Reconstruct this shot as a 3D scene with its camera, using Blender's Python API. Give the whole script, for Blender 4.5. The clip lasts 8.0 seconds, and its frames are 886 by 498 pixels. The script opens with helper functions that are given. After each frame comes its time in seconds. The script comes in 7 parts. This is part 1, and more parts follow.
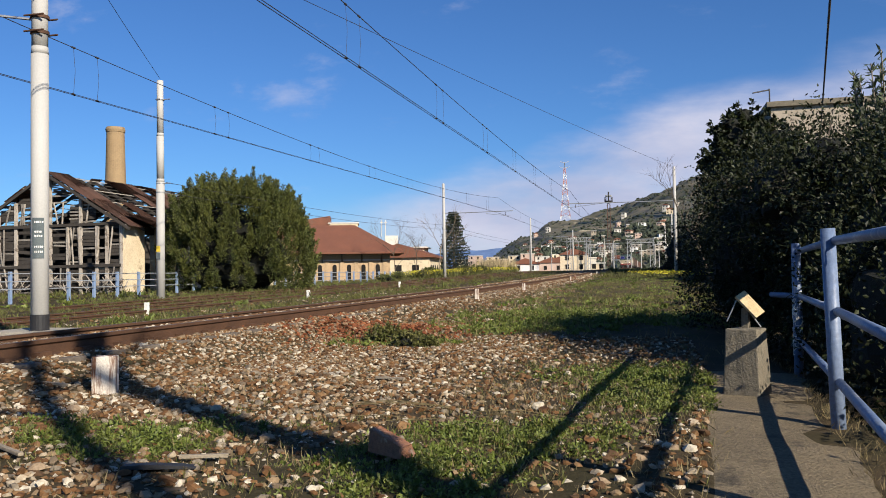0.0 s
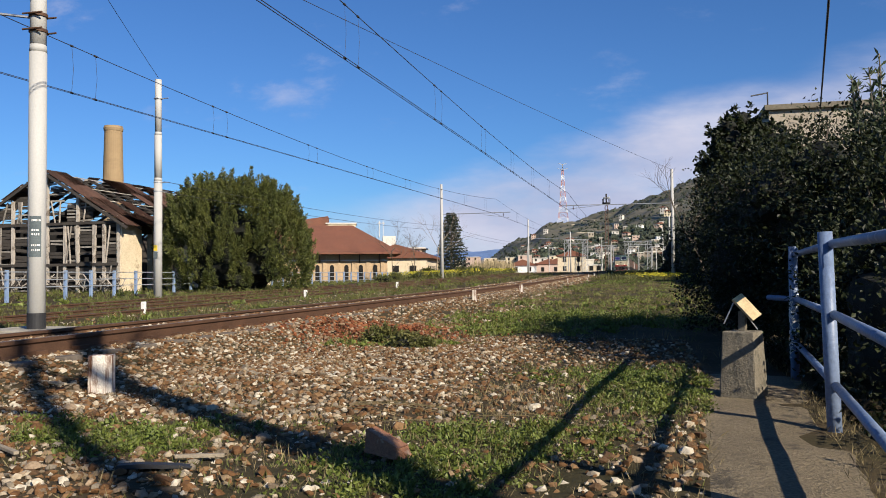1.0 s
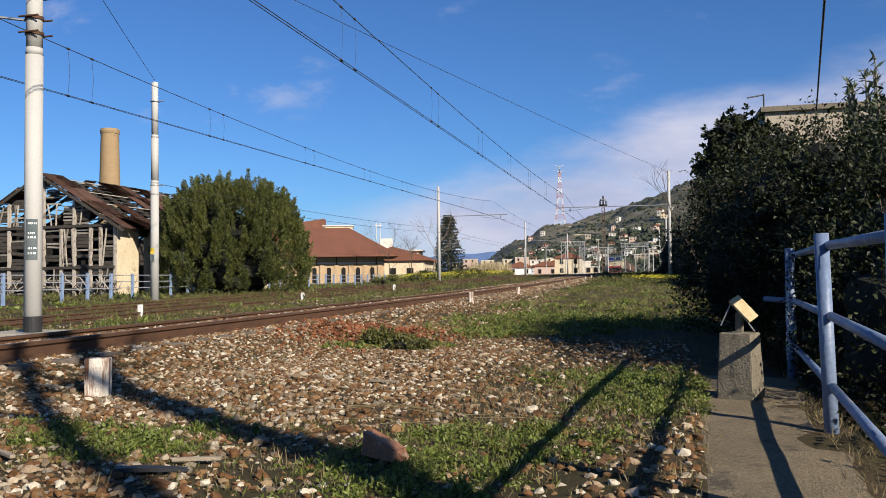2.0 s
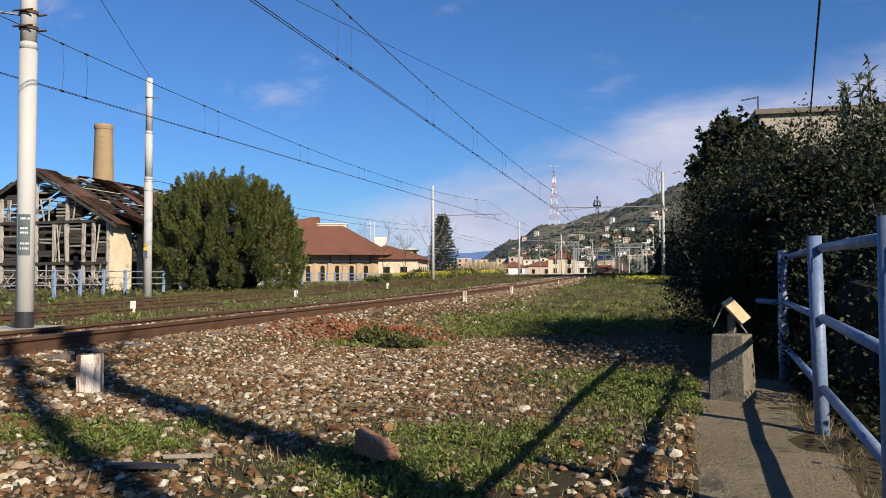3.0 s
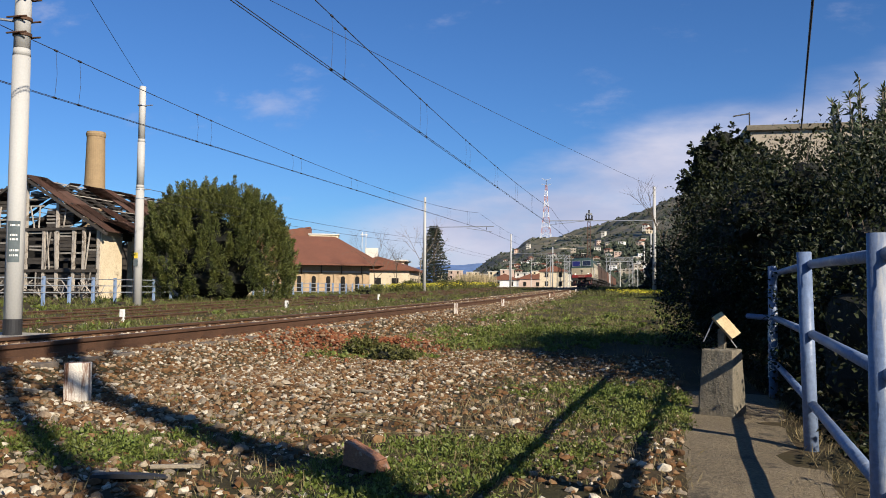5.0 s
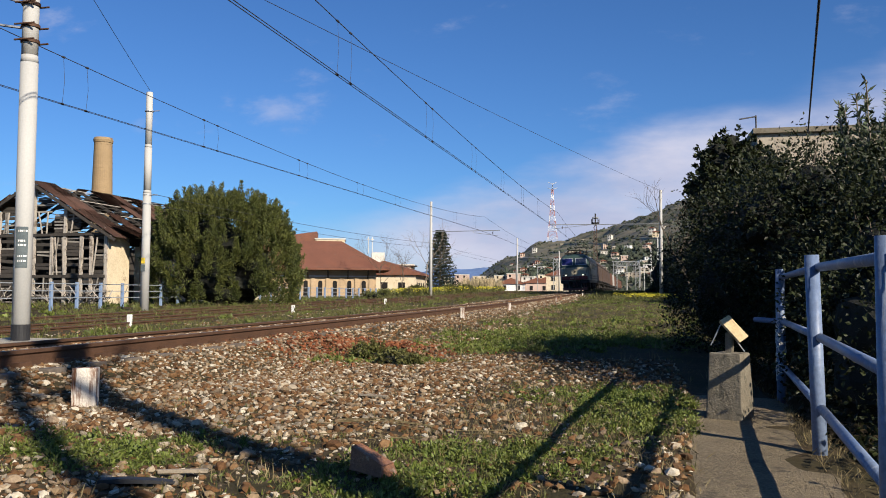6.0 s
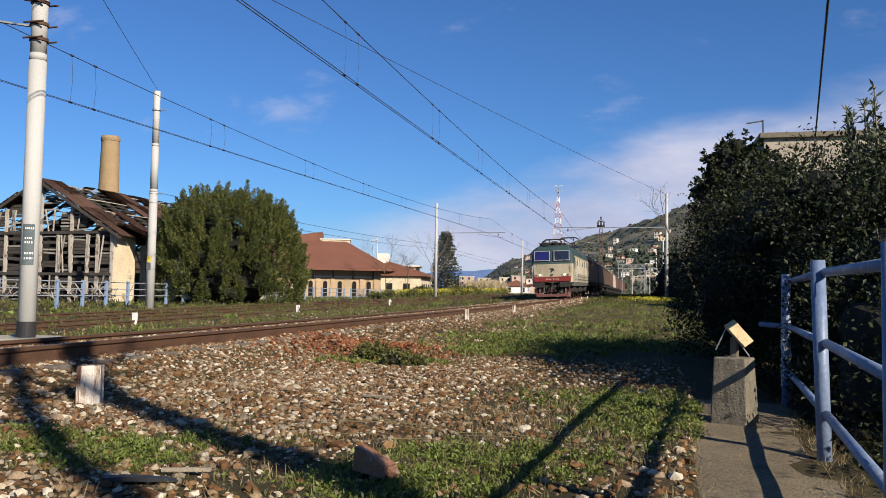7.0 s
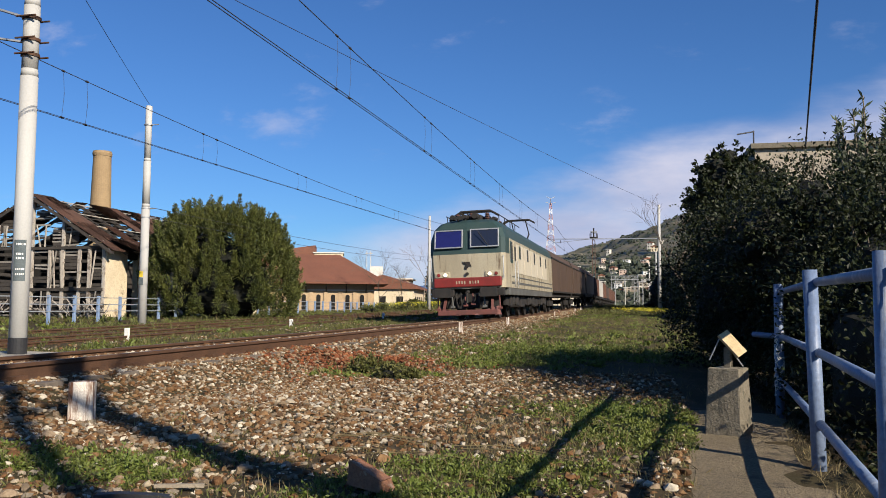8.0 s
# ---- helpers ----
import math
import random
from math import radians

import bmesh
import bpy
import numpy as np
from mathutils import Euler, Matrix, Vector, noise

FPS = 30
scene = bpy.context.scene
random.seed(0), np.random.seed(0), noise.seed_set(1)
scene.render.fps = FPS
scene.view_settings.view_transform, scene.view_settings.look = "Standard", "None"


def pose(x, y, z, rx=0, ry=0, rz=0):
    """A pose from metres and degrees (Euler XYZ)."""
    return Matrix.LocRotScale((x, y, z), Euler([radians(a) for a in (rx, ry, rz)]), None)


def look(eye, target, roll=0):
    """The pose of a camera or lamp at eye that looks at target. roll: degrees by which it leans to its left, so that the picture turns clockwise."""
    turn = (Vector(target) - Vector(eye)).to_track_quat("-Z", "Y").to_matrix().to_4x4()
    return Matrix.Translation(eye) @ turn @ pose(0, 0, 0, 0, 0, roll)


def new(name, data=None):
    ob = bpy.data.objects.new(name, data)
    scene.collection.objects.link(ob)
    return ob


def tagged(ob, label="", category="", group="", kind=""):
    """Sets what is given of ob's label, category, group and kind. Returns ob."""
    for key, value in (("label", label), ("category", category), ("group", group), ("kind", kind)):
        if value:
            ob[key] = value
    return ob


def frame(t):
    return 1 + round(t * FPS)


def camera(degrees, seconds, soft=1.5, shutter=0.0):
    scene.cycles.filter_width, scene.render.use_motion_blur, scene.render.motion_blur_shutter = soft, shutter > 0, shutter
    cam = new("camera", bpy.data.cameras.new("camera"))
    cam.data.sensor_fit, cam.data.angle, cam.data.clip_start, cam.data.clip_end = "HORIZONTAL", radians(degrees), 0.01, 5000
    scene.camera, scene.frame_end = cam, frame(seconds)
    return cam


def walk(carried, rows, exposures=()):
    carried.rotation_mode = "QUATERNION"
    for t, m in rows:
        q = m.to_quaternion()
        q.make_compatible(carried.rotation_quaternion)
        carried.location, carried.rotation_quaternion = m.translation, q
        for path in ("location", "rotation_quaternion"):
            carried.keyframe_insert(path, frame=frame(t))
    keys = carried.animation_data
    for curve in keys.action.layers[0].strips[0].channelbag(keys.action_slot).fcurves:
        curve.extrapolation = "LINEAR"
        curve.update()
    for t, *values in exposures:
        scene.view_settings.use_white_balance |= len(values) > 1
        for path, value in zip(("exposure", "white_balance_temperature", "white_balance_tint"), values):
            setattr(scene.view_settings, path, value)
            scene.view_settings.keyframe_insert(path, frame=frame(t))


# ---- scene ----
# ---------------------------------------------------------------- camera
cam = camera(56.5, 8.0, soft=0.9)
EYE = (0.0, 0.0, 0.96)
TURNS = [
    (0.0, 14.20, 1.75, 0.85), (0.5, 14.09, 1.81, 0.70), (1.0, 14.02, 1.81, 0.50), (1.5, 13.90, 1.97, 0.73),
    (3.0, 13.38, 1.90, 0.11), (3.5, 13.21, 2.19, -0.07), (4.0, 13.65, 2.00, -0.45), (4.5, 13.20, 2.09, -0.38),
    (4.7, 12.74, 2.46, -0.51), (6.0, 13.22, 3.01, -0.37), (6.5, 13.49, 3.27, -0.24), (7.0, 13.55, 3.11, -0.96),
    (7.5, 13.13, 3.52, -0.38), (8.0, 13.10, 3.99, -0.49)]
walk(cam, [(t, pose(*EYE, 90 + pitch, roll, yaw)) for t, yaw, pitch, roll in TURNS], exposures=[(0.0, 0.66), (8.0, 0.66)])

# ---------------------------------------------------------------- sun and sky
SUN_EL, SUN_AZ = radians(29.0), radians(130.0)      # azimuth from +y towards +x
SUN_DIR = Vector((math.sin(SUN_AZ) * math.cos(SUN_EL), math.cos(SUN_AZ) * math.cos(SUN_EL), math.sin(SUN_EL)))
sun = new("sun", bpy.data.lights.new("sun", "SUN"))
sun.data.energy, sun.data.angle, sun.data.color = 5.0, radians(0.55), (1.0, 0.90, 0.76)
sun.matrix_world = look(SUN_DIR * 50, (0, 0, 0))


def node(tree, kind, **inputs):
    n = tree.nodes.new(kind)
    for key, value in inputs.items():
        if hasattr(value, "is_linked"):
            tree.links.new(value, n.inputs[key] if not key.startswith("i") or not key[1:].isdigit() else n.inputs[int(key[1:])])
        else:
            (n.inputs[int(key[1:])] if key[0] == "i" and key[1:].isdigit() else n.inputs[key]).default_value = value
    return n


def math_node(tree, op, a, b=0.0, clamp=False):
    n = node(tree, "ShaderNodeMath", i0=a, i1=b)
    n.operation, n.use_clamp = op, clamp
    return n.outputs[0]


def ramp_node(tree, fac, lo, hi):
    n = tree.nodes.new("ShaderNodeMapRange")
    n.interpolation_type = "SMOOTHSTEP"
    tree.links.new(fac, n.inputs[0])
    n.inputs[1].default_value, n.inputs[2].default_value = lo, hi
    return n.outputs[0]


def mix_node(tree, fac, a, b, blend="MIX"):
    n = tree.nodes.new("ShaderNodeMix")
    n.data_type, n.blend_type = "RGBA", blend
    for socket, value in ((n.inputs[0], fac), (n.inputs[6], a), (n.inputs[7], b)):
        if hasattr(value, "is_linked"):
            tree.links.new(value, socket)
        else:
            socket.default_value = value if not isinstance(value, tuple) or len(value) == 4 else (*value, 1)
    return n.outputs[2]


def make_sky():
    world = bpy.data.worlds.new("sky")
    scene.world = world
    world.use_nodes = True
    t = world.node_tree
    t.nodes.clear()
    sky = t.nodes.new("ShaderNodeTexSky")
    sky.sky_type, sky.sun_disc = "NISHITA", False
    sky.sun_elevation, sky.sun_rotation = SUN_EL, SUN_AZ
    sky.air_density, sky.dust_density, sky.ozone_density, sky.altitude = 1.0, 0.25, 3.5, 50
    tc = t.nodes.new("ShaderNodeTexCoord")
    sep = node(t, "ShaderNodeSeparateXYZ", i0=tc.outputs["Generated"])
    x, y, z = sep.outputs
    side = math_node(t, "DIVIDE", x, math_node(t, "MAXIMUM", y, 0.15))
    rise = math_node(t, "DIVIDE", z, math_node(t, "MAXIMUM", y, 0.15))
    # the cloud bank climbs towards +x; thin wisps lie above it
    comb = node(t, "ShaderNodeCombineXYZ", i0=side, i1=math_node(t, "MULTIPLY", rise, 3.2), i2=0.0)
    big = node(t, "ShaderNodeTexNoise", i0=comb.outputs[0], Scale=2.6, Detail=6.0, Roughness=0.55)
    comb2 = node(t, "ShaderNodeCombineXYZ", i0=math_node(t, "ADD", side, 3.7), i1=math_node(t, "MULTIPLY", rise, 2.2), i2=0.4)
    wisp = node(t, "ShaderNodeTexNoise", i0=comb2.outputs[0], Scale=5.0, Detail=7.0, Roughness=0.6)
    edge = math_node(t, "ADD", math_node(t, "MULTIPLY", side, 0.29), 0.192)
    over = math_node(t, "SUBTRACT", edge, rise)
    over = math_node(t, "ADD", over, math_node(t, "MULTIPLY", math_node(t, "SUBTRACT", big.outputs[0], 0.5), 0.16))
    bank = ramp_node(t, over, -0.012, 0.05)
    bank = math_node(t, "MULTIPLY", bank, math_node(t, "ADD", math_node(t, "MULTIPLY", ramp_node(t, side, -0.37, -0.24), 0.70), 0.30))
    body = ramp_node(t, wisp.outputs[0], 0.30, 0.62)
    bank = math_node(t, "MULTIPLY", bank, math_node(t, "ADD", math_node(t, "MULTIPLY", body, 0.42), 0.56))
    thin = math_node(t, "MULTIPLY", ramp_node(t, wisp.outputs[0], 0.57, 0.78), 0.42)
    cover = math_node(t, "MAXIMUM", bank, thin)
    cover = math_node(t, "MULTIPLY", cover, ramp_node(t, y, 0.0, 0.3))
    blue = mix_node(t, 1.0, sky.outputs[0], (0.57, 0.94, 1.42, 1), "MULTIPLY")
    grey = mix_node(t, ramp_node(t, big.outputs[0], 0.36, 0.66), (5.6, 6.2, 8.8, 1), (8.6, 8.6, 10.4, 1))
    col = mix_node(t, cover, blue, grey)
    bg = node(t, "ShaderNodeBackground", Color=col, Strength=0.05)
    out = t.nodes.new("ShaderNodeOutputWorld")
    t.links.new(bg.outputs[0], out.inputs[0])


make_sky()


# ---------------------------------------------------------------- materials
def material(name, base, second=None, rough=0.8, metal=0.0, scale=6.0, fine=60.0, bump=0.3, amount=0.6, spots=None,
             spot_scale=3.0, spot_at=0.62, island=0.0, streak=False, space="Object", spec=0.4, grain=0.35, trans=0.0):
    """A surface with a broad and a fine variation, optional stains, streaks, relief and a change from piece to piece."""
    m = bpy.data.materials.new(name)
    m.use_nodes = True
    t = m.node_tree
    t.nodes.clear()
    second = second or tuple(c * 0.6 for c in base)
    if space == "Object":
        co = t.nodes.new("ShaderNodeTexCoord").outputs["Object"]
    else:
        co = t.nodes.new("ShaderNodeNewGeometry").outputs["Position"]
    info = t.nodes.new("ShaderNodeObjectInfo")
    shift = node(t, "ShaderNodeVectorMath", i0=co, i1=math_node(t, "MULTIPLY", info.outputs["Random"], 37.0))
    shift.operation = "ADD"
    co = shift.outputs[0]
    if streak:
        mp = node(t, "ShaderNodeMapping", Vector=co)
        mp.inputs["Scale"].default_value = (1, 1, 0.12)
        wide = mp.outputs[0]
    else:
        wide = co
    n1 = node(t, "ShaderNodeTexNoise", Vector=wide, Scale=scale, Detail=5.0, Roughness=0.6)
    n2 = node(t, "ShaderNodeTexNoise", Vector=co, Scale=fine, Detail=4.0, Roughness=0.65)
    f = math_node(t, "MULTIPLY", ramp_node(t, n1.outputs[0], 0.32, 0.68), amount)
    col = mix_node(t, f, base, second)
    g = ramp_node(t, n2.outputs[0], 0.25, 0.75)
    col = mix_node(t, grain, col, mix_node(t, g, (0.45, 0.45, 0.45, 1), (1.5, 1.5, 1.5, 1)), "MULTIPLY")
    if spots:
        n3 = node(t, "ShaderNodeTexNoise", Vector=wide, Scale=spot_scale, Detail=6.0, Roughness=0.7)
        col = mix_node(t, ramp_node(t, n3.outputs[0], spot_at - 0.05, spot_at + 0.06), col, spots)
    if island:
        geo = t.nodes.new("ShaderNodeNewGeometry")
        r = math_node(t, "ADD", math_node(t, "MULTIPLY", geo.outputs["Random Per Island"], 2 * island), 1 - island)
        vec = node(t, "ShaderNodeCombineColor", i0=r, i1=r, i2=r)
        col = mix_node(t, 1.0, col, vec.outputs[0], "MULTIPLY")
    b = node(t, "ShaderNodeBsdfPrincipled", Roughness=rough, Metallic=metal)
    b.inputs["Specular IOR Level"].default_value = spec
    t.links.new(col, b.inputs["Base Color"])
    if bump:
        bn = node(t, "ShaderNodeBump", Strength=bump, Distance=0.02, Height=n2.outputs[0])
        t.links.new(bn.outputs[0], b.inputs["Normal"])
    out = t.nodes.new("ShaderNodeOutputMaterial")
    if trans:
        tr = node(t, "ShaderNodeBsdfTranslucent", Color=col)
        mx = node(t, "ShaderNodeMixShader", i0=trans, i1=b.outputs[0], i2=tr.outputs[0])
        t.links.new(mx.outputs[0], out.inputs[0])
    else:
        t.links.new(b.outputs[0], out.inputs[0])
    return m


def pieces_material(name, colours, rough=0.85, bump=0.4, fine=45.0, spec=0.15):
    """Loose pieces in one mesh, each with its own colour out of a short list."""
    m = bpy.data.materials.new(name)
    m.use_nodes = True
    t = m.node_tree
    t.nodes.clear()
    geo = t.nodes.new("ShaderNodeNewGeometry")
    info = t.nodes.new("ShaderNodeObjectInfo")
    pick = math_node(t, "FRACT", math_node(t, "ADD", geo.outputs["Random Per Island"], math_node(t, "MULTIPLY", info.outputs["Random"], 7.31)))
    ramp = node(t, "ShaderNodeValToRGB", Fac=pick)
    ramp.color_ramp.interpolation = "CONSTANT"
    el = ramp.color_ramp.elements
    while len(el) < len(colours):
        el.new(0.5)
    for i, c in enumerate(colours):
        el[i].position, el[i].color = i / len(colours), (*c, 1)
    n2 = node(t, "ShaderNodeTexNoise", Vector=geo.outputs["Position"], Scale=fine, Detail=4.0, Roughness=0.7)
    g = ramp_node(t, n2.outputs[0], 0.25, 0.75)
    col = mix_node(t, 0.6, ramp.outputs[0], mix_node(t, g, (0.5, 0.46, 0.42, 1), (1.3, 1.3, 1.3, 1)), "MULTIPLY")
    b = node(t, "ShaderNodeBsdfPrincipled", Roughness=rough)
    b.inputs["Specular IOR Level"].default_value = spec
    t.links.new(col, b.inputs["Base Color"])
    bn = node(t, "ShaderNodeBump", Strength=bump, Distance=0.01, Height=n2.outputs[0])
    t.links.new(bn.outputs[0], b.inputs["Normal"])
    out = t.nodes.new("ShaderNodeOutputMaterial")
    t.links.new(b.outputs[0], out.inputs[0])
    return m


def glass_material(name, tint, rough=0.05):
    m = bpy.data.materials.new(name)
    m.use_nodes = True
    b = m.node_tree.nodes["Principled BSDF"]
    b.inputs["Base Color"].default_value = (*tint, 1)
    b.inputs["Roughness"].default_value = rough
    b.inputs["Specular IOR Level"].default_value = 0.8
    return m


def glow_material(name, colour, strength):
    m = bpy.data.materials.new(name)
    m.use_nodes = True
    b = m.node_tree.nodes["Principled BSDF"]
    b.inputs["Base Color"].default_value = (*colour, 1)
    b.inputs["Emission Color"].default_value = (*colour, 1)
    b.inputs["Emission Strength"].default_value = strength
    return m


M_EARTH = material("earth", (0.068, 0.049, 0.028), (0.040, 0.036, 0.017), scale=0.9, fine=25, bump=0.7, amount=0.9, space="World", spec=0.1, rough=0.95, spots=(0.095, 0.072, 0.048), spot_scale=5, spot_at=0.6)
M_BALLAST = pieces_material("ballast_stone", [(0.46, 0.41, 0.32), (0.149, 0.078, 0.034), (0.108, 0.055, 0.025), (0.190, 0.112, 0.054), (0.20, 0.168, 0.125), (0.227, 0.162, 0.096), (0.126, 0.065, 0.028), (0.36, 0.30, 0.215), (0.095, 0.056, 0.030), (0.164, 0.092, 0.043), (0.155, 0.118, 0.080), (0.27, 0.20, 0.13)])
M_REDSTONE = pieces_material("red_stone", [(0.20, 0.070, 0.030), (0.15, 0.052, 0.024), (0.23, 0.095, 0.044), (0.12, 0.045, 0.022), (0.24, 0.16, 0.10)])
M_RAIL = material("rail_rust", (0.100, 0.050, 0.027), (0.055, 0.029, 0.017), rough=0.75, metal=0.2, scale=3, fine=60, bump=0.3, space="World")
M_RAILTOP = material("rail_worn_top", (0.13, 0.085, 0.06), (0.08, 0.05, 0.035), rough=0.6, metal=0.2, scale=2, fine=30, bump=0.05, space="World")
M_SLEEPER = material("sleeper", (0.14, 0.115, 0.09), (0.08, 0.06, 0.045), scale=3, fine=40, bump=0.5)
M_CONCRETE = material("weathered_concrete", (0.178, 0.155, 0.115), (0.119, 0.102, 0.076), scale=2.5, fine=55, bump=0.6, spots=(0.093, 0.085, 0.064), spot_scale=11, spot_at=0.60, spec=0.15)
M_PATH = material("path_concrete", (0.215, 0.172, 0.112), (0.130, 0.106, 0.071), scale=1.6, fine=55, bump=1.0, rough=0.95, spec=0.1, grain=0.6, spots=(0.088, 0.076, 0.057), spot_scale=2.4, spot_at=0.6, space="World")
M_POLE = material("pole_concrete", (0.414, 0.405, 0.378), (0.326, 0.317, 0.290), scale=1.4, fine=40, bump=0.2, streak=True, grain=0.12, spots=(0.290, 0.282, 0.264), spot_scale=1.5, spot_at=0.66)
M_BLACK = material("black_paint", (0.02, 0.02, 0.022), (0.035, 0.033, 0.03), rough=0.6, bump=0.1)
M_STEEL = material("galvanised_steel", (0.340, 0.348, 0.357), (0.255, 0.264, 0.272), rough=0.5, metal=0.5, bump=0.1)
M_WIRE = material("dark_wire", (0.035, 0.035, 0.04), rough=0.6, bump=0)
M_BLUE = material("blue_paint", (0.100, 0.148, 0.255), (0.170, 0.210, 0.285), rough=0.45, scale=3, fine=35, bump=0.15, amount=0.8, streak=True, spots=(0.34, 0.35, 0.37), spot_scale=5, spot_at=0.62, spec=0.4)
M_FENCE = material("fence_blue", (0.17, 0.25, 0.40), (0.25, 0.31, 0.40), rough=0.5, bump=0.1)
M_FENCERAIL = material("fence_grey", (0.255, 0.274, 0.293), (0.191, 0.204, 0.217), rough=0.5, bump=0.1)

# ---------------------------------------------------------------- mesh helpers
def fast_mesh(name, verts, faces, mat, smooth=False):
    """A mesh from arrays; every face has the same number of corners."""
    verts, faces = np.asarray(verts, np.float32), np.asarray(faces, np.int32)
    me = bpy.data.meshes.new(name)
    me.vertices.add(len(verts))
    me.vertices.foreach_set("co", verts.ravel())
    k = faces.shape[1]
    me.loops.add(faces.size)
    me.loops.foreach_set("vertex_index", faces.ravel())
    me.polygons.add(len(faces))
    me.polygons.foreach_set("loop_start", np.arange(0, faces.size, k, dtype=np.int32))
    me.polygons.foreach_set("use_smooth", np.full(len(faces), smooth))
    me.update(calc_edges=True)
    me.materials.append(mat)
    return me


def part(name, bm, mat, parent=None, label="", smooth=False, at=None):
    me = bpy.data.meshes.new(name)
    bm.normal_update()
    bm.to_mesh(me)
    bm.free()
    if smooth:
        me.polygons.foreach_set("use_smooth", np.array([len(p.vertices) == 4 for p in me.polygons]))
    me.materials.append(mat)
    ob = new(name, me)
    if parent:
        ob.parent = parent
    if at is not None:
        ob.matrix_basis = at
    return tagged(ob, label) if label else ob


def thing(name, x, y, z, rz=0, label="", category="", group="", kind="", rx=0, ry=0):
    ob = new(name)
    ob.empty_display_size = 0.2
    ob.matrix_basis = pose(x, y, z, rx, ry, rz)
    return tagged(ob, label, category, group, kind)


def box(bm, x, y, z, sx, sy, sz, m=None, bevel=0.0):
    """A box centred at x, y with its underside at z."""
    made = bmesh.ops.create_cube(bm, size=1.0, matrix=(m or Matrix()) @ Matrix.Translation((x, y, z + sz / 2)) @ Matrix.Diagonal((sx, sy, sz, 1)))
    if bevel:
        edges = {e for v in made["verts"] for e in v.link_edges}
        bmesh.ops.bevel(bm, geom=list(edges), offset=bevel, segments=2, affect="EDGES", profile=0.6)
    return bm


def tube(bm, p0, p1, r0, r1=None, seg=10, caps=True):
    p0, p1 = Vector(p0), Vector(p1)
    d = p1 - p0
    turn = d.to_track_quat("Z", "Y").to_matrix().to_4x4()
    bmesh.ops.create_cone(bm, cap_ends=caps, segments=seg, radius1=r0, radius2=r0 if r1 is None else r1, depth=d.length,
                          matrix=Matrix.Translation((p0 + p1) / 2) @ turn)
    return bm


def bar(bm, p0, p1, w, h):
    """A squared beam from p0 to p1."""
    p0, p1 = Vector(p0), Vector(p1)
    d = p1 - p0
    turn = d.to_track_quat("Y", "Z").to_matrix().to_4x4()
    bmesh.ops.create_cube(bm, size=1.0, matrix=Matrix.Translation((p0 + p1) / 2) @ turn @ Matrix.Diagonal((w, d.length, h, 1)))
    return bm


def prism(bm, outline, y0, y1):
    """An outline in x, z drawn out along y."""
    a = [bm.verts.new((x, y0, z)) for x, z in outline]
    b = [bm.verts.new((x, y1, z)) for x, z in outline]
    n = len(outline)
    bm.faces.new(a)
    bm.faces.new(b[::-1])
    for i in range(n):
        bm.faces.new((a[i], b[i], b[(i + 1) % n], a[(i + 1) % n]))
    bmesh.ops.recalc_face_normals(bm, faces=bm.faces)
    return bm


def wire(name, points, radius, mat, label, category="cable", parent=None, group=""):
    cu = bpy.data.curves.new(name, "CURVE")
    cu.dimensions, cu.bevel_depth, cu.bevel_resolution = "3D", radius, 0
    sp = cu.splines.new("POLY")
    sp.points.add(len(points) - 1)
    for p, co in zip(sp.points, points):
        p.co = (*co, 1)
    cu.materials.append(mat)
    ob = new(name, cu)
    if parent:
        ob.parent = parent
        return ob
    return tagged(ob, label, category, group)


ICO_V = None


def ico():
    global ICO_V
    bm = bmesh.new()
    bmesh.ops.create_icosphere(bm, subdivisions=1, radius=1.0)
    bm.verts.ensure_lookup_table()
    v = np.array([x.co[:] for x in bm.verts])
    f = np.array([[x.index for x in g.verts] for g in bm.faces])
    bm.free()
    ICO_V = (v, f)
    return ICO_V


OCTA = (np.array([(1, 0, 0), (-1, 0, 0), (0, 1, 0), (0, -1, 0), (0, 0, 1), (0, 0, -1)], float),
        np.array([(0, 2, 4), (2, 1, 4), (1, 3, 4), (3, 0, 4), (2, 0, 5), (1, 2, 5), (3, 1, 5), (0, 3, 5)]))


def stones_arrays(pos, size, rng, flat=0.65, shape="ico"):
    """Angular lumps at the given places."""
    v, f = (ICO_V or ico()) if shape == "ico" else OCTA
    n = len(pos)
    jit = 1 + rng.uniform(-0.42, 0.34, (n, len(v)))
    lump = v[None] * jit[..., None]
    sc = size[:, None] * rng.uniform(0.65, 1.25, (n, 3))
    sc[:, 2] *= flat
    lump = lump * sc[:, None, :]
    a = rng.uniform(0, 2 * np.pi, n)
    b = rng.uniform(-0.6, 0.6, n)
    x, y, z = lump[..., 0], lump[..., 1], lump[..., 2]
    y, z = y * np.cos(b)[:, None] - z * np.sin(b)[:, None], y * np.sin(b)[:, None] + z * np.cos(b)[:, None]
    x, y = x * np.cos(a)[:, None] - y * np.sin(a)[:, None], x * np.sin(a)[:, None] + y * np.cos(a)[:, None]
    verts = np.stack([x, y, z], -1) + pos[:, None, :]
    faces = f[None] + (np.arange(n) * len(v))[:, None, None]
    return verts.reshape(-1, 3), faces.reshape(-1, 3)


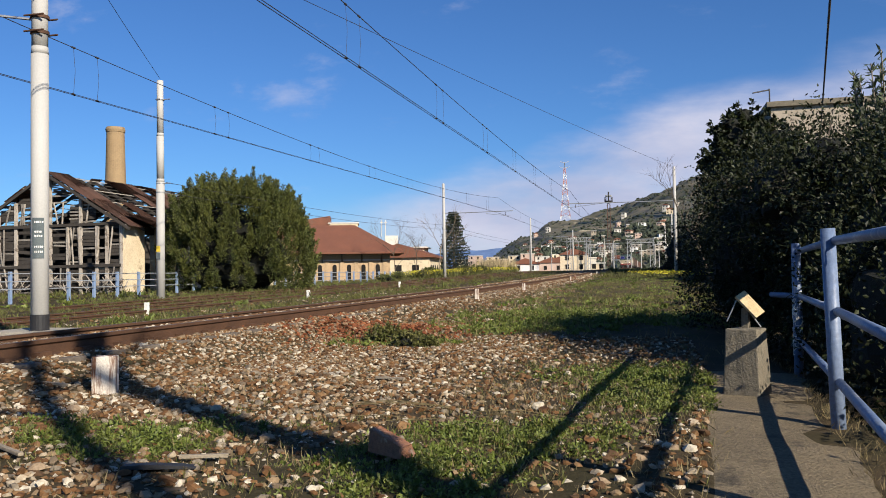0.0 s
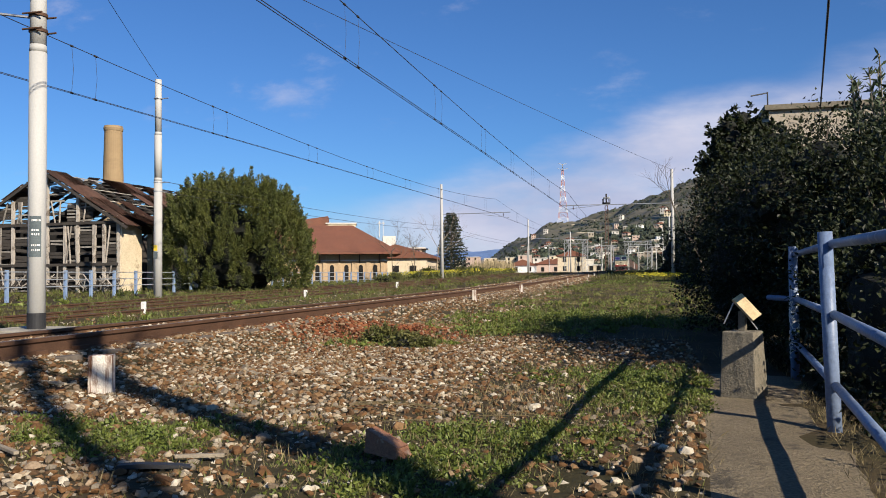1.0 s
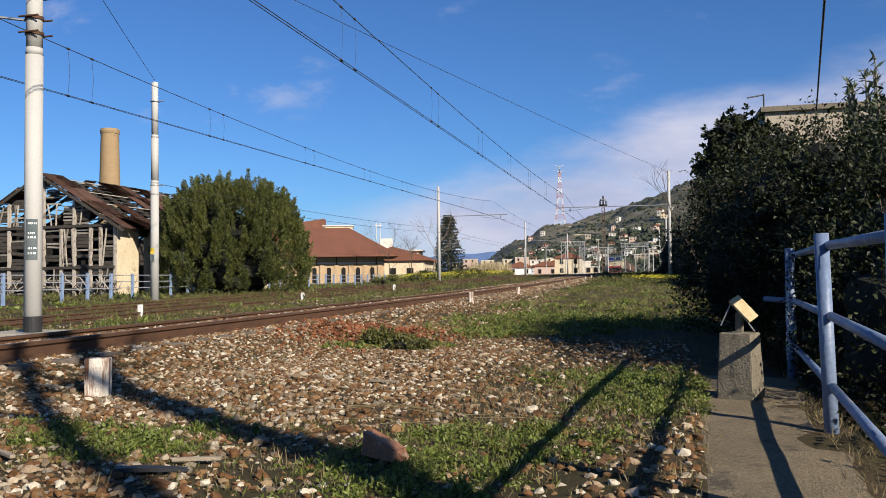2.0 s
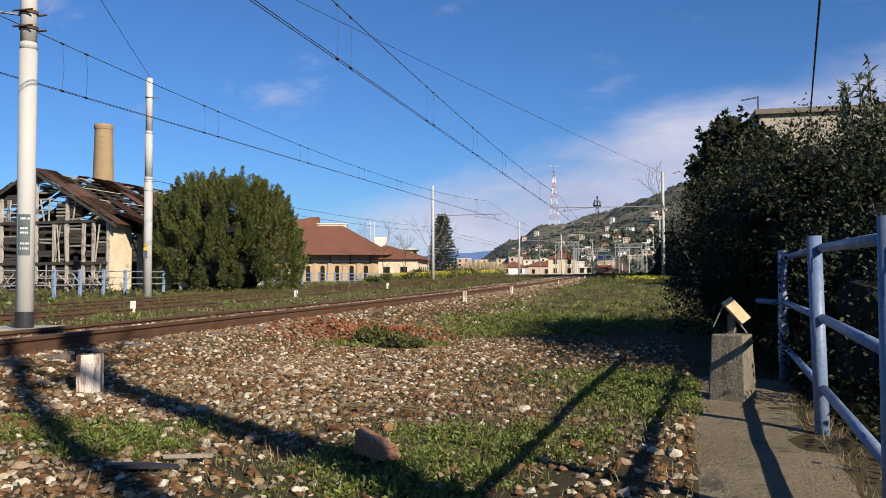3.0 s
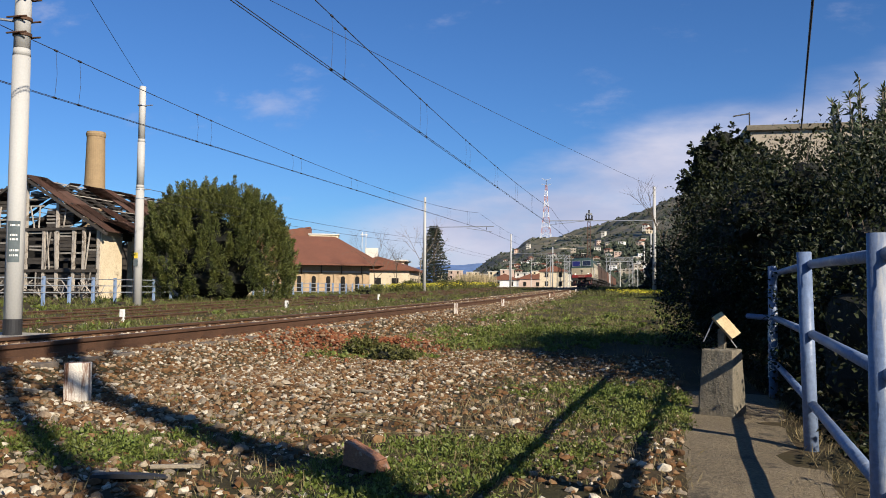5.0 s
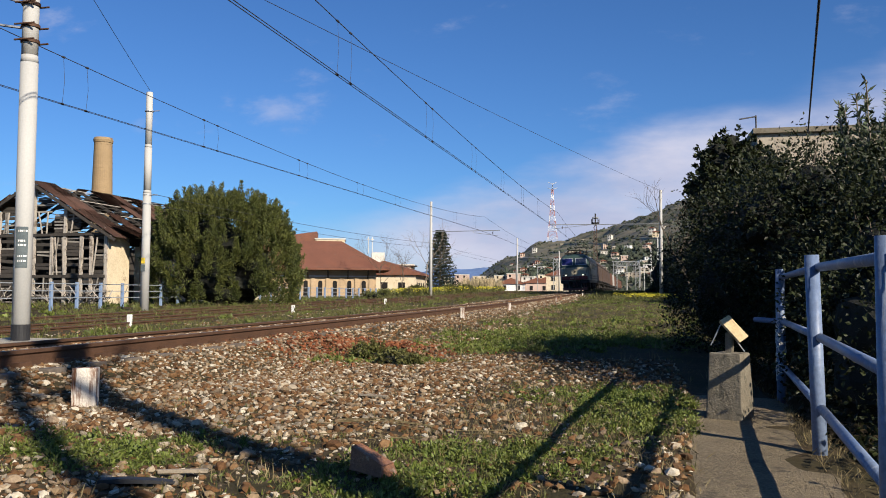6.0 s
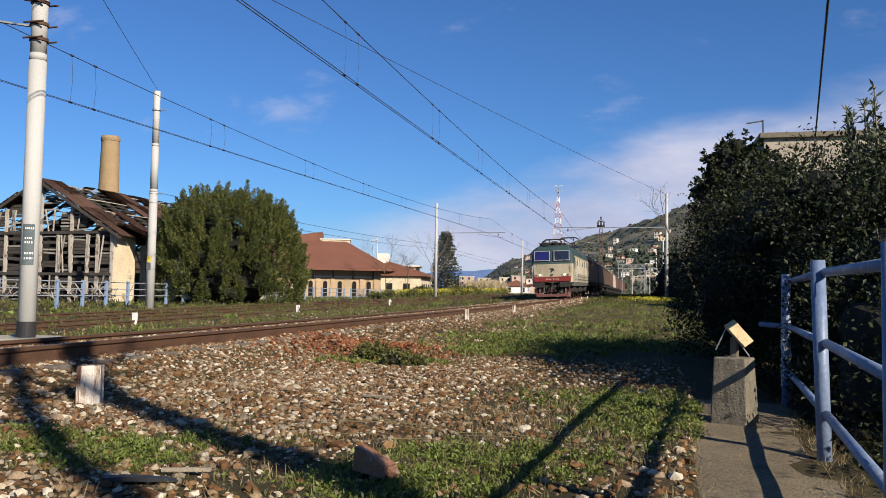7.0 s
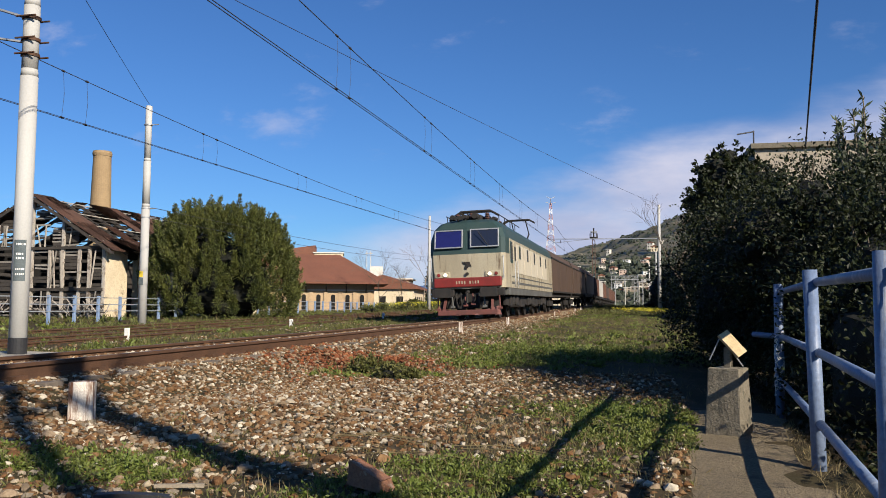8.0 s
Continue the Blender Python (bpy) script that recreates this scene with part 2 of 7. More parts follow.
def leaves_arrays(pos, direction, length, width, rng, fold=0.25):
    """Leaves: two triangles each, folded a little, pointing along a direction."""
    n = len(pos)
    d = direction / (np.linalg.norm(direction, axis=1, keepdims=True) + 1e-9)
    side = np.cross(d, rng.normal(size=(n, 3)))
    side /= np.linalg.norm(side, axis=1, keepdims=True) + 1e-9
    up = np.cross(side, d)
    L, w = length[:, None], width[:, None]
    base, tip = pos, pos + d * L
    mid = pos + d * L * 0.45
    a, b = mid + side * w + up * w * fold, mid - side * w + up * w * fold
    verts = np.stack([base, a, tip, b], 1).reshape(-1, 3)
    i = np.arange(n)[:, None] * 4
    faces = np.concatenate([i + np.array([[0, 1, 2]]), i + np.array([[0, 2, 3]])], 0)
    return verts, faces


# ---------------------------------------------------------------- lie of the land
TRACK_X = -6.60
CANT = 0.062                    # the far rail lies lower than the near one


def rail_z(y):
    """Height of the near railhead along the main line."""
    y = np.asarray(y, float)
    near = 0.365 + 0.0008 * y + 0.00008 * y * y * (y > 0)
    far = 1.163 + 0.26 * (1 - np.exp(-np.maximum(y - 95, 0) / 17))
    return np.where(y < 95, near, far)


def field_z(y):
    """Height of the open ground beside the line."""
    y = np.asarray(y, float)
    return rail_z(y) - 0.24 - 0.165 * (1 - smooth01(y, 10, 45))


def smooth01(a, lo, hi):
    t = np.clip((a - lo) / (hi - lo), 0, 1)
    return t * t * (3 - 2 * t)


def ground_z(x, y):
    x, y = np.asarray(x, float), np.asarray(y, float)
    line = field_z(y)
    left = np.minimum(line, 0.28)
    g = line + (left - line) * smooth01(-x, 20, 27)
    near_path = smooth01(x, -1.2, 0.4) * (1 - smooth01(y, 14, 26))
    g = g * (1 - near_path) + (0.005 - 0.014 * smooth01(x - 0.061 * y, -0.08, 0.12)) * near_path
    bank = smooth01(x, 1.15, 1.9) * (1 - smooth01(y, 40, 60))
    g = g - 0.5 * bank
    u = x - TRACK_X
    rough = 0.035 * np.sin(x * 1.7 + 0.6 * y) * np.sin(y * 1.3 - 0.4 * x) * (np.abs(x) < 40) * (1 - near_path)
    # ballast: a low slope up to the near rail, full between the rails, falling off beyond
    near_side = rail_z(y) - 0.165
    inside = rail_z(y) - 0.085 + CANT * np.clip((u - 0.75) / 1.5, -1, 0)
    bed = np.where(u > 0.68, near_side, inside)
    on = smooth01(-u, -2.1, -1.0) * (1 - smooth01(-u, 1.25, 2.3))
    return (g + rough) * (1 - on) + bed * on


def make_ground():
    xs = np.concatenate([-np.geomspace(4500, 60, 22), np.arange(-58, -14, 2.0), np.arange(-14, 4, 0.2), np.arange(4, 30, 1.5), np.geomspace(32, 4500, 22)])
    ys = np.concatenate([-np.geomspace(4500, 12, 14), np.arange(-10, 2, 1.0), np.arange(2, 30, 0.2), np.arange(30, 120, 1.5), np.geomspace(122, 4800, 36)])
    gx, gy = np.meshgrid(xs, ys)
    gz = ground_z(gx, gy)
    v = np.stack([gx, gy, gz], -1).reshape(-1, 3)
    nx, ny = len(xs), len(ys)
    i = (np.arange(ny - 1)[:, None] * nx + np.arange(nx - 1)[None]).ravel()
    f = np.stack([i, i + 1, i + nx + 1, i + nx], 1)
    ob = new("ground", fast_mesh("ground", v, f, M_EARTH, True))
    tagged(ob, "brown earth and thin grass beside the railway", "ground", kind="structure")


make_ground()


# ---------------------------------------------------------------- tracks
def rail_outline(x):
    """Flat-bottomed rail, its head top at height 0."""
    half = [(0.036, 0.0), (0.036, -0.035), (0.010, -0.055), (0.010, -0.140), (0.070, -0.160), (0.070, -0.172)]
    return [(x + a, b) for a, b in half] + [(x - a, b) for a, b in reversed(half)]


def make_rail(name, x, ys, zs, parent):
    out = rail_outline(x)
    n = len(out)
    v = np.array([[(px, y, z + pz) for px, pz in out] for y, z in zip(ys, zs)]).reshape(-1, 3)
    i = np.arange(len(ys) - 1)[:, None] * n
    k = np.arange(n)[None]
    f = np.stack([i + k, i + (k + 1) % n, i + n + (k + 1) % n, i + n + k], -1).reshape(-1, 4)
    me = fast_mesh(name, v, f, M_RAIL)
    me.materials.append(M_RAILTOP)
    idx = np.tile((np.arange(n) == n - 1).astype(np.int32), len(ys) - 1)
    me.polygons.foreach_set("material_index", idx)
    ob = new(name, me)
    ob.parent = parent
    return ob


def siding_z(y):
    return field_z(np.asarray(y, float)) + 0.095


def make_track(cx, y0, y1, height, cant, label, sleepers):
    base = thing("railway_track", 0, 0, 0, label=label, category="railway track", kind="structure")
    ys = np.concatenate([np.arange(y0, 60, 2.0), np.arange(60, y1, 8.0)])
    zs = height(np.maximum(ys, -10))
    for s in (-1, 1):
        make_rail("rail", cx + s * 0.7525, ys, zs - (cant if s < 0 else 0), base)
    tilt = -math.degrees(math.atan(cant / 1.5))
    bm = bmesh.new()
    box(bm, 0, 0, -0.14, 2.5, 0.24, 0.14, bevel=0.012)
    first = part("sleeper", bm, M_SLEEPER, base, at=pose(cx, 0.0, float(height(0)) - cant / 2 - 0.172, 0, tilt, 0))
    clip = bmesh.new()
    box(clip, 0, 0, 0, 0.10, 0.16, 0.055)
    clip_me = None
    for k in range(sleepers):
        y = 2.5 + k * 0.62
        z = float(height(y)) - cant / 2 - 0.172 - (0.0 if cant else 0.03)
        ob = first if k == 0 else new("sleeper", first.data)
        ob.parent = base
        ob.matrix_basis = pose(cx, y, z, 0, tilt, random.uniform(-1, 1))
        if y < 45:
            for s in (-1, 1):
                for e in (-1, 1):
                    if clip_me is None:
                        c = part("rail_clip", clip, M_RAIL, ob)
                        clip_me = c.data
                    else:
                        c = new("rail_clip", clip_me)
                        c.parent = ob
                    c.matrix_basis = pose(s * 0.7525 + e * 0.085, 0, 0)
    return base


make_track(TRACK_X, -25, 420, rail_z, CANT, "rusty main line track on stone ballast", 130)
make_track(-13.75, -25, 420, siding_z, 0.0, "rusty siding track half sunk in weeds", 70)
make_track(-16.75, 21, 300, siding_z, 0.0, "rusty far siding track among grass", 60)

# ---------------------------------------------------------------- path, railing, near things
def make_path():
    rng = np.random.default_rng(5)
    bm = bmesh.new()
    n = 46
    rows = []
    for k in range(n):
        y = -3 + k * 0.25
        xl = -0.02 + 0.061 * y + rng.uniform(-0.012, 0.012)
        xr = 0.98 + 0.075 * (y - 4) + rng.uniform(-0.05, 0.05) - (0.10 if 5.2 < y < 6.6 else 0)
        rows.append([bm.verts.new(c) for c in ((xl, y, -0.14), (xl + 0.012, y, -0.002), (xl * 0.6 + xr * 0.4, y, rng.uniform(0, 0.006)),
                                               (xr - 0.02, y, rng.uniform(-0.015, 0.0)), (xr, y, -0.16))])
    for a, b in zip(rows, rows[1:]):
        for i in range(4):
            bm.faces.new((a[i], a[i + 1], b[i + 1], b[i]))
    bm.faces.new(rows[0])
    bm.faces.new(rows[-1][::-1])
    bmesh.ops.recalc_face_normals(bm, faces=bm.faces)
    ob = part("pavement", bm, M_PATH)
    tagged(ob, "worn grey concrete path with crumbling edge", "path", kind="structure")


make_path()


def railing_x(y):
    return 1.07 + (0.086 if y < 5.47 else 0.091) * (y - 5.47)


def rail_drop(y):
    """The rails sink a little towards the nearer end."""
    return 0.014 * min(0.0, y - 5.47)


def make_railing():
    base = thing("railing", 0, 0, 0, label="blue painted tubular steel railing beside the path, paint worn", category="railing")
    posts = [1.05, 3.25, 5.47, 8.5]
    for k, y in enumerate(posts):
        bm = bmesh.new()
        x = railing_x(y)
        lean = 0.02 if k == 2 else 0.0
        tube(bm, (x + lean, y, -0.35), (x - lean, y, 1.205 + rail_drop(y)), 0.043, seg=24)
        p = part("post", bm, M_BLUE, base, smooth=True)
        if abs(y - 8.5) < 0.1:
            make_scrawl(p, x, y)
    for h in (0.27, 0.70, 1.13):
        for a, b in zip(posts, posts[1:]):
            bm = bmesh.new()
            tube(bm, (railing_x(a) + 0.02, a, h + rail_drop(a)), (railing_x(b) + 0.02, b, h + rail_drop(b)), 0.027, seg=14)
            part("rail", bm, M_BLUE, base, smooth=True)
    bm = bmesh.new()
    tube(bm, (railing_x(8.5) + 0.02, 8.5, 0.70), (railing_x(8.5) - 0.2, 8.75, 0.71), 0.027, seg=12)
    part("broken_rail", bm, M_BLUE, base, "short broken end of the rail")
    return base


def make_scrawl(post, x, y):
    """Illegible white paint marks on the post."""
    rng = random.Random(4)
    bm = bmesh.new()
    for k in range(16):
        a0 = rng.uniform(2.9, 5.4)
        z0 = 0.18 + 0.035 * k
        pts = []
        for s in range(7):
            a = a0 + 0.9 * math.sin(s * 1.1 + k)
            pts.append((x + 0.0455 * math.cos(a), y + 0.0455 * math.sin(a), z0 + 0.045 * math.sin(s * 0.9 + k * 2)))
        for p, q in zip(pts, pts[1:]):
            tube(bm, p, q, 0.0042, seg=5)
    part("graffiti", bm, M_WHITE, post, "white scrawled paint marks")


M_WHITE = material("white_paint", (0.75, 0.74, 0.70), (0.55, 0.53, 0.48), scale=6, fine=50, bump=0.3)
make_railing()


def make_block():
    base = thing("concrete_marker", 0.70, 6.80, 0.0, rz=-25, label="square concrete block with a yellowed tilted plate on a short post", category="marker post")
    bm = bmesh.new()
    box(bm, 0, 0, -0.05, 0.285, 0.285, 0.555, bevel=0.012)
    bmesh.ops.subdivide_edges(bm, edges=[e for e in bm.edges if e.calc_length() > 0.2], cuts=5, use_grid_fill=True)
    for v in bm.verts:
        k = 1 - 0.17 * max(v.co.z, 0) / 0.505
        chip = 0.006 * noise.noise(v.co * 23) + 0.004 * noise.noise(v.co * 61)
        v.co.x *= k + chip * 5
        v.co.y *= k - chip * 5
        v.co.z += chip * (v.co.z > 0.45)
    part("block", bm, M_CONCRETE, base)
    bm = bmesh.new()
    box(bm, 0.0, 0.0, 0.50, 0.05, 0.05, 0.16)
    part("post", bm, M_CONCRETE, base)
    bm = bmesh.new()
    box(bm, 0, 0, -0.012, 0.22, 0.11, 0.025, m=pose(0.04, -0.02, 0.690, 38, 48, 8), bevel=0.006)
    part("plate", bm, M_PLATE, base, "yellowed tilted plate")
    bm = bmesh.new()
    tube(bm, (-0.04, -0.05, 0.745), (-0.125, -0.06, 0.56), 0.005, seg=6)
    tube(bm, (0.05, -0.03, 0.62), (0.115, 0.0, 0.52), 0.005, seg=6)
    part("wire", bm, M_STEEL, base)


M_PLATE = material("yellowed_plate", (0.446, 0.346, 0.194), (0.360, 0.259, 0.130), scale=9, fine=50, bump=0.2, spots=(0.144, 0.086, 0.043), spot_scale=14, spot_at=0.62)
make_block()


def make_stump():
    base = thing("marker_stump", -4.58, 6.2, 0.0, rz=20, label="short white painted concrete stump streaked with rust", category="stump")
    bm = bmesh.new()
    box(bm, 0, 0, -0.15, 0.20, 0.12, 0.45, bevel=0.012)
    for v in bm.verts:
        v.co.x += 0.012 * math.sin(v.co.z * 21)
    part("stump", bm, M_RUSTWHITE, base)


M_RUSTWHITE = material("rusty_white", (0.68, 0.63, 0.55), (0.52, 0.43, 0.33), scale=5, fine=60, bump=0.5, streak=True, spots=(0.16, 0.065, 0.028), spot_scale=6, spot_at=0.50)
make_stump()


def make_brick():
    base = thing("broken_block", -1.38, 4.27, 0.0, rz=-28, label="broken reddish-brown hollow brick lying on the gravel", category="brick")
    bm = bmesh.new()
    box(bm, 0, 0, -0.01, 0.25, 0.13, 0.125, m=pose(0, 0, 0.0, -6, 4, 0), bevel=0.008)
    rng = random.Random(2)
    for v in bm.verts:
        v.co += Vector((rng.uniform(-1, 1), rng.uniform(-1, 1), rng.uniform(-1, 1))) * 0.007
        # one end is broken off at a slant
        v.co.z *= 1.0 - 0.5 * max(0.0, v.co.x + 0.06) / 0.18
        v.co.x -= 0.05 * (v.co.z > 0.04) * (v.co.y > 0)
    part("body", bm, M_BRICK, base)


M_BRICK = material("fired_clay", (0.34, 0.155, 0.08), (0.20, 0.10, 0.06), scale=8, fine=60, bump=0.7, spots=(0.42, 0.30, 0.21), spot_scale=9, spot_at=0.6)
make_brick()


# ---------------------------------------------------------------- masts and wires
def mast(x, y, z0, top, r0, r1, label, steps=(), black=True, group="overhead line masts", lean=0.0):
    base = thing("catenary_mast", x, y, z0, label=label, category="mast", group=group, ry=lean)
    bm = bmesh.new()
    h = top - z0
    if steps:
        zs = [-0.3] + [s for s in steps] + [h]
        n = len(zs) - 1
        for k in range(n):
            ra = r0 + (r1 - r0) * k / n
            tube(bm, (0, 0, zs[k]), (0, 0, zs[k + 1] - 0.12), ra, ra * 0.985, seg=20)
            if k < n - 1:
                rb = r0 + (r1 - r0) * (k + 1) / n
                tube(bm, (0, 0, zs[k + 1] - 0.12), (0, 0, zs[k + 1]), ra * 0.985, rb, seg=20)
    else:
        tube(bm, (0, 0, -0.3), (0, 0, h), r0, r1, seg=14)
    part("shaft", bm, M_POLE, base, smooth=True)
    if black:
        bm = bmesh.new()
        tube(bm, (0, 0, -0.31), (0, 0, 0.30), r0 + 0.005, seg=20)
        part("painted_foot", bm, M_BLACK, base, "black painted foot")
    return base


def arm_to(base, z, reach, wire_z, tie=True):
    """A steel bracket with insulator and dropper arm, along local x."""
    s = 1 if reach > 0 else -1
    bm = bmesh.new()
    tube(bm, (0, 0, z), (reach, 0, z + 0.05), 0.035, seg=8)
    if tie:
        tube(bm, (0, 0, z + 1.1), (reach * 0.8, 0, z + 0.1), 0.014, seg=6)
    part("bracket", bm, M_STEEL, base)
    bm = bmesh.new()
    for k in range(4):
        tube(bm, (reach * 0.9, 0, z - 0.06 - 0.07 * k), (reach * 0.9, 0, z - 0.10 - 0.07 * k), 0.06, 0.03, seg=10)
    part("insulator", bm, M_INSUL, base)
    bm = bmesh.new()
    tube(bm, (reach * 0.9, 0, z - 0.3), (reach * 0.9, 0, wire_z + 0.15), 0.012, seg=6)
    tube(bm, (reach * 0.62, 0, wire_z + 0.32), (reach * 0.98, 0, wire_z), 0.018, seg=6)
    tube(bm, (reach * 0.62, 0, z), (reach * 0.62, 0, wire_z + 0.32), 0.014, seg=6)
    part("steady_arm", bm, M_STEEL, base)


M_PLINTH = material("pale_concrete", (0.36, 0.325, 0.26), (0.26, 0.235, 0.19), scale=2.5, fine=50, bump=0.6)
M_INSUL = material("brown_porcelain", (0.10, 0.05, 0.035), rough=0.25, bump=0)

near = mast(-9.37, 11.07, 0.12, 7.6, 0.134, 0.10, "tall pale concrete mast with black foot and steel clamps", steps=(4.55, 5.7))
bm = bmesh.new()
box(bm, 0, 0.1, -0.12, 1.5, 1.1, 0.17, bevel=0.02)
part("plinth", bm, M_PLINTH, near, "pale concrete plinth")
for z in (4.75, 5.0, 5.35):
    bm = bmesh.new()
    tube(bm, (0, 0, z), (0, 0, z + 0.05), 0.142, seg=16)
    tube(bm, (-0.16, -0.16, z + 0.025), (0.20, -0.16, z + 0.025), 0.016, seg=6)
    tube(bm, (-0.16, 0.16, z + 0.025), (0.20, 0.16, z + 0.025), 0.016, seg=6)
    part("clamp", bm, M_RAIL, near, "rusty steel clamp")
bm = bmesh.new()
for p0, p1 in (((-0.1, 0, 5.40), (-1.9, -0.4, 5.95)), ((-0.1, 0, 5.0), (-2.6, -1.0, 5.25)), ((-0.1, 0, 5.75), (-4.3, 0, 6.4))):
    tube(bm, p0, p1, 0.022, seg=6)
part("bracket", bm, M_STEEL, near)
M_NOTICE = material("notice_grey", (0.075, 0.095, 0.10), (0.12, 0.14, 0.14), scale=8, fine=60, bump=0.05)
bm = bmesh.new()
for k in range(9):
    a0, a1 = -1.75 + k * 0.15, -1.75 + (k + 1) * 0.15
    r = 0.1375
    vs = [bm.verts.new((r * math.cos(a), r * math.sin(a), z)) for a, z in ((a0, 1.18), (a1, 1.18), (a1, 1.82), (a0, 1.82))]
    bm.faces.new(vs)
bmesh.ops.recalc_face_normals(bm, faces=bm.faces)
notice = part("notice", bm, M_NOTICE, near, "grey painted notice with worn white lettering")
rng = random.Random(9)
for row in (0, 2, 3, 5, 6):
    z = 1.74 - row * 0.075 + rng.uniform(-0.02, 0.02)
    a = -1.45
    while a < -0.62:
        w = rng.uniform(0.06, 0.2)
        bm = bmesh.new()
        r = 0.140
        low = [bm.verts.new((r * math.cos(a + w * q / 2), r * math.sin(a + w * q / 2), z)) for q in range(3)]
        top = [bm.verts.new((v.co.x, v.co.y, z + 0.03)) for v in low]
        for q in range(2):
            bm.faces.new((low[q], low[q + 1], top[q + 1], top[q]))
        part("letter_bar", bm, M_WHITE, notice)
        a += w + rng.uniform(0.05, 0.12)

m2 = mast(-18.56, 28.49, 0.25, 8.84, 0.16, 0.11, "tall grey concrete mast behind the siding", steps=(4.6, 6.4), black=False)
for z in (4.05, 4.4, 7.7):
    bm = bmesh.new()
    tube(bm, (0, 0, z), (0, 0, z + 0.04), 0.17, seg=12)
    tube(bm, (-0.1, 0, z + 0.02), (0.45, 0, z + 0.02), 0.02, seg=6)
    part("clamp", bm, M_STEEL, m2)
bm = bmesh.new()
box(bm, 0, -0.165, 1.75, 0.15, 0.02, 0.22)
part("sign", bm, material("yellow_sign", (0.75, 0.55, 0.05), bump=0), m2, "small yellow warning sign")
bm = bmesh.new()
box(bm, 0, -0.165, 1.45, 0.17, 0.02, 0.26)
part("notice", bm, M_NOTICE, m2)
m3 = mast(-18.98, 75.66, 0.35, 9.56, 0.17, 0.11, "grey concrete mast with a long steel bracket")
arm_to(m3, 6.35, 6.6, 5.9, False)
m4 = mast(-19.4, 136.6, 0.6, 10.1, 0.17, 0.11, "grey concrete mast with a long steel bracket")
arm_to(m4, 6.25, 8.2, 5.2, False)
m5 = mast(1.95, 70.0, 0.40, 9.5, 0.17, 0.11, "grey concrete mast with a long steel bracket beside the hedge")
arm_to(m5, 6.30, -8.95, 6.0, False)
m6 = mast(-16.5, 181.0, 0.95, 10.2, 0.17, 0.12, "distant grey concrete mast")
m7 = mast(3.6, 150.0, 0.9, 11.0, 0.17, 0.12, "distant grey concrete mast")
m8 = mast(3.0, 185.0, 0.9, 11.0, 0.17, 0.12, "distant grey concrete mast")

FEED = (-18.1, -20.0, 8.6)


def catenary(cx, rise, low, mid, bow, end, droppers, group, thick=0.011):
    """Contact and catenary wires over one track; the first span ends at a support, level spans follow."""
    def contact(y):
        return rise[0] + rise[1] * min(y, end)

    def messenger(y):
        if y <= end:
            return low + bow * (y - mid) ** 2
        u = ((y - end) / 60.0) % 1.0
        return low + bow * (end - mid) ** 2 - 3.2 * 0.75 * u * (1 - u)
    for off in (-0.04, 0.04):
        wire("contact_wire", [(cx + off, y, contact(y)) for y in np.linspace(-16, end + 180, 50)], thick, M_WIRE, "taut dark overhead contact wire", "overhead wire", group=group)
    wire("catenary_wire", [(cx, y, messenger(y)) for y in np.concatenate([np.linspace(-16, end, 40), np.linspace(end + 2.5, end + 180, 72)])], thick * 1.35, M_WIRE,
         "dark overhead catenary wire in a shallow sag", "overhead wire", group=group)
    base = thing("dropper_wires", cx, 0, 0, label="thin paired dropper wires between the overhead wires", category="overhead wire", group=group)
    for y in [d + e for d in droppers for e in (0.0, 0.9)]:
        wire("dropper", [(0, y, contact(y)), (0.02, y + 0.04, (contact(y) + messenger(y)) / 2), (0, y, messenger(y))], 0.005, M_WIRE, "", parent=base)
        for z in (messenger(y), contact(y)):
            bm = bmesh.new()
            tube(bm, (0, y - 0.05, z), (0, y + 0.05, z), 0.028, seg=6)
            part("clamp", bm, M_WIRE, base)


catenary(TRACK_X - 0.1, (5.78, 0.0100), 7.15, 29.0, 0.00045, 72.0, [9.7, 17.7, 25.9, 33.6, 41.2, 48.8, 57.0, 64.8, 80, 92, 104, 116], "overhead wires of the main line")
catenary(-13.75, (5.21, 0.0185), 6.45, 34.0, 0.0009, 75.6, [9.0, 17.4, 24.2, 32.0, 39.4, 46.2, 54.0, 62.0, 70.0, 88, 100, 112], "overhead wires of the siding", 0.008)


def sag(p, q, drop, n=14):
    p, q = Vector(p), Vector(q)
    return [tuple(p.lerp(q, k / n) - Vector((0, 0, 4 * drop * (k / n) * (1 - k / n)))) for k in range(n + 1)]


wire("feeder_wire", sag((1.97, 70, 9.45), FEED, 0.5), 0.010, M_WIRE, "thin dark feeder wire over the line", "overhead wire")
wire("cross_wire", sag((-18.56, 28.49, 8.8), (-9.5, 8.0, 9.6), 0.1), 0.010, M_WIRE, "thin dark wire slung from a mast top", "overhead wire")
for z in (4.3, 4.7):
    wire("line_wire", sag((-18.3, 28.49, z), (-18.8, 75.66, z + 0.9), 0.25) + sag((-18.8, 75.66, z + 0.9), (-19.3, 136.6, z + 1.2), 0.25)[1:], 0.010, M_WIRE, "thin dark line wire between the masts", "overhead wire", group="line wires")

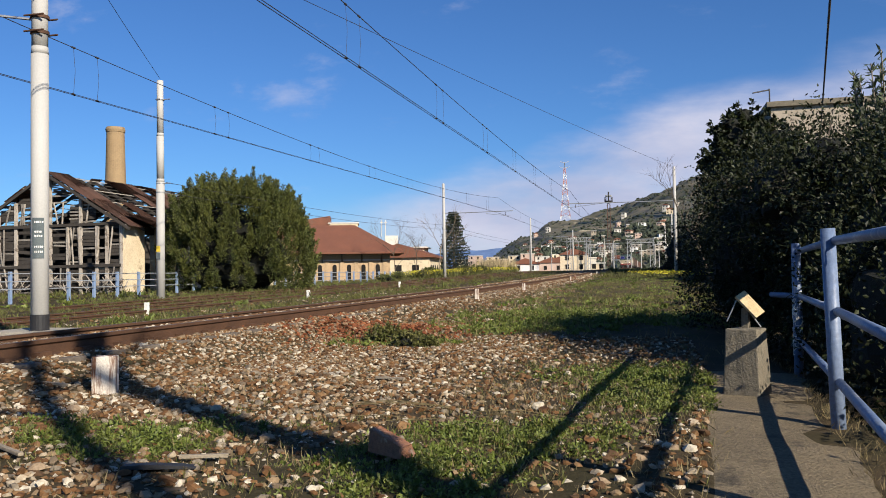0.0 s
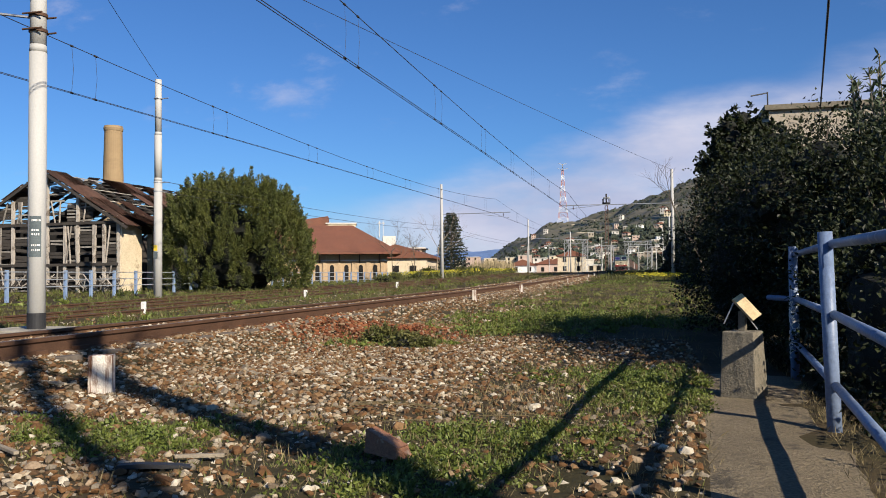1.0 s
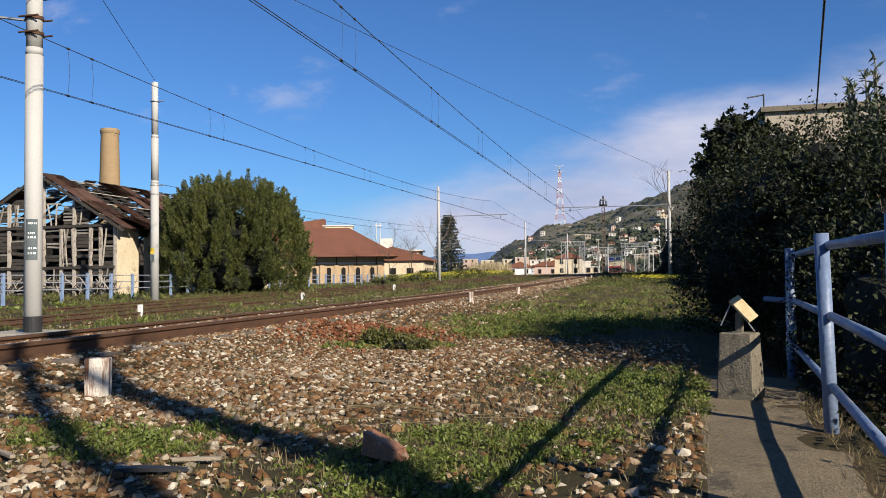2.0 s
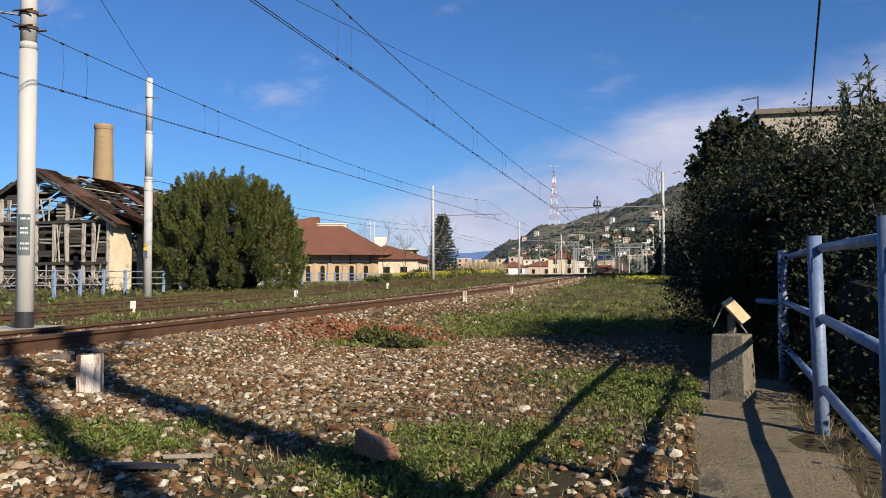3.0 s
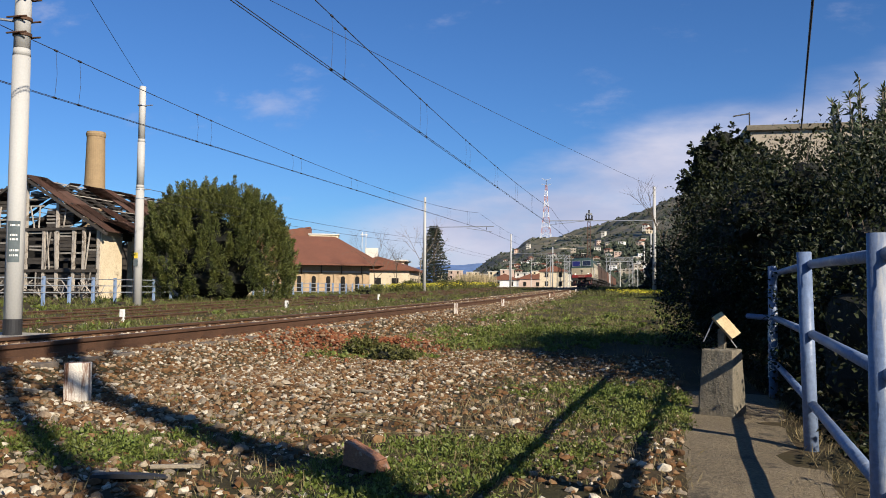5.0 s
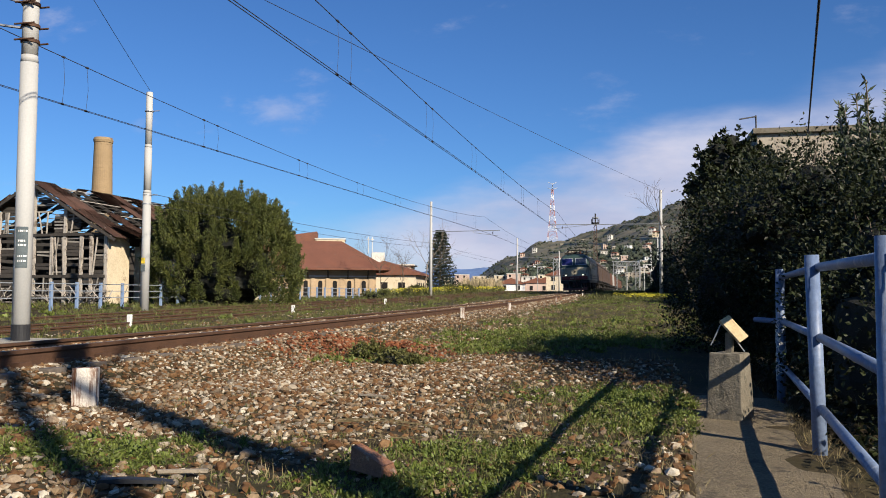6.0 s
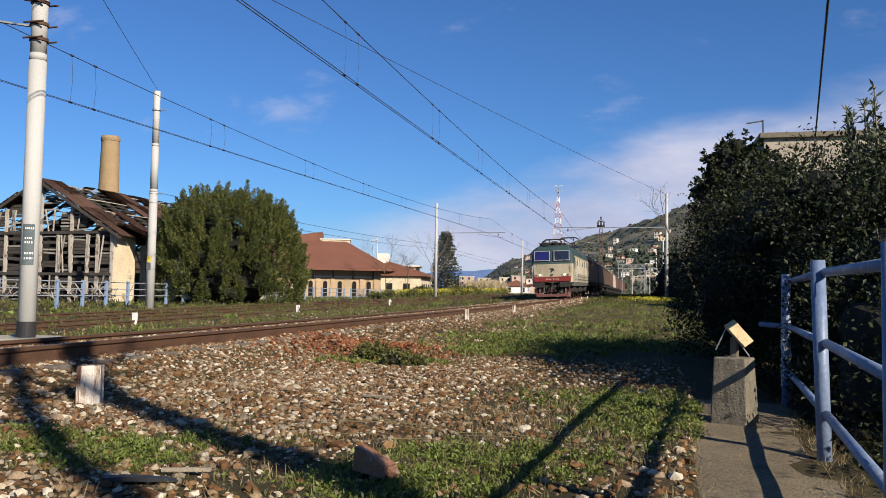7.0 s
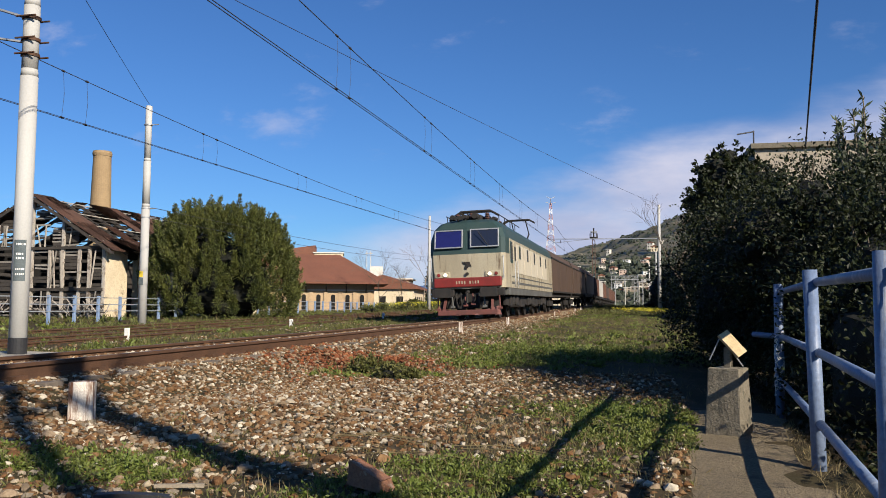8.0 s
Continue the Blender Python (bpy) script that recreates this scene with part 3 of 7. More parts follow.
# ---------------------------------------------------------------- the train
M_CREAM = material("cream_paint", (0.360, 0.320, 0.230), (0.270, 0.225, 0.149), rough=0.5, scale=1.2, fine=30, bump=0.08, streak=True, spots=(0.10, 0.062, 0.036), spot_scale=2.2, spot_at=0.57, grain=0.3)
M_TEAL = material("teal_paint", (0.022, 0.046, 0.043), (0.036, 0.056, 0.049), rough=0.5, scale=1.5, fine=30, bump=0.08)
M_RED = material("red_paint", (0.20, 0.022, 0.018), (0.11, 0.020, 0.016), rough=0.5, scale=3, bump=0.05)
M_GREY = material("frame_grey", (0.10, 0.10, 0.092), (0.055, 0.052, 0.045), rough=0.6, scale=2, bump=0.1, streak=True)
M_UNDER = material("underframe_grime", (0.014, 0.013, 0.012), (0.030, 0.024, 0.020), rough=0.8, scale=4, bump=0.4)
M_WINDOW = glass_material("cab_glass", (0.015, 0.018, 0.03))
M_BLIND = material("blue_blind", (0.012, 0.014, 0.085), (0.016, 0.018, 0.11), rough=0.3, bump=0)
M_LAMP = glow_material("headlamp", (1.0, 0.86, 0.66), 1.1)
M_WAGON = material("wagon_brown", (0.078, 0.048, 0.032), (0.051, 0.033, 0.024), rough=0.65, scale=1.5, fine=30, bump=0.15, streak=True)
M_WAGON_RED = material("wagon_red_brown", (0.13, 0.062, 0.042), (0.09, 0.048, 0.034), rough=0.65, scale=1.5, bump=0.15, streak=True)
M_WAGON_GREY = material("wagon_silver", (0.42, 0.41, 0.39), (0.30, 0.28, 0.26), rough=0.5, scale=1.2, bump=0.1, streak=True)

LOCO_L = 18.0


def make_locomotive():
    base = thing("locomotive", TRACK_X, 60, 0, label="cream and teal electric locomotive with a red front band, weathered", category="locomotive")
    front, back = -9.0, 9.0
    # body shell: cream side walls
    bm = bmesh.new()
    prof = [(1.49, 1.18), (1.49, 3.12), (-1.49, 3.12), (-1.49, 1.18)]
    prism(bm, prof, front + 1.15, back)
    part("body", bm, M_CREAM, base)
    # teal roof
    bm = bmesh.new()
    half = [(1.492, 3.12), (1.40, 3.50), (1.18, 3.74), (0.88, 3.88)]
    prism(bm, half + [(-a, b) for a, b in reversed(half)], front + 1.15, back)
    part("roof", bm, M_TEAL, base, "teal curved roof")
    # cab: a nose that leans back above the window sill
    bm = bmesh.new()
    rows = [(1.18, 0.06, 1.45), (2.50, 0.0, 1.47)]
    cab_rows = []
    for z, dy, w in rows:
        y = front + dy
        cab_rows.append([bm.verts.new(c) for c in ((-1.49, front + 1.15, z), (-w, y + 0.22, z), (-w + 0.14, y + 0.06, z), (0, y, z), (w - 0.14, y + 0.06, z), (w, y + 0.22, z), (1.49, front + 1.15, z))])
    for a, b in zip(cab_rows, cab_rows[1:]):
        for i in range(6):
            bm.faces.new((a[i], a[i + 1], b[i + 1], b[i]))
    bm.faces.new(cab_rows[0][::-1])
    bmesh.ops.recalc_face_normals(bm, faces=bm.faces)
    part("cab_front", bm, M_CREAM, base, "cream cab front streaked with rust")
    bm = bmesh.new()
    rows = [(2.50, 0.0, 1.47, 1.49), (3.10, 0.14, 1.46, 1.49), (3.50, 0.24, 1.33, 1.40), (3.74, 0.38, 1.10, 1.18), (3.88, 0.80, 0.80, 0.88)]
    cab_rows = []
    for z, dy, w, wb in rows:
        y = front + dy
        cab_rows.append([bm.verts.new(c) for c in ((-wb, front + 1.15, z), (-w, y + 0.22, z), (-w + 0.14, y + 0.06, z), (0, y, z), (w - 0.14, y + 0.06, z), (w, y + 0.22, z), (wb, front + 1.15, z))])
    for a, b in zip(cab_rows, cab_rows[1:]):
        for i in range(6):
            bm.faces.new((a[i], a[i + 1], b[i + 1], b[i]))
    bm.faces.new(cab_rows[-1])
    bmesh.ops.recalc_face_normals(bm, faces=bm.faces)
    part("cab_top", bm, M_TEAL, base, "teal cab top round the windscreens")
    # windscreens with pale frames
    for s in (-1, 1):
        m = pose(s * 0.70, front + 0.085, 3.09, -13, 0, s * 2.0)
        bm = bmesh.new()
        w, h = 0.535, 0.345
        for x, z, sx, sz in ((0, h, 2 * w + 0.06, 0.05), (0, -h, 2 * w + 0.05, 0.05), (w, 0, 0.05, 2 * h), (-w, 0, 0.05, 2 * h)):
            box(bm, x, 0.0, z - sz / 2, sx, 0.07, sz, m=m, bevel=0.01)
        frame_ob = part("windscreen_frame", bm, M_STEEL, base, "pale metal windscreen frame")
        bm = bmesh.new()
        box(bm, 0, 0.0, -h, 2 * w, 0.02, 2 * h, m=m)
        part("windscreen", bm, M_BLIND if s < 0 else M_WINDOW, frame_ob, "dark blue windscreen" if s < 0 else "dark windscreen")
    bm = bmesh.new()
    tube(bm, (0.45, front - 0.03, 3.38), (0.85, front - 0.06, 2.80), 0.014, seg=6)
    part("wiper", bm, M_BLACK, base)
    # red buffer beam band and lamps
    bm = bmesh.new()
    box(bm, 0, front + 0.13, 1.24, 2.62, 0.30, 0.36, bevel=0.04)
    part("front_band", bm, M_RED, base, "red front band")
    for k in range(9):
        if k != 4:
            bm = bmesh.new()
            box(bm, -0.42 + k * 0.105, front - 0.023, 1.36, 0.05, 0.012, 0.11)
            part("number_bar", bm, M_CREAM, base)
    for s in (-1, 1):
        bm = bmesh.new()
        box(bm, s * 0.98, front + 0.12, 1.61, 0.60, 0.18, 0.22, bevel=0.03)
        housing = part("lamp_housing", bm, M_CREAM, base)
        bm = bmesh.new()
        tube(bm, (s * 0.86, front - 0.01, 1.72), (s * 0.86, front + 0.05, 1.72), 0.07, seg=14)
        part("headlamp", bm, M_LAMP, housing, "bright white headlamp")
        bm = bmesh.new()
        tube(bm, (s * 1.12, front + 0.0, 1.72), (s * 1.12, front + 0.05, 1.72), 0.065, seg=14)
        part("tail_lamp", bm, M_RED, housing, "red tail lamp")
        # buffers
        bm = bmesh.new()
        tube(bm, (s * 0.88, front + 0.12, 1.02), (s * 0.88, front - 0.42, 1.02), 0.10, seg=14)
        box(bm, s * 0.88, front - 0.445, 0.84, 0.66, 0.05, 0.36, bevel=0.02)
        part("buffer", bm, M_UNDER, base)
        bm = bmesh.new()
        box(bm, s * 0.98, front + 0.12, 0.88, 0.86, 0.30, 0.28, bevel=0.03)
        part("buffer_beam", bm, M_UNDER, base)
    bm = bmesh.new()
    prism(bm, [(0.17, 2.02), (0.10, 2.20), (-0.17, 2.20), (-0.12, 2.10), (-0.04, 2.10), (-0.10, 1.92), (0.0, 1.92), (0.06, 2.02)], front - 0.008, front + 0.02)
    part("badge", bm, M_UNDER, base, "plain dark emblem")
    bm = bmesh.new()
    tube(bm, (0.0, front - 0.18, 1.0), (0.0, front + 0.1, 1.05), 0.07, seg=8)
    tube(bm, (0.0, front - 0.18, 1.0), (0.0, front - 0.22, 0.62), 0.045, seg=8)
    part("coupler", bm, M_UNDER, base)
    for x in (-0.45, 0.42, -0.28):
        bm = bmesh.new()
        pts = [(x, front + 0.05, 1.0), (x + 0.03, front - 0.12, 0.7), (x + 0.08, front - 0.05, 0.45), (x + 0.14, front + 0.08, 0.75)]
        for p, q in zip(pts, pts[1:]):
            tube(bm, p, q, 0.026, seg=6)
        part("hose", bm, M_UNDER, base)
    # dark apron and red snow ploughs
    bm = bmesh.new()
    box(bm, 0, front + 0.35, 0.42, 2.3, 0.25, 0.55)
    part("apron", bm, M_UNDER, base)
    for s in (-1, 1):
        bm = bmesh.new()
        v = [bm.verts.new(c) for c in ((s * 0.25, front - 0.28, 0.16), (s * 1.25, front + 0.10, 0.16), (s * 1.15, front + 0.16, 0.50), (s * 0.6, front - 0.10, 0.34),
                                       (s * 0.25, front - 0.24, 0.16), (s * 1.25, front + 0.16, 0.16), (s * 1.15, front + 0.22, 0.50), (s * 0.6, front - 0.04, 0.34))]
        for q in ((0, 1, 2, 3), (7, 6, 5, 4), (0, 4, 5, 1), (1, 5, 6, 2), (2, 6, 7, 3), (3, 7, 4, 0)):
            bm.faces.new([v[i] for i in q])
        bmesh.ops.recalc_face_normals(bm, faces=bm.faces)
        part("snow_plough", bm, M_PLOUGH, base, "faded red snow plough")
    bm = bmesh.new()
    box(bm, 0, front - 0.16, 0.17, 2.30, 0.10, 0.20, bevel=0.03)
    for x in (-0.95, 0.95):
        bar(bm, (x, front - 0.1, 0.30), (x * 0.95, front + 0.25, 0.85), 0.10, 0.06)
    part("guard_beam", bm, M_PLOUGH, base, "dull red-brown guard beam above the rails")
    # cables, steps and pipes under the buffer beam
    for x, z0, z1 in ((-1.18, 0.95, 0.42), (-0.62, 0.9, 0.5), (0.62, 0.92, 0.5), (1.2, 0.95, 0.42), (0.18, 0.98, 0.6), (-0.12, 0.92, 0.55)):
        bm = bmesh.new()
        tube(bm, (x, front + 0.02, z0), (x + 0.05, front - 0.10, z1), 0.03, seg=6)
        box(bm, x + 0.05, front - 0.12, z1 - 0.05, 0.16, 0.10, 0.08, bevel=0.01)
        part("coupling_pipe", bm, M_GREY if x in (-0.62, 0.62) else M_PLOUGH, base)
    for s in (-1, 1):
        bm = bmesh.new()
        for z in (1.62, 2.02, 2.36):
            tube(bm, (s * 1.40, front + 0.06, z), (s * 1.40, front + 0.20, z), 0.014, seg=6)
        tube(bm, (s * 1.40, front + 0.05, 1.50), (s * 1.40, front + 0.05, 2.40), 0.018, seg=6)
        part("handrail", bm, M_STEEL, base)
    bm = bmesh.new()
    tube(bm, (0.0, front - 0.04, 1.74), (0.0, front + 0.05, 1.74), 0.06, seg=12)
    part("cable_socket", bm, M_UNDER, base)
    # sides: grey sill, panels, grilles, doors, windows
    bm = bmesh.new()
    box(bm, 0, 0.4, 0.90, 2.94, LOCO_L - 1.0, 0.30, bevel=0.02)
    part("sole_bar", bm, M_GREY, base, "grey sole bar")
    for s in (-1, 1):
        bm = bmesh.new()
        box(bm, s * 1.493, 0.5, 1.60, 0.016, 15.8, 0.05)
        box(bm, s * 1.493, 0.5, 1.34, 0.016, 16.0, 0.09)
        part("stripe", bm, M_GREY, base, "grey stripe")
        for k in range(5):
            bm = bmesh.new()
            box(bm, s * 1.492, -4.9 + k * 2.45, 1.80, 0.03, 2.25, 1.20, bevel=0.008)
            part("side_panel", bm, M_PANEL, base, "pale riveted side panel")
        for k in range(5):
            y = -5.0 + k * 2.6
            bm = bmesh.new()
            box(bm, s * 1.50, y, 2.42, 0.04, 0.46, 0.56, bevel=0.02)
            fr = part("window_frame", bm, M_TEAL if k == 0 else M_GREY, base)
            bm = bmesh.new()
            box(bm, s * 1.512, y, 2.48, 0.03, 0.36, 0.44)
            part("window_pane", bm, M_WINDOW, fr)
        bm = bmesh.new()
        box(bm, s * 1.492, front + 1.62, 2.16, 0.03, 0.62, 0.86, bevel=0.02)
        fr = part("cab_side_window", bm, M_TEAL, base)
        bm = bmesh.new()
        box(bm, s * 1.505, front + 1.62, 2.28, 0.025, 0.46, 0.66)
        part("window_pane", bm, M_WINDOW, fr)
        bm = bmesh.new()
        box(bm, s * 1.492, front + 2.55, 1.22, 0.035, 0.66, 1.86, bevel=0.015)
        dr = part("cab_door", bm, M_CREAM, base)
        bm = bmesh.new()
        box(bm, s * 1.505, front + 2.55, 2.30, 0.03, 0.42, 0.56)
        part("window_pane", bm, M_WINDOW, dr)
        for e in (-0.42, 0.42):
            bm = bmesh.new()
            tube(bm, (s * 1.55, front + 2.55 + e, 1.2), (s * 1.55, front + 2.55 + e, 2.3), 0.018, seg=6)
            part("handrail", bm, M_STEEL, base)
    # three bogies with wheelsets
    sets = []
    for yb in (-5.55, 0.0, 5.55):
        bm = bmesh.new()
        for s in (-1, 1):
            box(bm, s * 1.16, yb, 0.50, 0.14, 3.7, 0.34, bevel=0.03)
            for e in (-1.07, 1.07):
                box(bm, s * 1.24, yb + e, 0.46, 0.16, 0.40, 0.40, bevel=0.03)
            tube(bm, (s * 1.26, yb - 0.5, 0.95), (s * 1.26, yb - 0.5, 0.55), 0.11, seg=10)
            tube(bm, (s * 1.26, yb + 0.5, 0.95), (s * 1.26, yb + 0.5, 0.55), 0.11, seg=10)
        box(bm, 0, yb, 0.45, 2.2, 0.5, 0.3)
        bogie = part("bogie", bm, M_UNDER, base)
        for e in (-1.07, 1.07):
            bm = bmesh.new()
            tube(bm, (-0.95, 0, 0), (0.95, 0, 0), 0.09, seg=10)
            for s in (-1, 1):
                tube(bm, (s * 0.70, 0, 0), (s * 0.84, 0, 0), 0.625, seg=28)
                for k in range(6):
                    a = k * math.pi / 3
                    tube(bm, (s * 0.85, 0.36 * math.cos(a), 0.36 * math.sin(a)), (s * 0.87, 0.36 * math.cos(a), 0.36 * math.sin(a)), 0.08, seg=8)
            ws = part("wheelset", bm, M_UNDER, bogie, at=pose(0, yb + e, 0.625))
            sets.append((ws, yb + e))
    bm = bmesh.new()
    for yb in (-2.6, 2.6):
        box(bm, 0, yb, 0.40, 2.5, 1.3, 0.52, bevel=0.05)
    part("equipment_box", bm, M_UNDER, base)
    # roof gear
    bm = bmesh.new()
    box(bm, 0, -3.2, 3.86, 1.3, 3.6, 0.16, bevel=0.03)
    part("roof_hatch", bm, M_TEAL, base)
    bm = bmesh.new()
    box(bm, 0, 3.4, 3.86, 1.3, 4.2, 0.18, bevel=0.03)
    part("roof_hatch", bm, M_TEAL, base)
    for x, y, sx, sy, sz in ((-0.1, -7.3, 1.0, 0.9, 0.26), (0.35, -5.2, 0.5, 0.7, 0.34), (-0.4, -4.6, 0.4, 0.5, 0.30)):
        bm = bmesh.new()
        box(bm, x, y, 3.86, sx, sy, sz, bevel=0.04)
        part("roof_equipment", bm, M_UNDER, base)
    make_pantograph(base, -6.5, 0.32, False)
    make_pantograph(base, 6.3, 1.19, True)
    for k, (x, y) in enumerate(((-0.55, -4.0), (0.0, -3.8), (0.55, -4.0), (-0.5, -2.4), (0.5, -2.4), (-0.6, -7.5), (0.6, -7.5), (-0.3, -5.0), (0.3, -5.0), (0.0, -7.7))):
        bm = bmesh.new()
        for j in range(4):
            tube(bm, (x, y, 3.90 + 0.08 * j), (x, y, 3.96 + 0.08 * j), 0.11, 0.06, seg=10)
        part("insulator", bm, M_INSUL, base)
    bm = bmesh.new()
    tube(bm, (-0.45, front + 0.8, 3.92), (-0.45, front + 0.35, 3.92), 0.035, 0.075, seg=10)
    tube(bm, (-0.28, front + 0.8, 3.92), (-0.28, front + 0.45, 3.92), 0.03, 0.065, seg=10)
    part("horn", bm, M_UNDER, base)
    for x, y, z, r in ((-0.75, -7.6, 4.05, 0.10), (-0.95, -6.9, 4.0, 0.08), (0.75, -6.6, 4.02, 0.09), (0.2, -7.9, 4.05, 0.12), (-0.2, -8.0, 4.02, 0.09)):
        bm = bmesh.new()
        tube(bm, (x, y - 0.3, z), (x, y + 0.3, z + 0.03), r, seg=10)
        tube(bm, (x, y, z - 0.25), (x, y, z), 0.04, seg=6)
        part("air_reservoir", bm, M_UNDER, base)
    bm = bmesh.new()
    for x in (-1.05, 1.05):
        tube(bm, (x, -7.6, 4.12), (x, -1.5, 4.12), 0.022, seg=6)
        for y in (-7.4, -5.9, -4.4, -2.9):
            tube(bm, (x, y, 3.72), (x, y, 4.12), 0.018, seg=5)
    part("roof_rail", bm, M_UNDER, base)
    bm = bmesh.new()
    tube(bm, (-0.5, -4, 4.16), (0.55, -4, 4.16), 0.02, seg=6)
    tube(bm, (0.55, -4, 4.16), (0.4, 5, 4.16), 0.02, seg=6)
    tube(bm, (-0.9, front + 0.75, 3.75), (-0.9, -2.0, 3.92), 0.02, seg=6)
    tube(bm, (0.9, front + 0.75, 3.75), (0.9, -2.0, 3.92), 0.02, seg=6)
    part("bus_bar", bm, M_UNDER, base)
    return base, sets


M_PLOUGH = material("faded_red", (0.15, 0.05, 0.04), (0.07, 0.035, 0.03), rough=0.7, scale=3, bump=0.2)
M_PANEL = material("pale_panel", (0.506, 0.451, 0.350), (0.414, 0.359, 0.258), rough=0.45, scale=1.6, fine=30, bump=0.06, streak=True, grain=0.2)


def make_pantograph(base, y, rise, up):
    z0 = 4.02
    bm = bmesh.new()
    for s in (-1, 1):
        tube(bm, (s * 0.55, y - 0.8, z0), (s * 0.55, y + 0.8, z0), 0.06, seg=8)
        tube(bm, (-0.55, y + s * 0.8, z0), (0.55, y + s * 0.8, z0), 0.06, seg=8)
        tube(bm, (s * 0.55, y - 0.7, 3.80), (s * 0.55, y - 0.7, z0), 0.07, seg=8)
        tube(bm, (s * 0.55, y + 0.7, 3.80), (s * 0.55, y + 0.7, z0), 0.07, seg=8)
    p = part("pantograph", bm, M_UNDER, base, "raised pantograph" if up else "folded pantograph")
    bm = bmesh.new()
    reach = 1.35 if up else 1.5
    for s in (-1, 1):
        tube(bm, (s * 0.5, y - 0.7, z0), (s * 0.42, y + reach * 0.8, z0 + rise * 0.45), 0.045, seg=6)
        tube(bm, (s * 0.42, y + reach * 0.8, z0 + rise * 0.45), (s * 0.4, y - 0.1, z0 + rise), 0.032, seg=6)
    part("arm", bm, M_UNDER, p)
    bm = bmesh.new()
    for e in (-0.2, 0.2):
        pts = [(-0.90, y - 0.1 + e, z0 + rise - 0.14), (-0.6, y - 0.1 + e, z0 + rise + 0.04), (0.6, y - 0.1 + e, z0 + rise + 0.04), (0.90, y - 0.1 + e, z0 + rise - 0.14)]
        for a, b in zip(pts, pts[1:]):
            tube(bm, a, b, 0.042, seg=6)
    part("collector_head", bm, M_UNDER, p)


def make_wagon(kind, length, mat, label):
    base = thing("freight_wagon", TRACK_X, 100, 0, label=label, category="wagon", group="wagons of the train")
    h = length / 2
    bm = bmesh.new()
    if kind == "covered":
        half = [(1.38, 1.20), (1.38, 3.25), (1.22, 3.70), (0.75, 4.02)]
        prism(bm, half + [(-a, b) for a, b in reversed(half)], -h, h)
    elif kind == "open":
        prism(bm, [(1.40, 1.20), (1.40, 3.30), (-1.40, 3.30), (-1.40, 1.20)], -h, h)
    part("body", bm, mat, base)
    for s in (-1, 1):
        if kind == "open":
            for k in range(int(length / 1.3) + 1):
                bm = bmesh.new()
                box(bm, s * 1.44, -h + 0.1 + k * 1.3, 1.15, 0.10, 0.12, 2.2)
                part("rib", bm, mat, base)
        else:
            for k in range(3):
                bm = bmesh.new()
                box(bm, s * 1.40, -h + length * (k + 0.5) / 3, 1.28, 0.05, length / 3 - 0.15, 1.98, bevel=0.01)
                part("side_door", bm, mat, base)
            bm = bmesh.new()
            box(bm, s * 1.42, 0, 3.22, 0.08, length, 0.09)
            box(bm, s * 1.42, 0, 1.18, 0.08, length, 0.10)
            part("door_rail", bm, M_UNDER, base)
    bm = bmesh.new()
    box(bm, 0, 0, 0.92, 2.5, length + 0.1, 0.28)
    part("underframe", bm, M_UNDER, base)
    for e in (-1, 1):
        for s in (-1, 1):
            bm = bmesh.new()
            tube(bm, (s * 0.88, e * (h + 0.05), 1.05), (s * 0.88, e * (h + 0.55), 1.05), 0.09, seg=10)
            tube(bm, (s * 0.88, e * (h + 0.55), 1.05), (s * 0.88, e * (h + 0.60), 1.05), 0.22, seg=14)
            part("buffer", bm, M_UNDER, base)
    for yb in (-h + 2.2, h - 2.2):
        bm = bmesh.new()
        for s in (-1, 1):
            box(bm, s * 1.0, yb, 0.38, 0.14, 2.5, 0.32)
        box(bm, 0, yb, 0.45, 2.0, 0.4, 0.3)
        bogie = part("bogie", bm, M_UNDER, base)
        for s in (-1, 1):
            for e in (-0.9, 0.9):
                bm = bmesh.new()
                tube(bm, (s * 0.70, yb + e, 0.46), (s * 0.84, yb + e, 0.46), 0.46, seg=20)
                part("wheel", bm, M_UNDER, bogie)
    return base


TRAIN_SIZE = 1.07
locomotive, loco_wheels = make_locomotive()
locomotive.scale = (TRAIN_SIZE,) * 3
wagons, WAGON_Y = [], []
place = 18.2 * TRAIN_SIZE
for kind, length, mat, label in (
        ("covered", 16.4, M_WAGON, "brown covered freight wagon with smooth sliding sides"),
        ("covered", 16.4, M_WAGON, "brown covered freight wagon with smooth sliding sides"),
        ("covered", 16.4, M_WAGON, "brown covered freight wagon with smooth sliding sides"),
        ("open", 12.6, M_WAGON_RED, "red-brown ribbed high-sided freight wagon"),
        ("open", 12.6, M_WAGON_GREY, "silver-grey ribbed high-sided freight wagon"),
        ("open", 12.6, M_WAGON_RED, "red-brown ribbed high-sided freight wagon"),
        ("covered", 15.2, M_WAGON, "brown covered freight wagon with smooth sliding sides"),
        ("open", 12.6, M_WAGON_RED, "red-brown ribbed high-sided freight wagon"),
        ("open", 12.6, M_WAGON_RED, "red-brown ribbed high-sided freight wagon"),
        ("open", 12.6, M_WAGON_RED, "red-brown ribbed high-sided freight wagon"),
        ("open", 12.6, M_WAGON_RED, "red-brown ribbed high-sided freight wagon")):
    wagons.append(make_wagon(kind, length, mat, label))
    wagons[-1].scale = (TRAIN_SIZE,) * 3
    WAGON_Y.append(place + (0.6 + length / 2) * TRAIN_SIZE)
    place += (length + 1.2) * TRAIN_SIZE

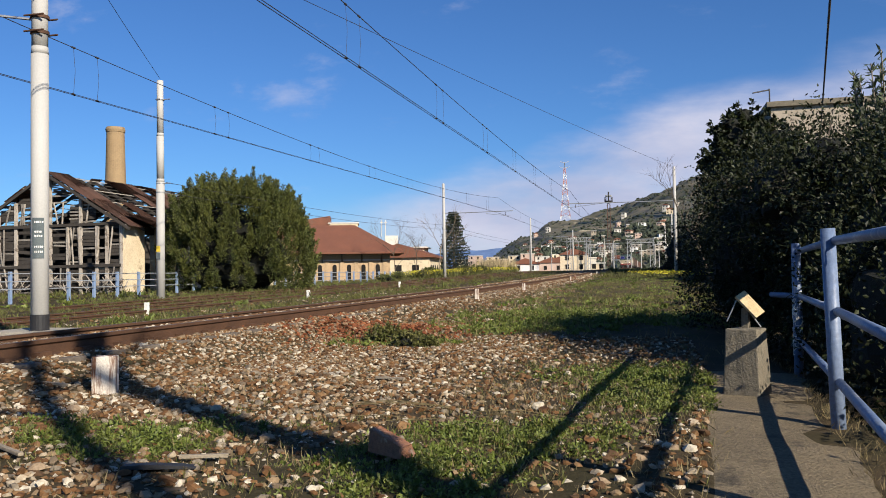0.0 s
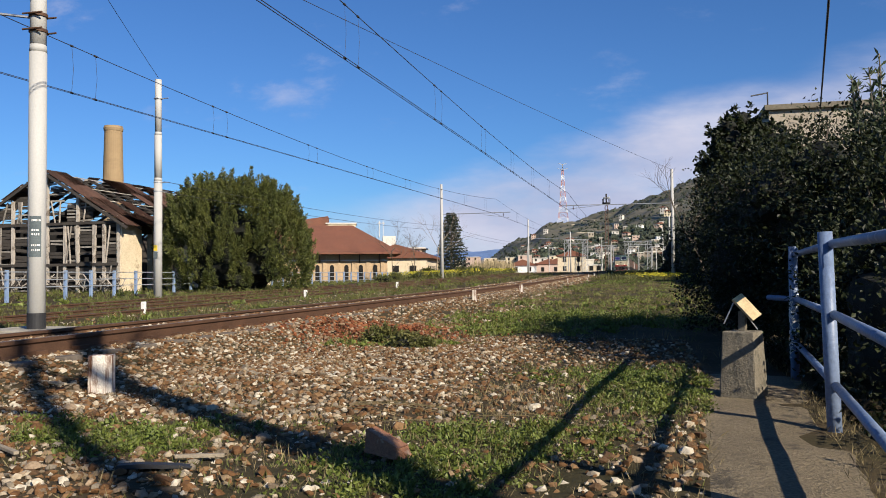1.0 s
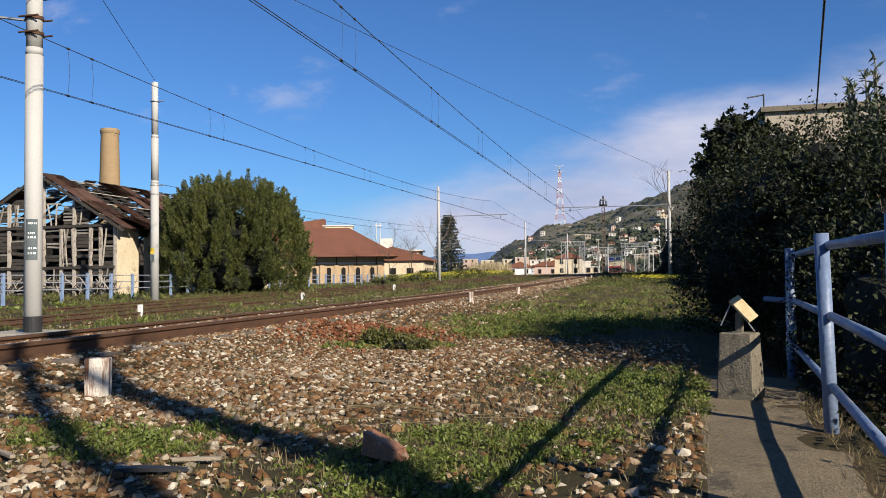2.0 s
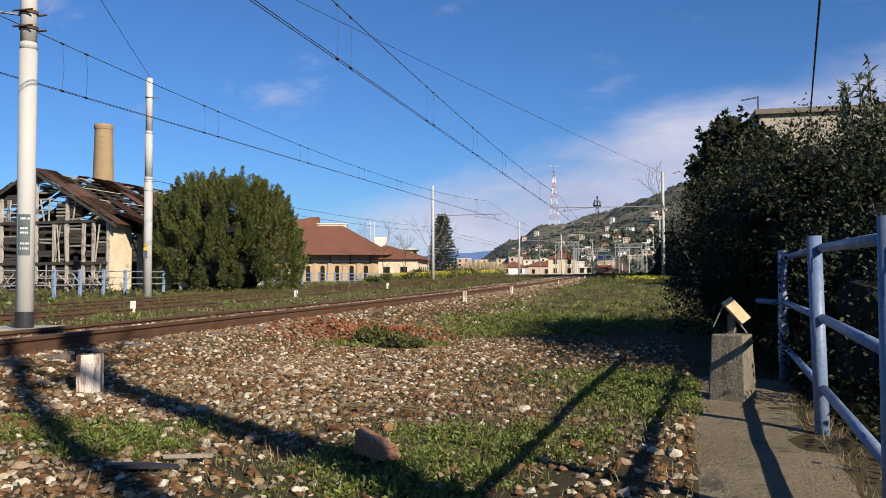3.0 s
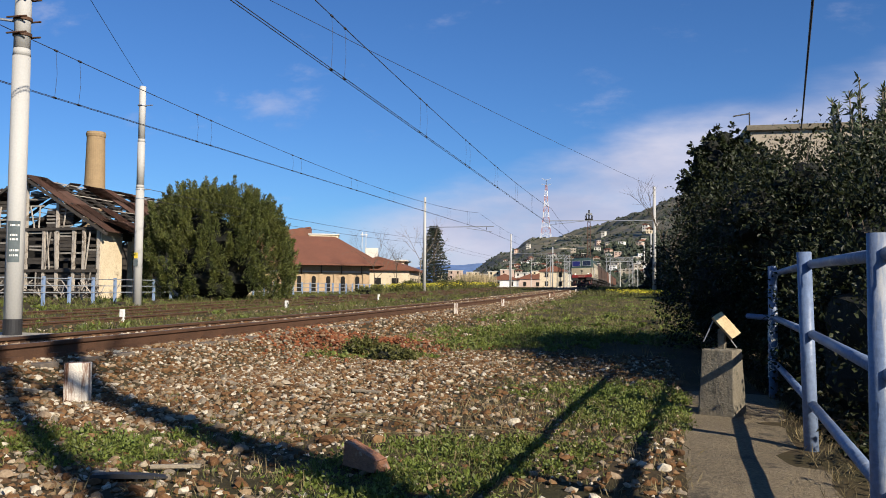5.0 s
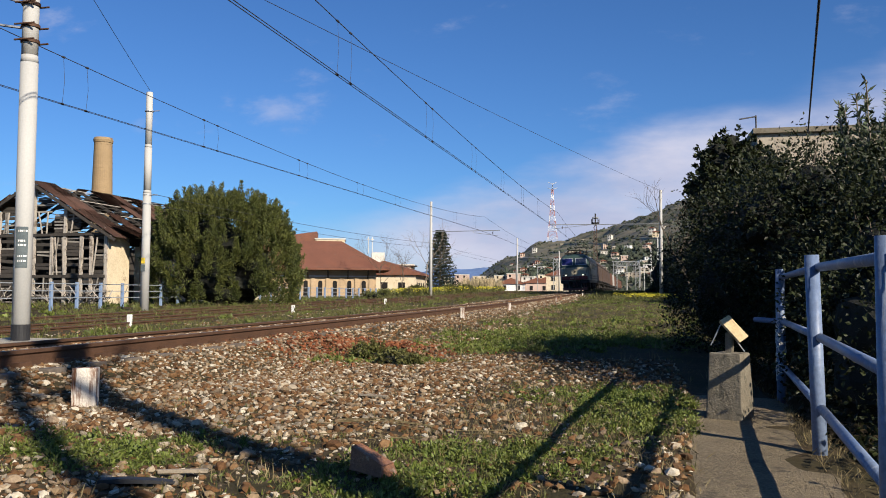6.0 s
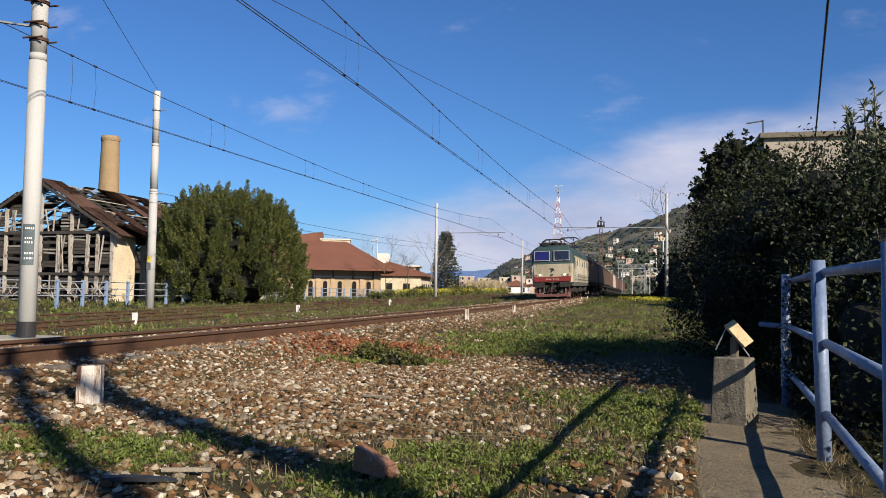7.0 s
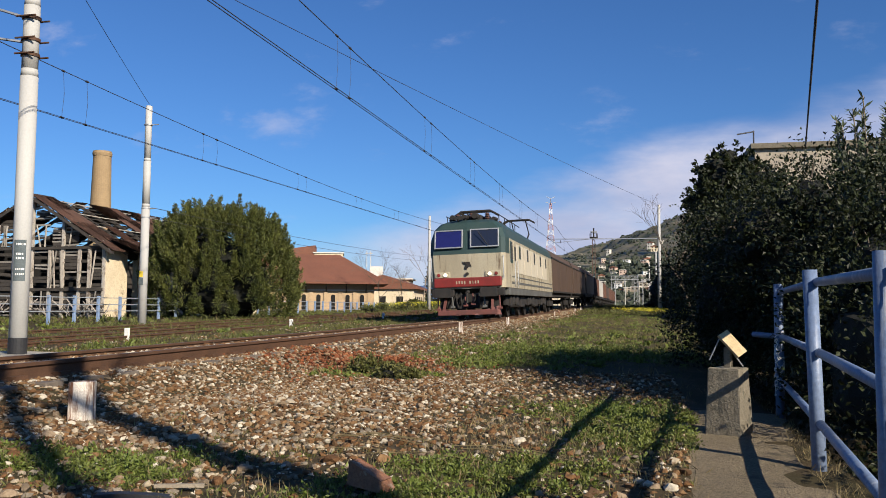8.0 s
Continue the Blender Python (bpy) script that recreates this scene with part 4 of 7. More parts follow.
# ---------------------------------------------------------------- plants
M_GRASS = material("grass_blade", (0.082, 0.092, 0.020), (0.125, 0.108, 0.036), rough=0.6, scale=0.8, fine=8, bump=0, island=0.5, space="World", trans=0.2)
M_WEED = material("weed_leaf", (0.105, 0.140, 0.024), (0.145, 0.155, 0.034), rough=0.55, scale=1.2, fine=10, bump=0, island=0.4, space="World", trans=0.25)
M_DRY = material("dry_grass", (0.203, 0.158, 0.075), (0.135, 0.105, 0.053), rough=0.8, scale=1.0, fine=10, bump=0, island=0.4, space="World", trans=0.15)
# leaf colour is set very low so that it deepens the hedge's shade
M_HEDGE = material("shaded_hedge_leaf", (0.015, 0.021, 0.007), (0.026, 0.029, 0.010), rough=0.5, scale=1.2, fine=9, bump=0, island=0.5, space="World", spec=0.2, trans=0.10)
# near-black colour puts the shade between leaves onto the inner lumps
M_SHADE_CORE = material("hedge_shade", (0.006, 0.007, 0.004), (0.009, 0.010, 0.005), rough=0.95, scale=5, bump=0.6)
M_CYPRESS = material("feathery_leaf", (0.052, 0.064, 0.012), (0.105, 0.108, 0.022), rough=0.6, scale=0.9, fine=6, bump=0, island=0.6, trans=0.06)
M_PINE = material("pine_needles", (0.022, 0.035, 0.02), (0.035, 0.045, 0.026), rough=0.7, scale=0.5, bump=0, island=0.4, space="World")
M_OLEANDER = material("pale_leaf", (0.055, 0.075, 0.035), (0.09, 0.105, 0.055), rough=0.45, bump=0, island=0.4, space="World", trans=0.2)
M_YELLOW = material("yellow_flower", (0.55, 0.47, 0.03), (0.40, 0.40, 0.04), rough=0.6, bump=0, island=0.3, space="World", trans=0.2)
M_BARK = material("bark", (0.11, 0.085, 0.06), (0.07, 0.055, 0.04), scale=4, fine=40, bump=0.8, streak=True)
M_TWIG = material("pale_twig", (0.22, 0.18, 0.13), (0.15, 0.12, 0.09), scale=4, bump=0.2)
M_REED = material("dry_reed", (0.34, 0.27, 0.15), (0.22, 0.18, 0.10), rough=0.8, bump=0, island=0.4, space="World")


def ripple(x, y, k=1.0, seed=0.0):
    return 0.5 + 0.25 * (np.sin(k * (1.3 * x + 0.7 * y) + seed) * np.sin(k * (0.9 * y - 0.5 * x) + 1.7 * seed + 1) + np.sin(k * (2.9 * x - 1.1 * y) + 2.2 + seed) * np.sin(k * (2.3 * y + 1.9 * x) + seed))


GREEN = [(-0.95, 4.75, 0.5, 2.2), (-1.25, 4.2, 0.4, 1.6), (-1.1, 3.6, 0.4, 1.4), (0.08, 6.6, 0.55, 2.6), (0.15, 7.6, 0.7, 1.8), (-0.2, 5.4, 0.5, 0.5),
         (-0.6, 8.2, 0.9, 0.45), (-3.15, 4.4, 0.4, 1.5), (-3.7, 4.6, 0.4, 1.0), (-2.9, 5.0, 0.45, 0.6), (-2.3, 3.9, 0.5, 0.3), (-4.0, 11.3, 0.45, 1.6), (-3.2, 11.3, 0.6, 1.3), (-2.5, 14.0, 1.3, 0.8),
         (-1.6, 17.0, 2.3, 0.75), (-1.2, 24.0, 3.0, 0.7), (-2.6, 5.0, 0.6, 0.35)]


def green_density(x, y):
    d = np.zeros_like(x)
    for cx, cy, r, w in GREEN:
        d += w * np.exp(-((x - cx) ** 2 + (y - cy) ** 2) / (r * r))
    field = smooth01(y, 13, 18) * smooth01(x, -5.0, -3.2)
    between = (smooth01(-x, 8.6, 9.4) * (1 - smooth01(-x, 12.4, 12.9)) + 0.45 * (x < -12.9) * (x > -14.8) + smooth01(-x, 14.8, 15.0) * 0.5 + smooth01(-x, 17.8, 18.6)) * 0.62
    d += np.maximum(field * 0.66, between) * (0.25 + 0.8 * (ripple(x, y, 0.7, 3) > 0.5))
    d += 0.10 * (ripple(x, y, 2.0, 5) > 0.6)
    d *= 0.35 + 1.2 * ripple(x, y, 2.6, 1)
    d *= 0.45 + 0.95 * (ripple(x, y, 7.0, 4) > 0.46)
    d *= 1 - (np.abs(x - TRACK_X) < 1.9)
    on_path = (x > 0.02 + 0.061 * y) & (x < 1.0 + 0.075 * (y - 4)) & (y < 8.6)
    return np.clip(d * np.where(on_path, 0.0, 1.0), 0, 1.5)


def scatter(rng, n, x0, x1, y0, y1, density):
    x, y = rng.uniform(x0, x1, n), rng.uniform(y0, y1, n)
    keep = rng.uniform(0, 1, n) < density(x, y)
    x, y = x[keep], y[keep]
    return x, y


def make_grass(name, mat, label, zones, density, seed, blades, spread, tilt, wide):
    rng = np.random.default_rng(seed)
    V, F, base = [], [], 0
    for n, x0, x1, y0, y1, lo, hi in zones:
        x, y = scatter(rng, n, x0, x1, y0, y1, density)
        x, y = np.repeat(x, blades), np.repeat(y, blades)
        m = len(x)
        grow = np.repeat(rng.uniform(0.5, 1.2, m // blades), blades)
        x, y = x + rng.normal(0, spread * (hi / 0.12) ** 0.5, m), y + rng.normal(0, spread * (hi / 0.12) ** 0.5, m)
        pos = np.stack([x, y, ground_z(x, y) - 0.01], -1)
        d = np.stack([rng.normal(0, tilt, m), rng.normal(0, tilt, m), np.ones(m)], -1)
        ln = rng.uniform(lo, hi, m) * grow
        v, f = leaves_arrays(pos, d, ln, ln * wide * rng.uniform(0.7, 1.3, m), rng)
        V.append(v)
        F.append(f + base)
        base += len(v)
    ob = new(name, fast_mesh(name, np.concatenate(V), np.concatenate(F), mat))
    tagged(ob, label, "grass", kind="stuff")


make_grass("grass", M_GRASS, "short green grass growing in the gravel",
           [(10000, -6, 0.9, 2.6, 10, 0.025, 0.065), (17000, -6, 1.8, 10, 22, 0.03, 0.075), (17000, -19, -8.5, 10, 40, 0.07, 0.17), (21000, -6, 4, 22, 70, 0.05, 0.13), (9500, -34, -8.5, 25, 110, 0.14, 0.34), (9000, -6, 6, 60, 160, 0.2, 0.4)],
           green_density, 11, 7, 0.035, 0.55, 0.06)
make_grass("weeds", M_WEED, "low leafy green weeds", [(30000, -6, 0.9, 2.6, 10, 0.018, 0.042), (7000, -6, 1.5, 10, 20, 0.05, 0.10), (3500, -34, -9, 14, 60, 0.08, 0.2), (2200, -5, 3, 20, 62, 0.08, 0.17)],
           lambda x, y: np.clip(green_density(x, y) - 0.3, 0, 1), 12, 11, 0.05, 1.1, 0.32)
make_grass("dry_grass", M_DRY, "thin dry straw-coloured grass", [(19000, -5, 1.3, 2.6, 11, 0.035, 0.10), (15000, -6, 3, 11, 46, 0.08, 0.2), (9000, -34, -8.5, 12, 90, 0.1, 0.28)],
           lambda x, y: np.clip((0.10 + 0.25 * green_density(x, y) + 0.22 * np.exp(-((x + 0.3) ** 2 + (y - 4.2) ** 2) / 1.6)) * (ripple(x, y, 1.3, 9) + 0.1) + 0.9 * np.exp(-((x + 0.6) ** 2 + (y - 6.3) ** 2) / 0.9) * 0.5
                                + 0.9 * np.exp(-((x - 1.12) ** 2 + (y - 6.1) ** 2) / 0.12) + 0.5 * np.exp(-((x - 0.97 - 0.075 * (y - 4)) / 0.07) ** 2) * (y < 8.5), 0, 1) * (np.abs(x - TRACK_X) > 1.9) * ((x < 0.02 + 0.061 * y) | (x > 0.93 + 0.075 * (y - 4)) | (y > 8.6)), 13, 6, 0.04, 0.65, 0.03)


def make_weed_clumps():
    """Bushy low cushions of small leaves, thickest in the green patches."""
    rng = np.random.default_rng(17)
    V, F, base = [], [], 0
    for n, x0, x1, y0, y1, lo, hi, leaf in ((11000, -5.5, 0.9, 2.6, 10, 0.030, 0.085, 0.030), (2600, -5.5, 1.4, 10, 20, 0.07, 0.16, 0.06)):
        x, y = scatter(rng, n, x0, x1, y0, y1, lambda a, b: np.clip(green_density(a, b) - 0.45, 0, 1) * 0.55)
        k = 42
        r = np.repeat(rng.uniform(lo, hi, len(x)), k)
        c = np.repeat(np.stack([x, y, ground_z(x, y)], -1), k, 0)
        d = rng.normal(size=c.shape)
        d /= np.linalg.norm(d, axis=1, keepdims=True)
        d[:, 2] = np.abs(d[:, 2])
        pos = c + d * (r * rng.uniform(0.25, 1.0, len(r)))[:, None] * np.array([1.0, 1.0, 1.15])
        ln = leaf * rng.uniform(0.5, 1.2, len(r))
        v, f = leaves_arrays(pos, d + rng.normal(0, 0.6, d.shape), ln, ln * 0.24, rng)
        V.append(v)
        F.append(f + base)
        base += len(v)
    ob = new("weed_cushions", fast_mesh("weed_cushions", np.concatenate(V), np.concatenate(F), M_WEED))
    tagged(ob, "bushy cushions of bright green weeds", "weeds", kind="stuff")


make_weed_clumps()


def yellow_density(x, y):
    return np.clip(np.exp(-((x - 0.9) / 1.5) ** 2 - ((y - 70) / 4.0) ** 2) + 0.7 * np.exp(-((x - 3.2) / 0.7) ** 2 - ((y - 60) / 3.0) ** 2)
                   + 0.8 * np.exp(-((x + 22) / 1.6) ** 2) * (y > 70) * (ripple(x, y, 0.4, 2) > 0.4), 0, 1)


make_grass("flowering_weeds", M_GRASS, "tall green flowering weeds beside the line", [(5000, -3, 5.5, 52, 80, 0.2, 0.42), (7000, -26, -18, 70, 125, 0.3, 0.8)], yellow_density, 14, 6, 0.10, 0.4, 0.08)


def make_flowers():
    rng = np.random.default_rng(15)
    P = []
    for n, x0, x1, y0, y1, h in ((5000, -3, 5.5, 52, 80, 0.40), (7000, -26, -18, 70, 125, 0.75)):
        x, y = scatter(rng, n, x0, x1, y0, y1, yellow_density)
        x, y = np.repeat(x, 5), np.repeat(y, 5)
        x, y = x + rng.normal(0, 0.14, len(x)), y + rng.normal(0, 0.14, len(x))
        P.append(np.stack([x, y, ground_z(x, y) + rng.uniform(0.45, 1.0, len(x)) * h], -1))
    P = np.concatenate(P)
    ln = rng.uniform(0.05, 0.10, len(P))
    v, f = leaves_arrays(P, rng.normal(size=P.shape), ln, ln * 0.6, rng)
    tagged(new("yellow_flowers", fast_mesh("yellow_flowers", v, f, M_YELLOW)), "bright yellow flower heads on weeds", "flowers", kind="stuff")


make_flowers()


def leaf_mass(rng, blobs, n, skin, length, width, up=0.2, gap=0.35):
    """Leaf places and directions on the ragged skin of a few lumps; leaves gather in sprays."""
    w = np.array([b[3] * b[4] + b[4] * b[5] for b in blobs])
    pick = rng.choice(len(blobs), n // 14, p=w / w.sum())
    b = np.array(blobs)[pick]
    d = rng.normal(size=(len(b), 3))
    d /= np.linalg.norm(d, axis=1, keepdims=True)
    bump = 1 + 0.16 * np.sin(5 * d[:, 0] + b[:, 0]) * np.sin(6 * d[:, 2] + b[:, 1]) + 0.1 * np.sin(9 * d[:, 1] + 4 * d[:, 2])
    r = bump * (1 - skin * rng.uniform(0, 1, len(b)) ** 1.6 + (rng.uniform(0, 1, len(b)) > 0.88) * rng.uniform(0, 0.15, len(b)))
    c = b[:, :3] + d * b[:, 3:6] * r[:, None]
    spray_d = d + rng.normal(0, 0.5, d.shape) + np.array([0, 0, up])
    spray_d /= np.linalg.norm(spray_d, axis=1, keepdims=True)
    c, spray_d = np.repeat(c, 14, 0), np.repeat(spray_d, 14, 0)
    along = rng.uniform(0, 1, (len(c), 1))
    pos = c + spray_d * along * gap + rng.normal(0, gap * 0.16, c.shape)
    dirs = spray_d + rng.normal(0, 0.75, c.shape)
    ln = rng.uniform(*length, len(c))
    return leaves_arrays(pos, dirs, ln, ln * width, rng)


# added solid lumps that block light inside the foliage
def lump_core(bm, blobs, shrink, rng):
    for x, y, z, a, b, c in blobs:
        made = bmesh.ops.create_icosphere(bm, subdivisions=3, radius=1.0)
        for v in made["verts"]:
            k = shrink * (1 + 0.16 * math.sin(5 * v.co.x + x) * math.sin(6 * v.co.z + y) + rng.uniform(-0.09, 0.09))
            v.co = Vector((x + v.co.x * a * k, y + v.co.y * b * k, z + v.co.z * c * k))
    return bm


def make_hedge(name, blobs, n, label, leaf, seed, mat=M_HEDGE, core=0.70):
    rng = np.random.default_rng(seed)
    base = thing(name, 0, 0, 0, label=label, category="hedge")
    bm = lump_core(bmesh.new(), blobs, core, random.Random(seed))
    part("branch_core", bm, M_SHADE_CORE, base)
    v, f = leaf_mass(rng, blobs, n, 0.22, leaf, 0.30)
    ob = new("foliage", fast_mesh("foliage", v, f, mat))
    ob.parent = base
    rr = random.Random(seed + 7)
    for k in range(46):
        bm = bmesh.new()
        x, y, z, a, b, c = rr.choice([q for q in blobs if q[1] > 8])
        d = Vector((rr.gauss(-0.5, 0.6), rr.gauss(-0.4, 0.7), rr.gauss(0.5, 0.5))).normalized()
        p = Vector((x, y, z)) + Vector((d.x * a, d.y * b, d.z * c)) * 0.8
        q = p + (d + Vector((0, 0, rr.uniform(0, 0.5)))) * rr.uniform(0.2, 0.42) * min(a, 1.3)
        m = p.lerp(q, 0.5) + Vector((rr.gauss(0, 0.05), rr.gauss(0, 0.05), 0.05))
        tube(bm, p, m, 0.012, 0.009, seg=5)
        tube(bm, m, q, 0.009, 0.004, seg=5)
        part("twig", bm, M_BARK, base)
    return base


make_hedge("hedge", [(2.75, 8.6, 1.15, 1.25, 1.6, 1.05), (2.55, 10.6, 1.45, 1.45, 1.7, 1.2), (2.6, 13.2, 1.1, 1.45, 2.0, 1.4), (3.1, 16.2, 0.7, 1.5, 2.2, 1.3),
                     (3.9, 10.0, 1.25, 1.5, 2.0, 1.3), (3.3, 6.2, -0.1, 1.4, 1.9, 1.15), (4.3, 13.0, 1.25, 1.6, 2.2, 1.5), (3.0, 11.2, 2.15, 0.8, 0.9, 0.6), (1.45, 10.2, 1.85, 0.42, 0.7, 0.45), (2.0, 10.4, 2.15, 0.55, 0.75, 0.5), (2.7, 9.2, 1.85, 0.6, 0.7, 0.5), (1.62, 13.5, 1.35, 0.95, 1.5, 1.15), (1.75, 12.0, 1.85, 0.85, 1.2, 0.85), (1.62, 15.0, 0.8, 0.95, 1.6, 1.0), (3.4, 3.6, -0.3, 1.5, 1.8, 1.0), (1.98, 7.5, 0.45, 0.55, 1.2, 0.85), (2.3, 8.6, 0.9, 0.7, 0.9, 0.9), (2.0, 5.2, -0.15, 0.5, 1.3, 0.6)],
           175000, "tall dark evergreen hedge overgrowing the path railing", (0.030, 0.064), 21, core=0.65)
make_hedge("hedge", [(4.5, 21.0, 0.9, 2.0, 3.0, 1.2), (5.4, 27.0, 0.9, 2.1, 3.4, 1.3), (6.2, 34.0, 1.0, 2.3, 4.0, 1.5), (6.8, 42.0, 1.3, 2.6, 4.0, 1.8), (6.2, 55.0, 2.0, 3.2, 7.0, 2.6), (6.5, 68.0, 2.2, 3.6, 7.0, 3.0), (4.3, 77.0, 1.8, 2.2, 4.0, 2.2), (4.6, 85.0, 2.4, 3.0, 5.0, 2.8), (3.5, 91.0, 2.6, 2.7, 4.0, 3.1), (3.0, 93.0, 1.4, 2.7, 3.0, 1.9)],
           42000, "dark evergreen bushes lining the track", (0.10, 0.20), 22)


def make_tall_tree(x, y, height, seed):
    """Dark evergreen trees beyond the hedge; they shade the line."""
    rng = np.random.default_rng(seed)
    rr = random.Random(seed)
    z = float(ground_z(x, y))
    base = thing("tall_tree", x, y, z, label="tall dark evergreen tree beyond the hedge", category="tree", group="tall trees beyond the hedge")
    bm = bmesh.new()
    tube(bm, (0, 0, -0.3), (0.2, 0, height * 0.75), 0.3, 0.12, seg=10)
    for k in range(8):
        a = k * 0.9
        tube(bm, (0.05, 0, height * 0.25 + 0.5 * k), (2.4 * math.cos(a), 2.4 * math.sin(a), height * 0.45 + 0.5 * k), 0.11, 0.03, seg=6)
    part("trunk", bm, M_BARK, base)
    blobs = [(rr.uniform(-1.7, 1.7), rr.uniform(-3.0, 3.0), rr.uniform(0.14, 0.9) * height, rr.uniform(1.2, 1.9), rr.uniform(1.6, 2.4), rr.uniform(1.1, 1.8)) for k in range(26)]
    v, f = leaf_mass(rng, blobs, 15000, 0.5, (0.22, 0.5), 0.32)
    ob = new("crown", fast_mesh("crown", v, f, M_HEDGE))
    ob.parent = base
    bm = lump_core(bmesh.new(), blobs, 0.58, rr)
    part("inner_mass", bm, M_SHADE_CORE, base)


for tx, ty, th, ts in ((8.4, 74.0, 14.5, 1), (8.6, 80.5, 15.5, 2), (8.4, 87.0, 15.0, 3), (8.6, 93.5, 15.5, 4), (8.5, 100.0, 15.0, 5)):
    make_tall_tree(tx, ty, th, ts)


def make_bushy_tree():
    """Broad feathery evergreen that reaches to the ground, of many upright plumes."""
    rng = np.random.default_rng(31)
    base = thing("evergreen_tree", -20.75, 38.7, 0.25, label="broad feathery olive-green evergreen tree reaching to the ground", category="tree")
    bm = bmesh.new()
    tube(bm, (0, 0, -0.2), (0.1, 0, 2.2), 0.22, 0.14, seg=10)
    for k in range(9):
        a = k * 0.7
        tube(bm, (0.05, 0, 0.6 + 0.15 * k), (1.7 * math.cos(a), 1.7 * math.sin(a), 2.6 + 0.2 * (k % 4)), 0.09, 0.03, seg=6)
    part("trunk", bm, M_BARK, base)
    rr = random.Random(3)
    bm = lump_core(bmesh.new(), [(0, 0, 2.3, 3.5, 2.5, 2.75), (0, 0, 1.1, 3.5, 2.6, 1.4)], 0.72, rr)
    part("inner_mass", bm, M_SHADE_CORE, base)
    # plumes stand out of a broad dome, each a narrow upright brush
    n = 620
    a = rng.uniform(0, 2 * np.pi, n)
    top_q = rng.uniform(0, 1, n) ** 0.5
    h = rng.uniform(0.05, 4.9, n)
    side_q = (1 - (h / 5.0) ** 1.82) ** 0.278
    on_side = np.arange(n) > 210
    q = np.where(on_side, side_q, top_q * 0.93)
    z = np.where(on_side, h + 0.45, 5.0 * (1 - q ** 3.6) ** 0.55 + 0.4 - rng.uniform(0, 0.5, n) ** 1.5)
    x, y = 3.75 * q * np.cos(a), 2.75 * q * np.sin(a)
    lean = np.stack([np.cos(a) * q * 0.45, np.sin(a) * q * 0.45, np.ones(n)], -1) + rng.normal(0, 0.10, (n, 3))
    tall, fat = rng.uniform(0.55, 1.35, n), rng.uniform(0.18, 0.38, n)
    m = 240
    u = rng.uniform(0, 1, (n, m))
    off = rng.normal(size=(n, m, 3))
    off /= np.linalg.norm(off, axis=2, keepdims=True)
    rad = fat[:, None] * (1 - u) ** 0.7 * (0.45 + 0.55 * rng.uniform(0, 1, (n, m)))
    at = np.stack([x, y, z - 0.55], -1)[:, None] + lean[:, None] * (tall[:, None] * u)[..., None] + off * rad[..., None]
    dirs = off * 1.0 + lean[:, None] + rng.normal(0, 0.35, (n, m, 3))
    ln = rng.uniform(0.10, 0.20, n * m)
    v, f = leaves_arrays(at.reshape(-1, 3), dirs.reshape(-1, 3), ln, ln * 0.12, rng)
    ob = new("crown", fast_mesh("crown", v, f, M_CYPRESS))
    ob.parent = base


make_bushy_tree()


def make_norfolk_pine():
    rng = np.random.default_rng(41)
    base = thing("araucaria_tree", -32.5, 136.2, 0.2, label="tall dark conical araucaria tree with layered branches", category="tree")
    bm = bmesh.new()
    tube(bm, (0, 0, 0), (0, 0, 11.4), 0.28, 0.05, seg=8)
    P, D = [], []
    for k in range(19):
        z = 1.2 + k * 0.54
        reach = 3.2 * (1 - (z / 12.0)) ** 0.75 + 0.3
        for j in range(9):
            a = j * 0.7 + k * 0.37 + rng.uniform(-0.15, 0.15)
            r = reach * rng.uniform(0.75, 1.1)
            tip = (r * math.cos(a), r * math.sin(a), z + 0.12 * r)
            tube(bm, (0, 0, z), tip, 0.05, 0.02, seg=4)
            u = rng.uniform(0.15, 1.0, 60)
            P.append(np.outer(u, tip) * np.array([1, 1, 0]) + np.stack([0 * u, 0 * u, z + 0.12 * r * u], -1) + rng.normal(0, 0.11, (60, 3)))
            D.append(rng.normal(0, 0.5, (60, 3)) + np.array([math.cos(a), math.sin(a), 0.4]))
    part("trunk", bm, M_BARK, base)
    P, D = np.concatenate(P), np.concatenate(D)
    ln = rng.uniform(0.2, 0.42, len(P))
    v, f = leaves_arrays(P, D, ln, ln * 0.22, rng)
    ob = new("crown", fast_mesh("crown", v, f, M_PINE))
    ob.parent = base


make_norfolk_pine()


def branch(bm, rr, p, d, length, r, depth, spread=0.55, lift=0.12):
    steps = 4
    for k in range(steps):
        q = p + d * (length / steps)
        tube(bm, p, q, r * (1 - 0.5 * k / steps), r * (1 - 0.5 * (k + 1) / steps), seg=6 if r > 0.02 else 4)
        if depth and k >= 1:
            for s in range(2 if k == steps - 1 else 1):
                nd = (d + Vector((rr.gauss(0, spread), rr.gauss(0, spread), rr.gauss(lift, spread * 0.6)))).normalized()
                branch(bm, rr, q, nd, length * rr.uniform(0.5, 0.75), r * 0.5, depth - 1, spread, lift)
        p = q
        d = (d + Vector((rr.gauss(0, 0.09), rr.gauss(0, 0.09), rr.gauss(0.03, 0.06)))).normalized()


def make_bare_tree(name, x, y, z, height, r, seed, label, mat, depth=3, lean=(0, 0)):
    base = thing(name, x, y, z, label=label, category="tree")
    rr = random.Random(seed)
    bm = bmesh.new()
    branch(bm, rr, Vector((0, 0, -0.2)), Vector((lean[0], lean[1], 1)).normalized(), height, r, depth)
    part("trunk", bm, mat, base)
    return base


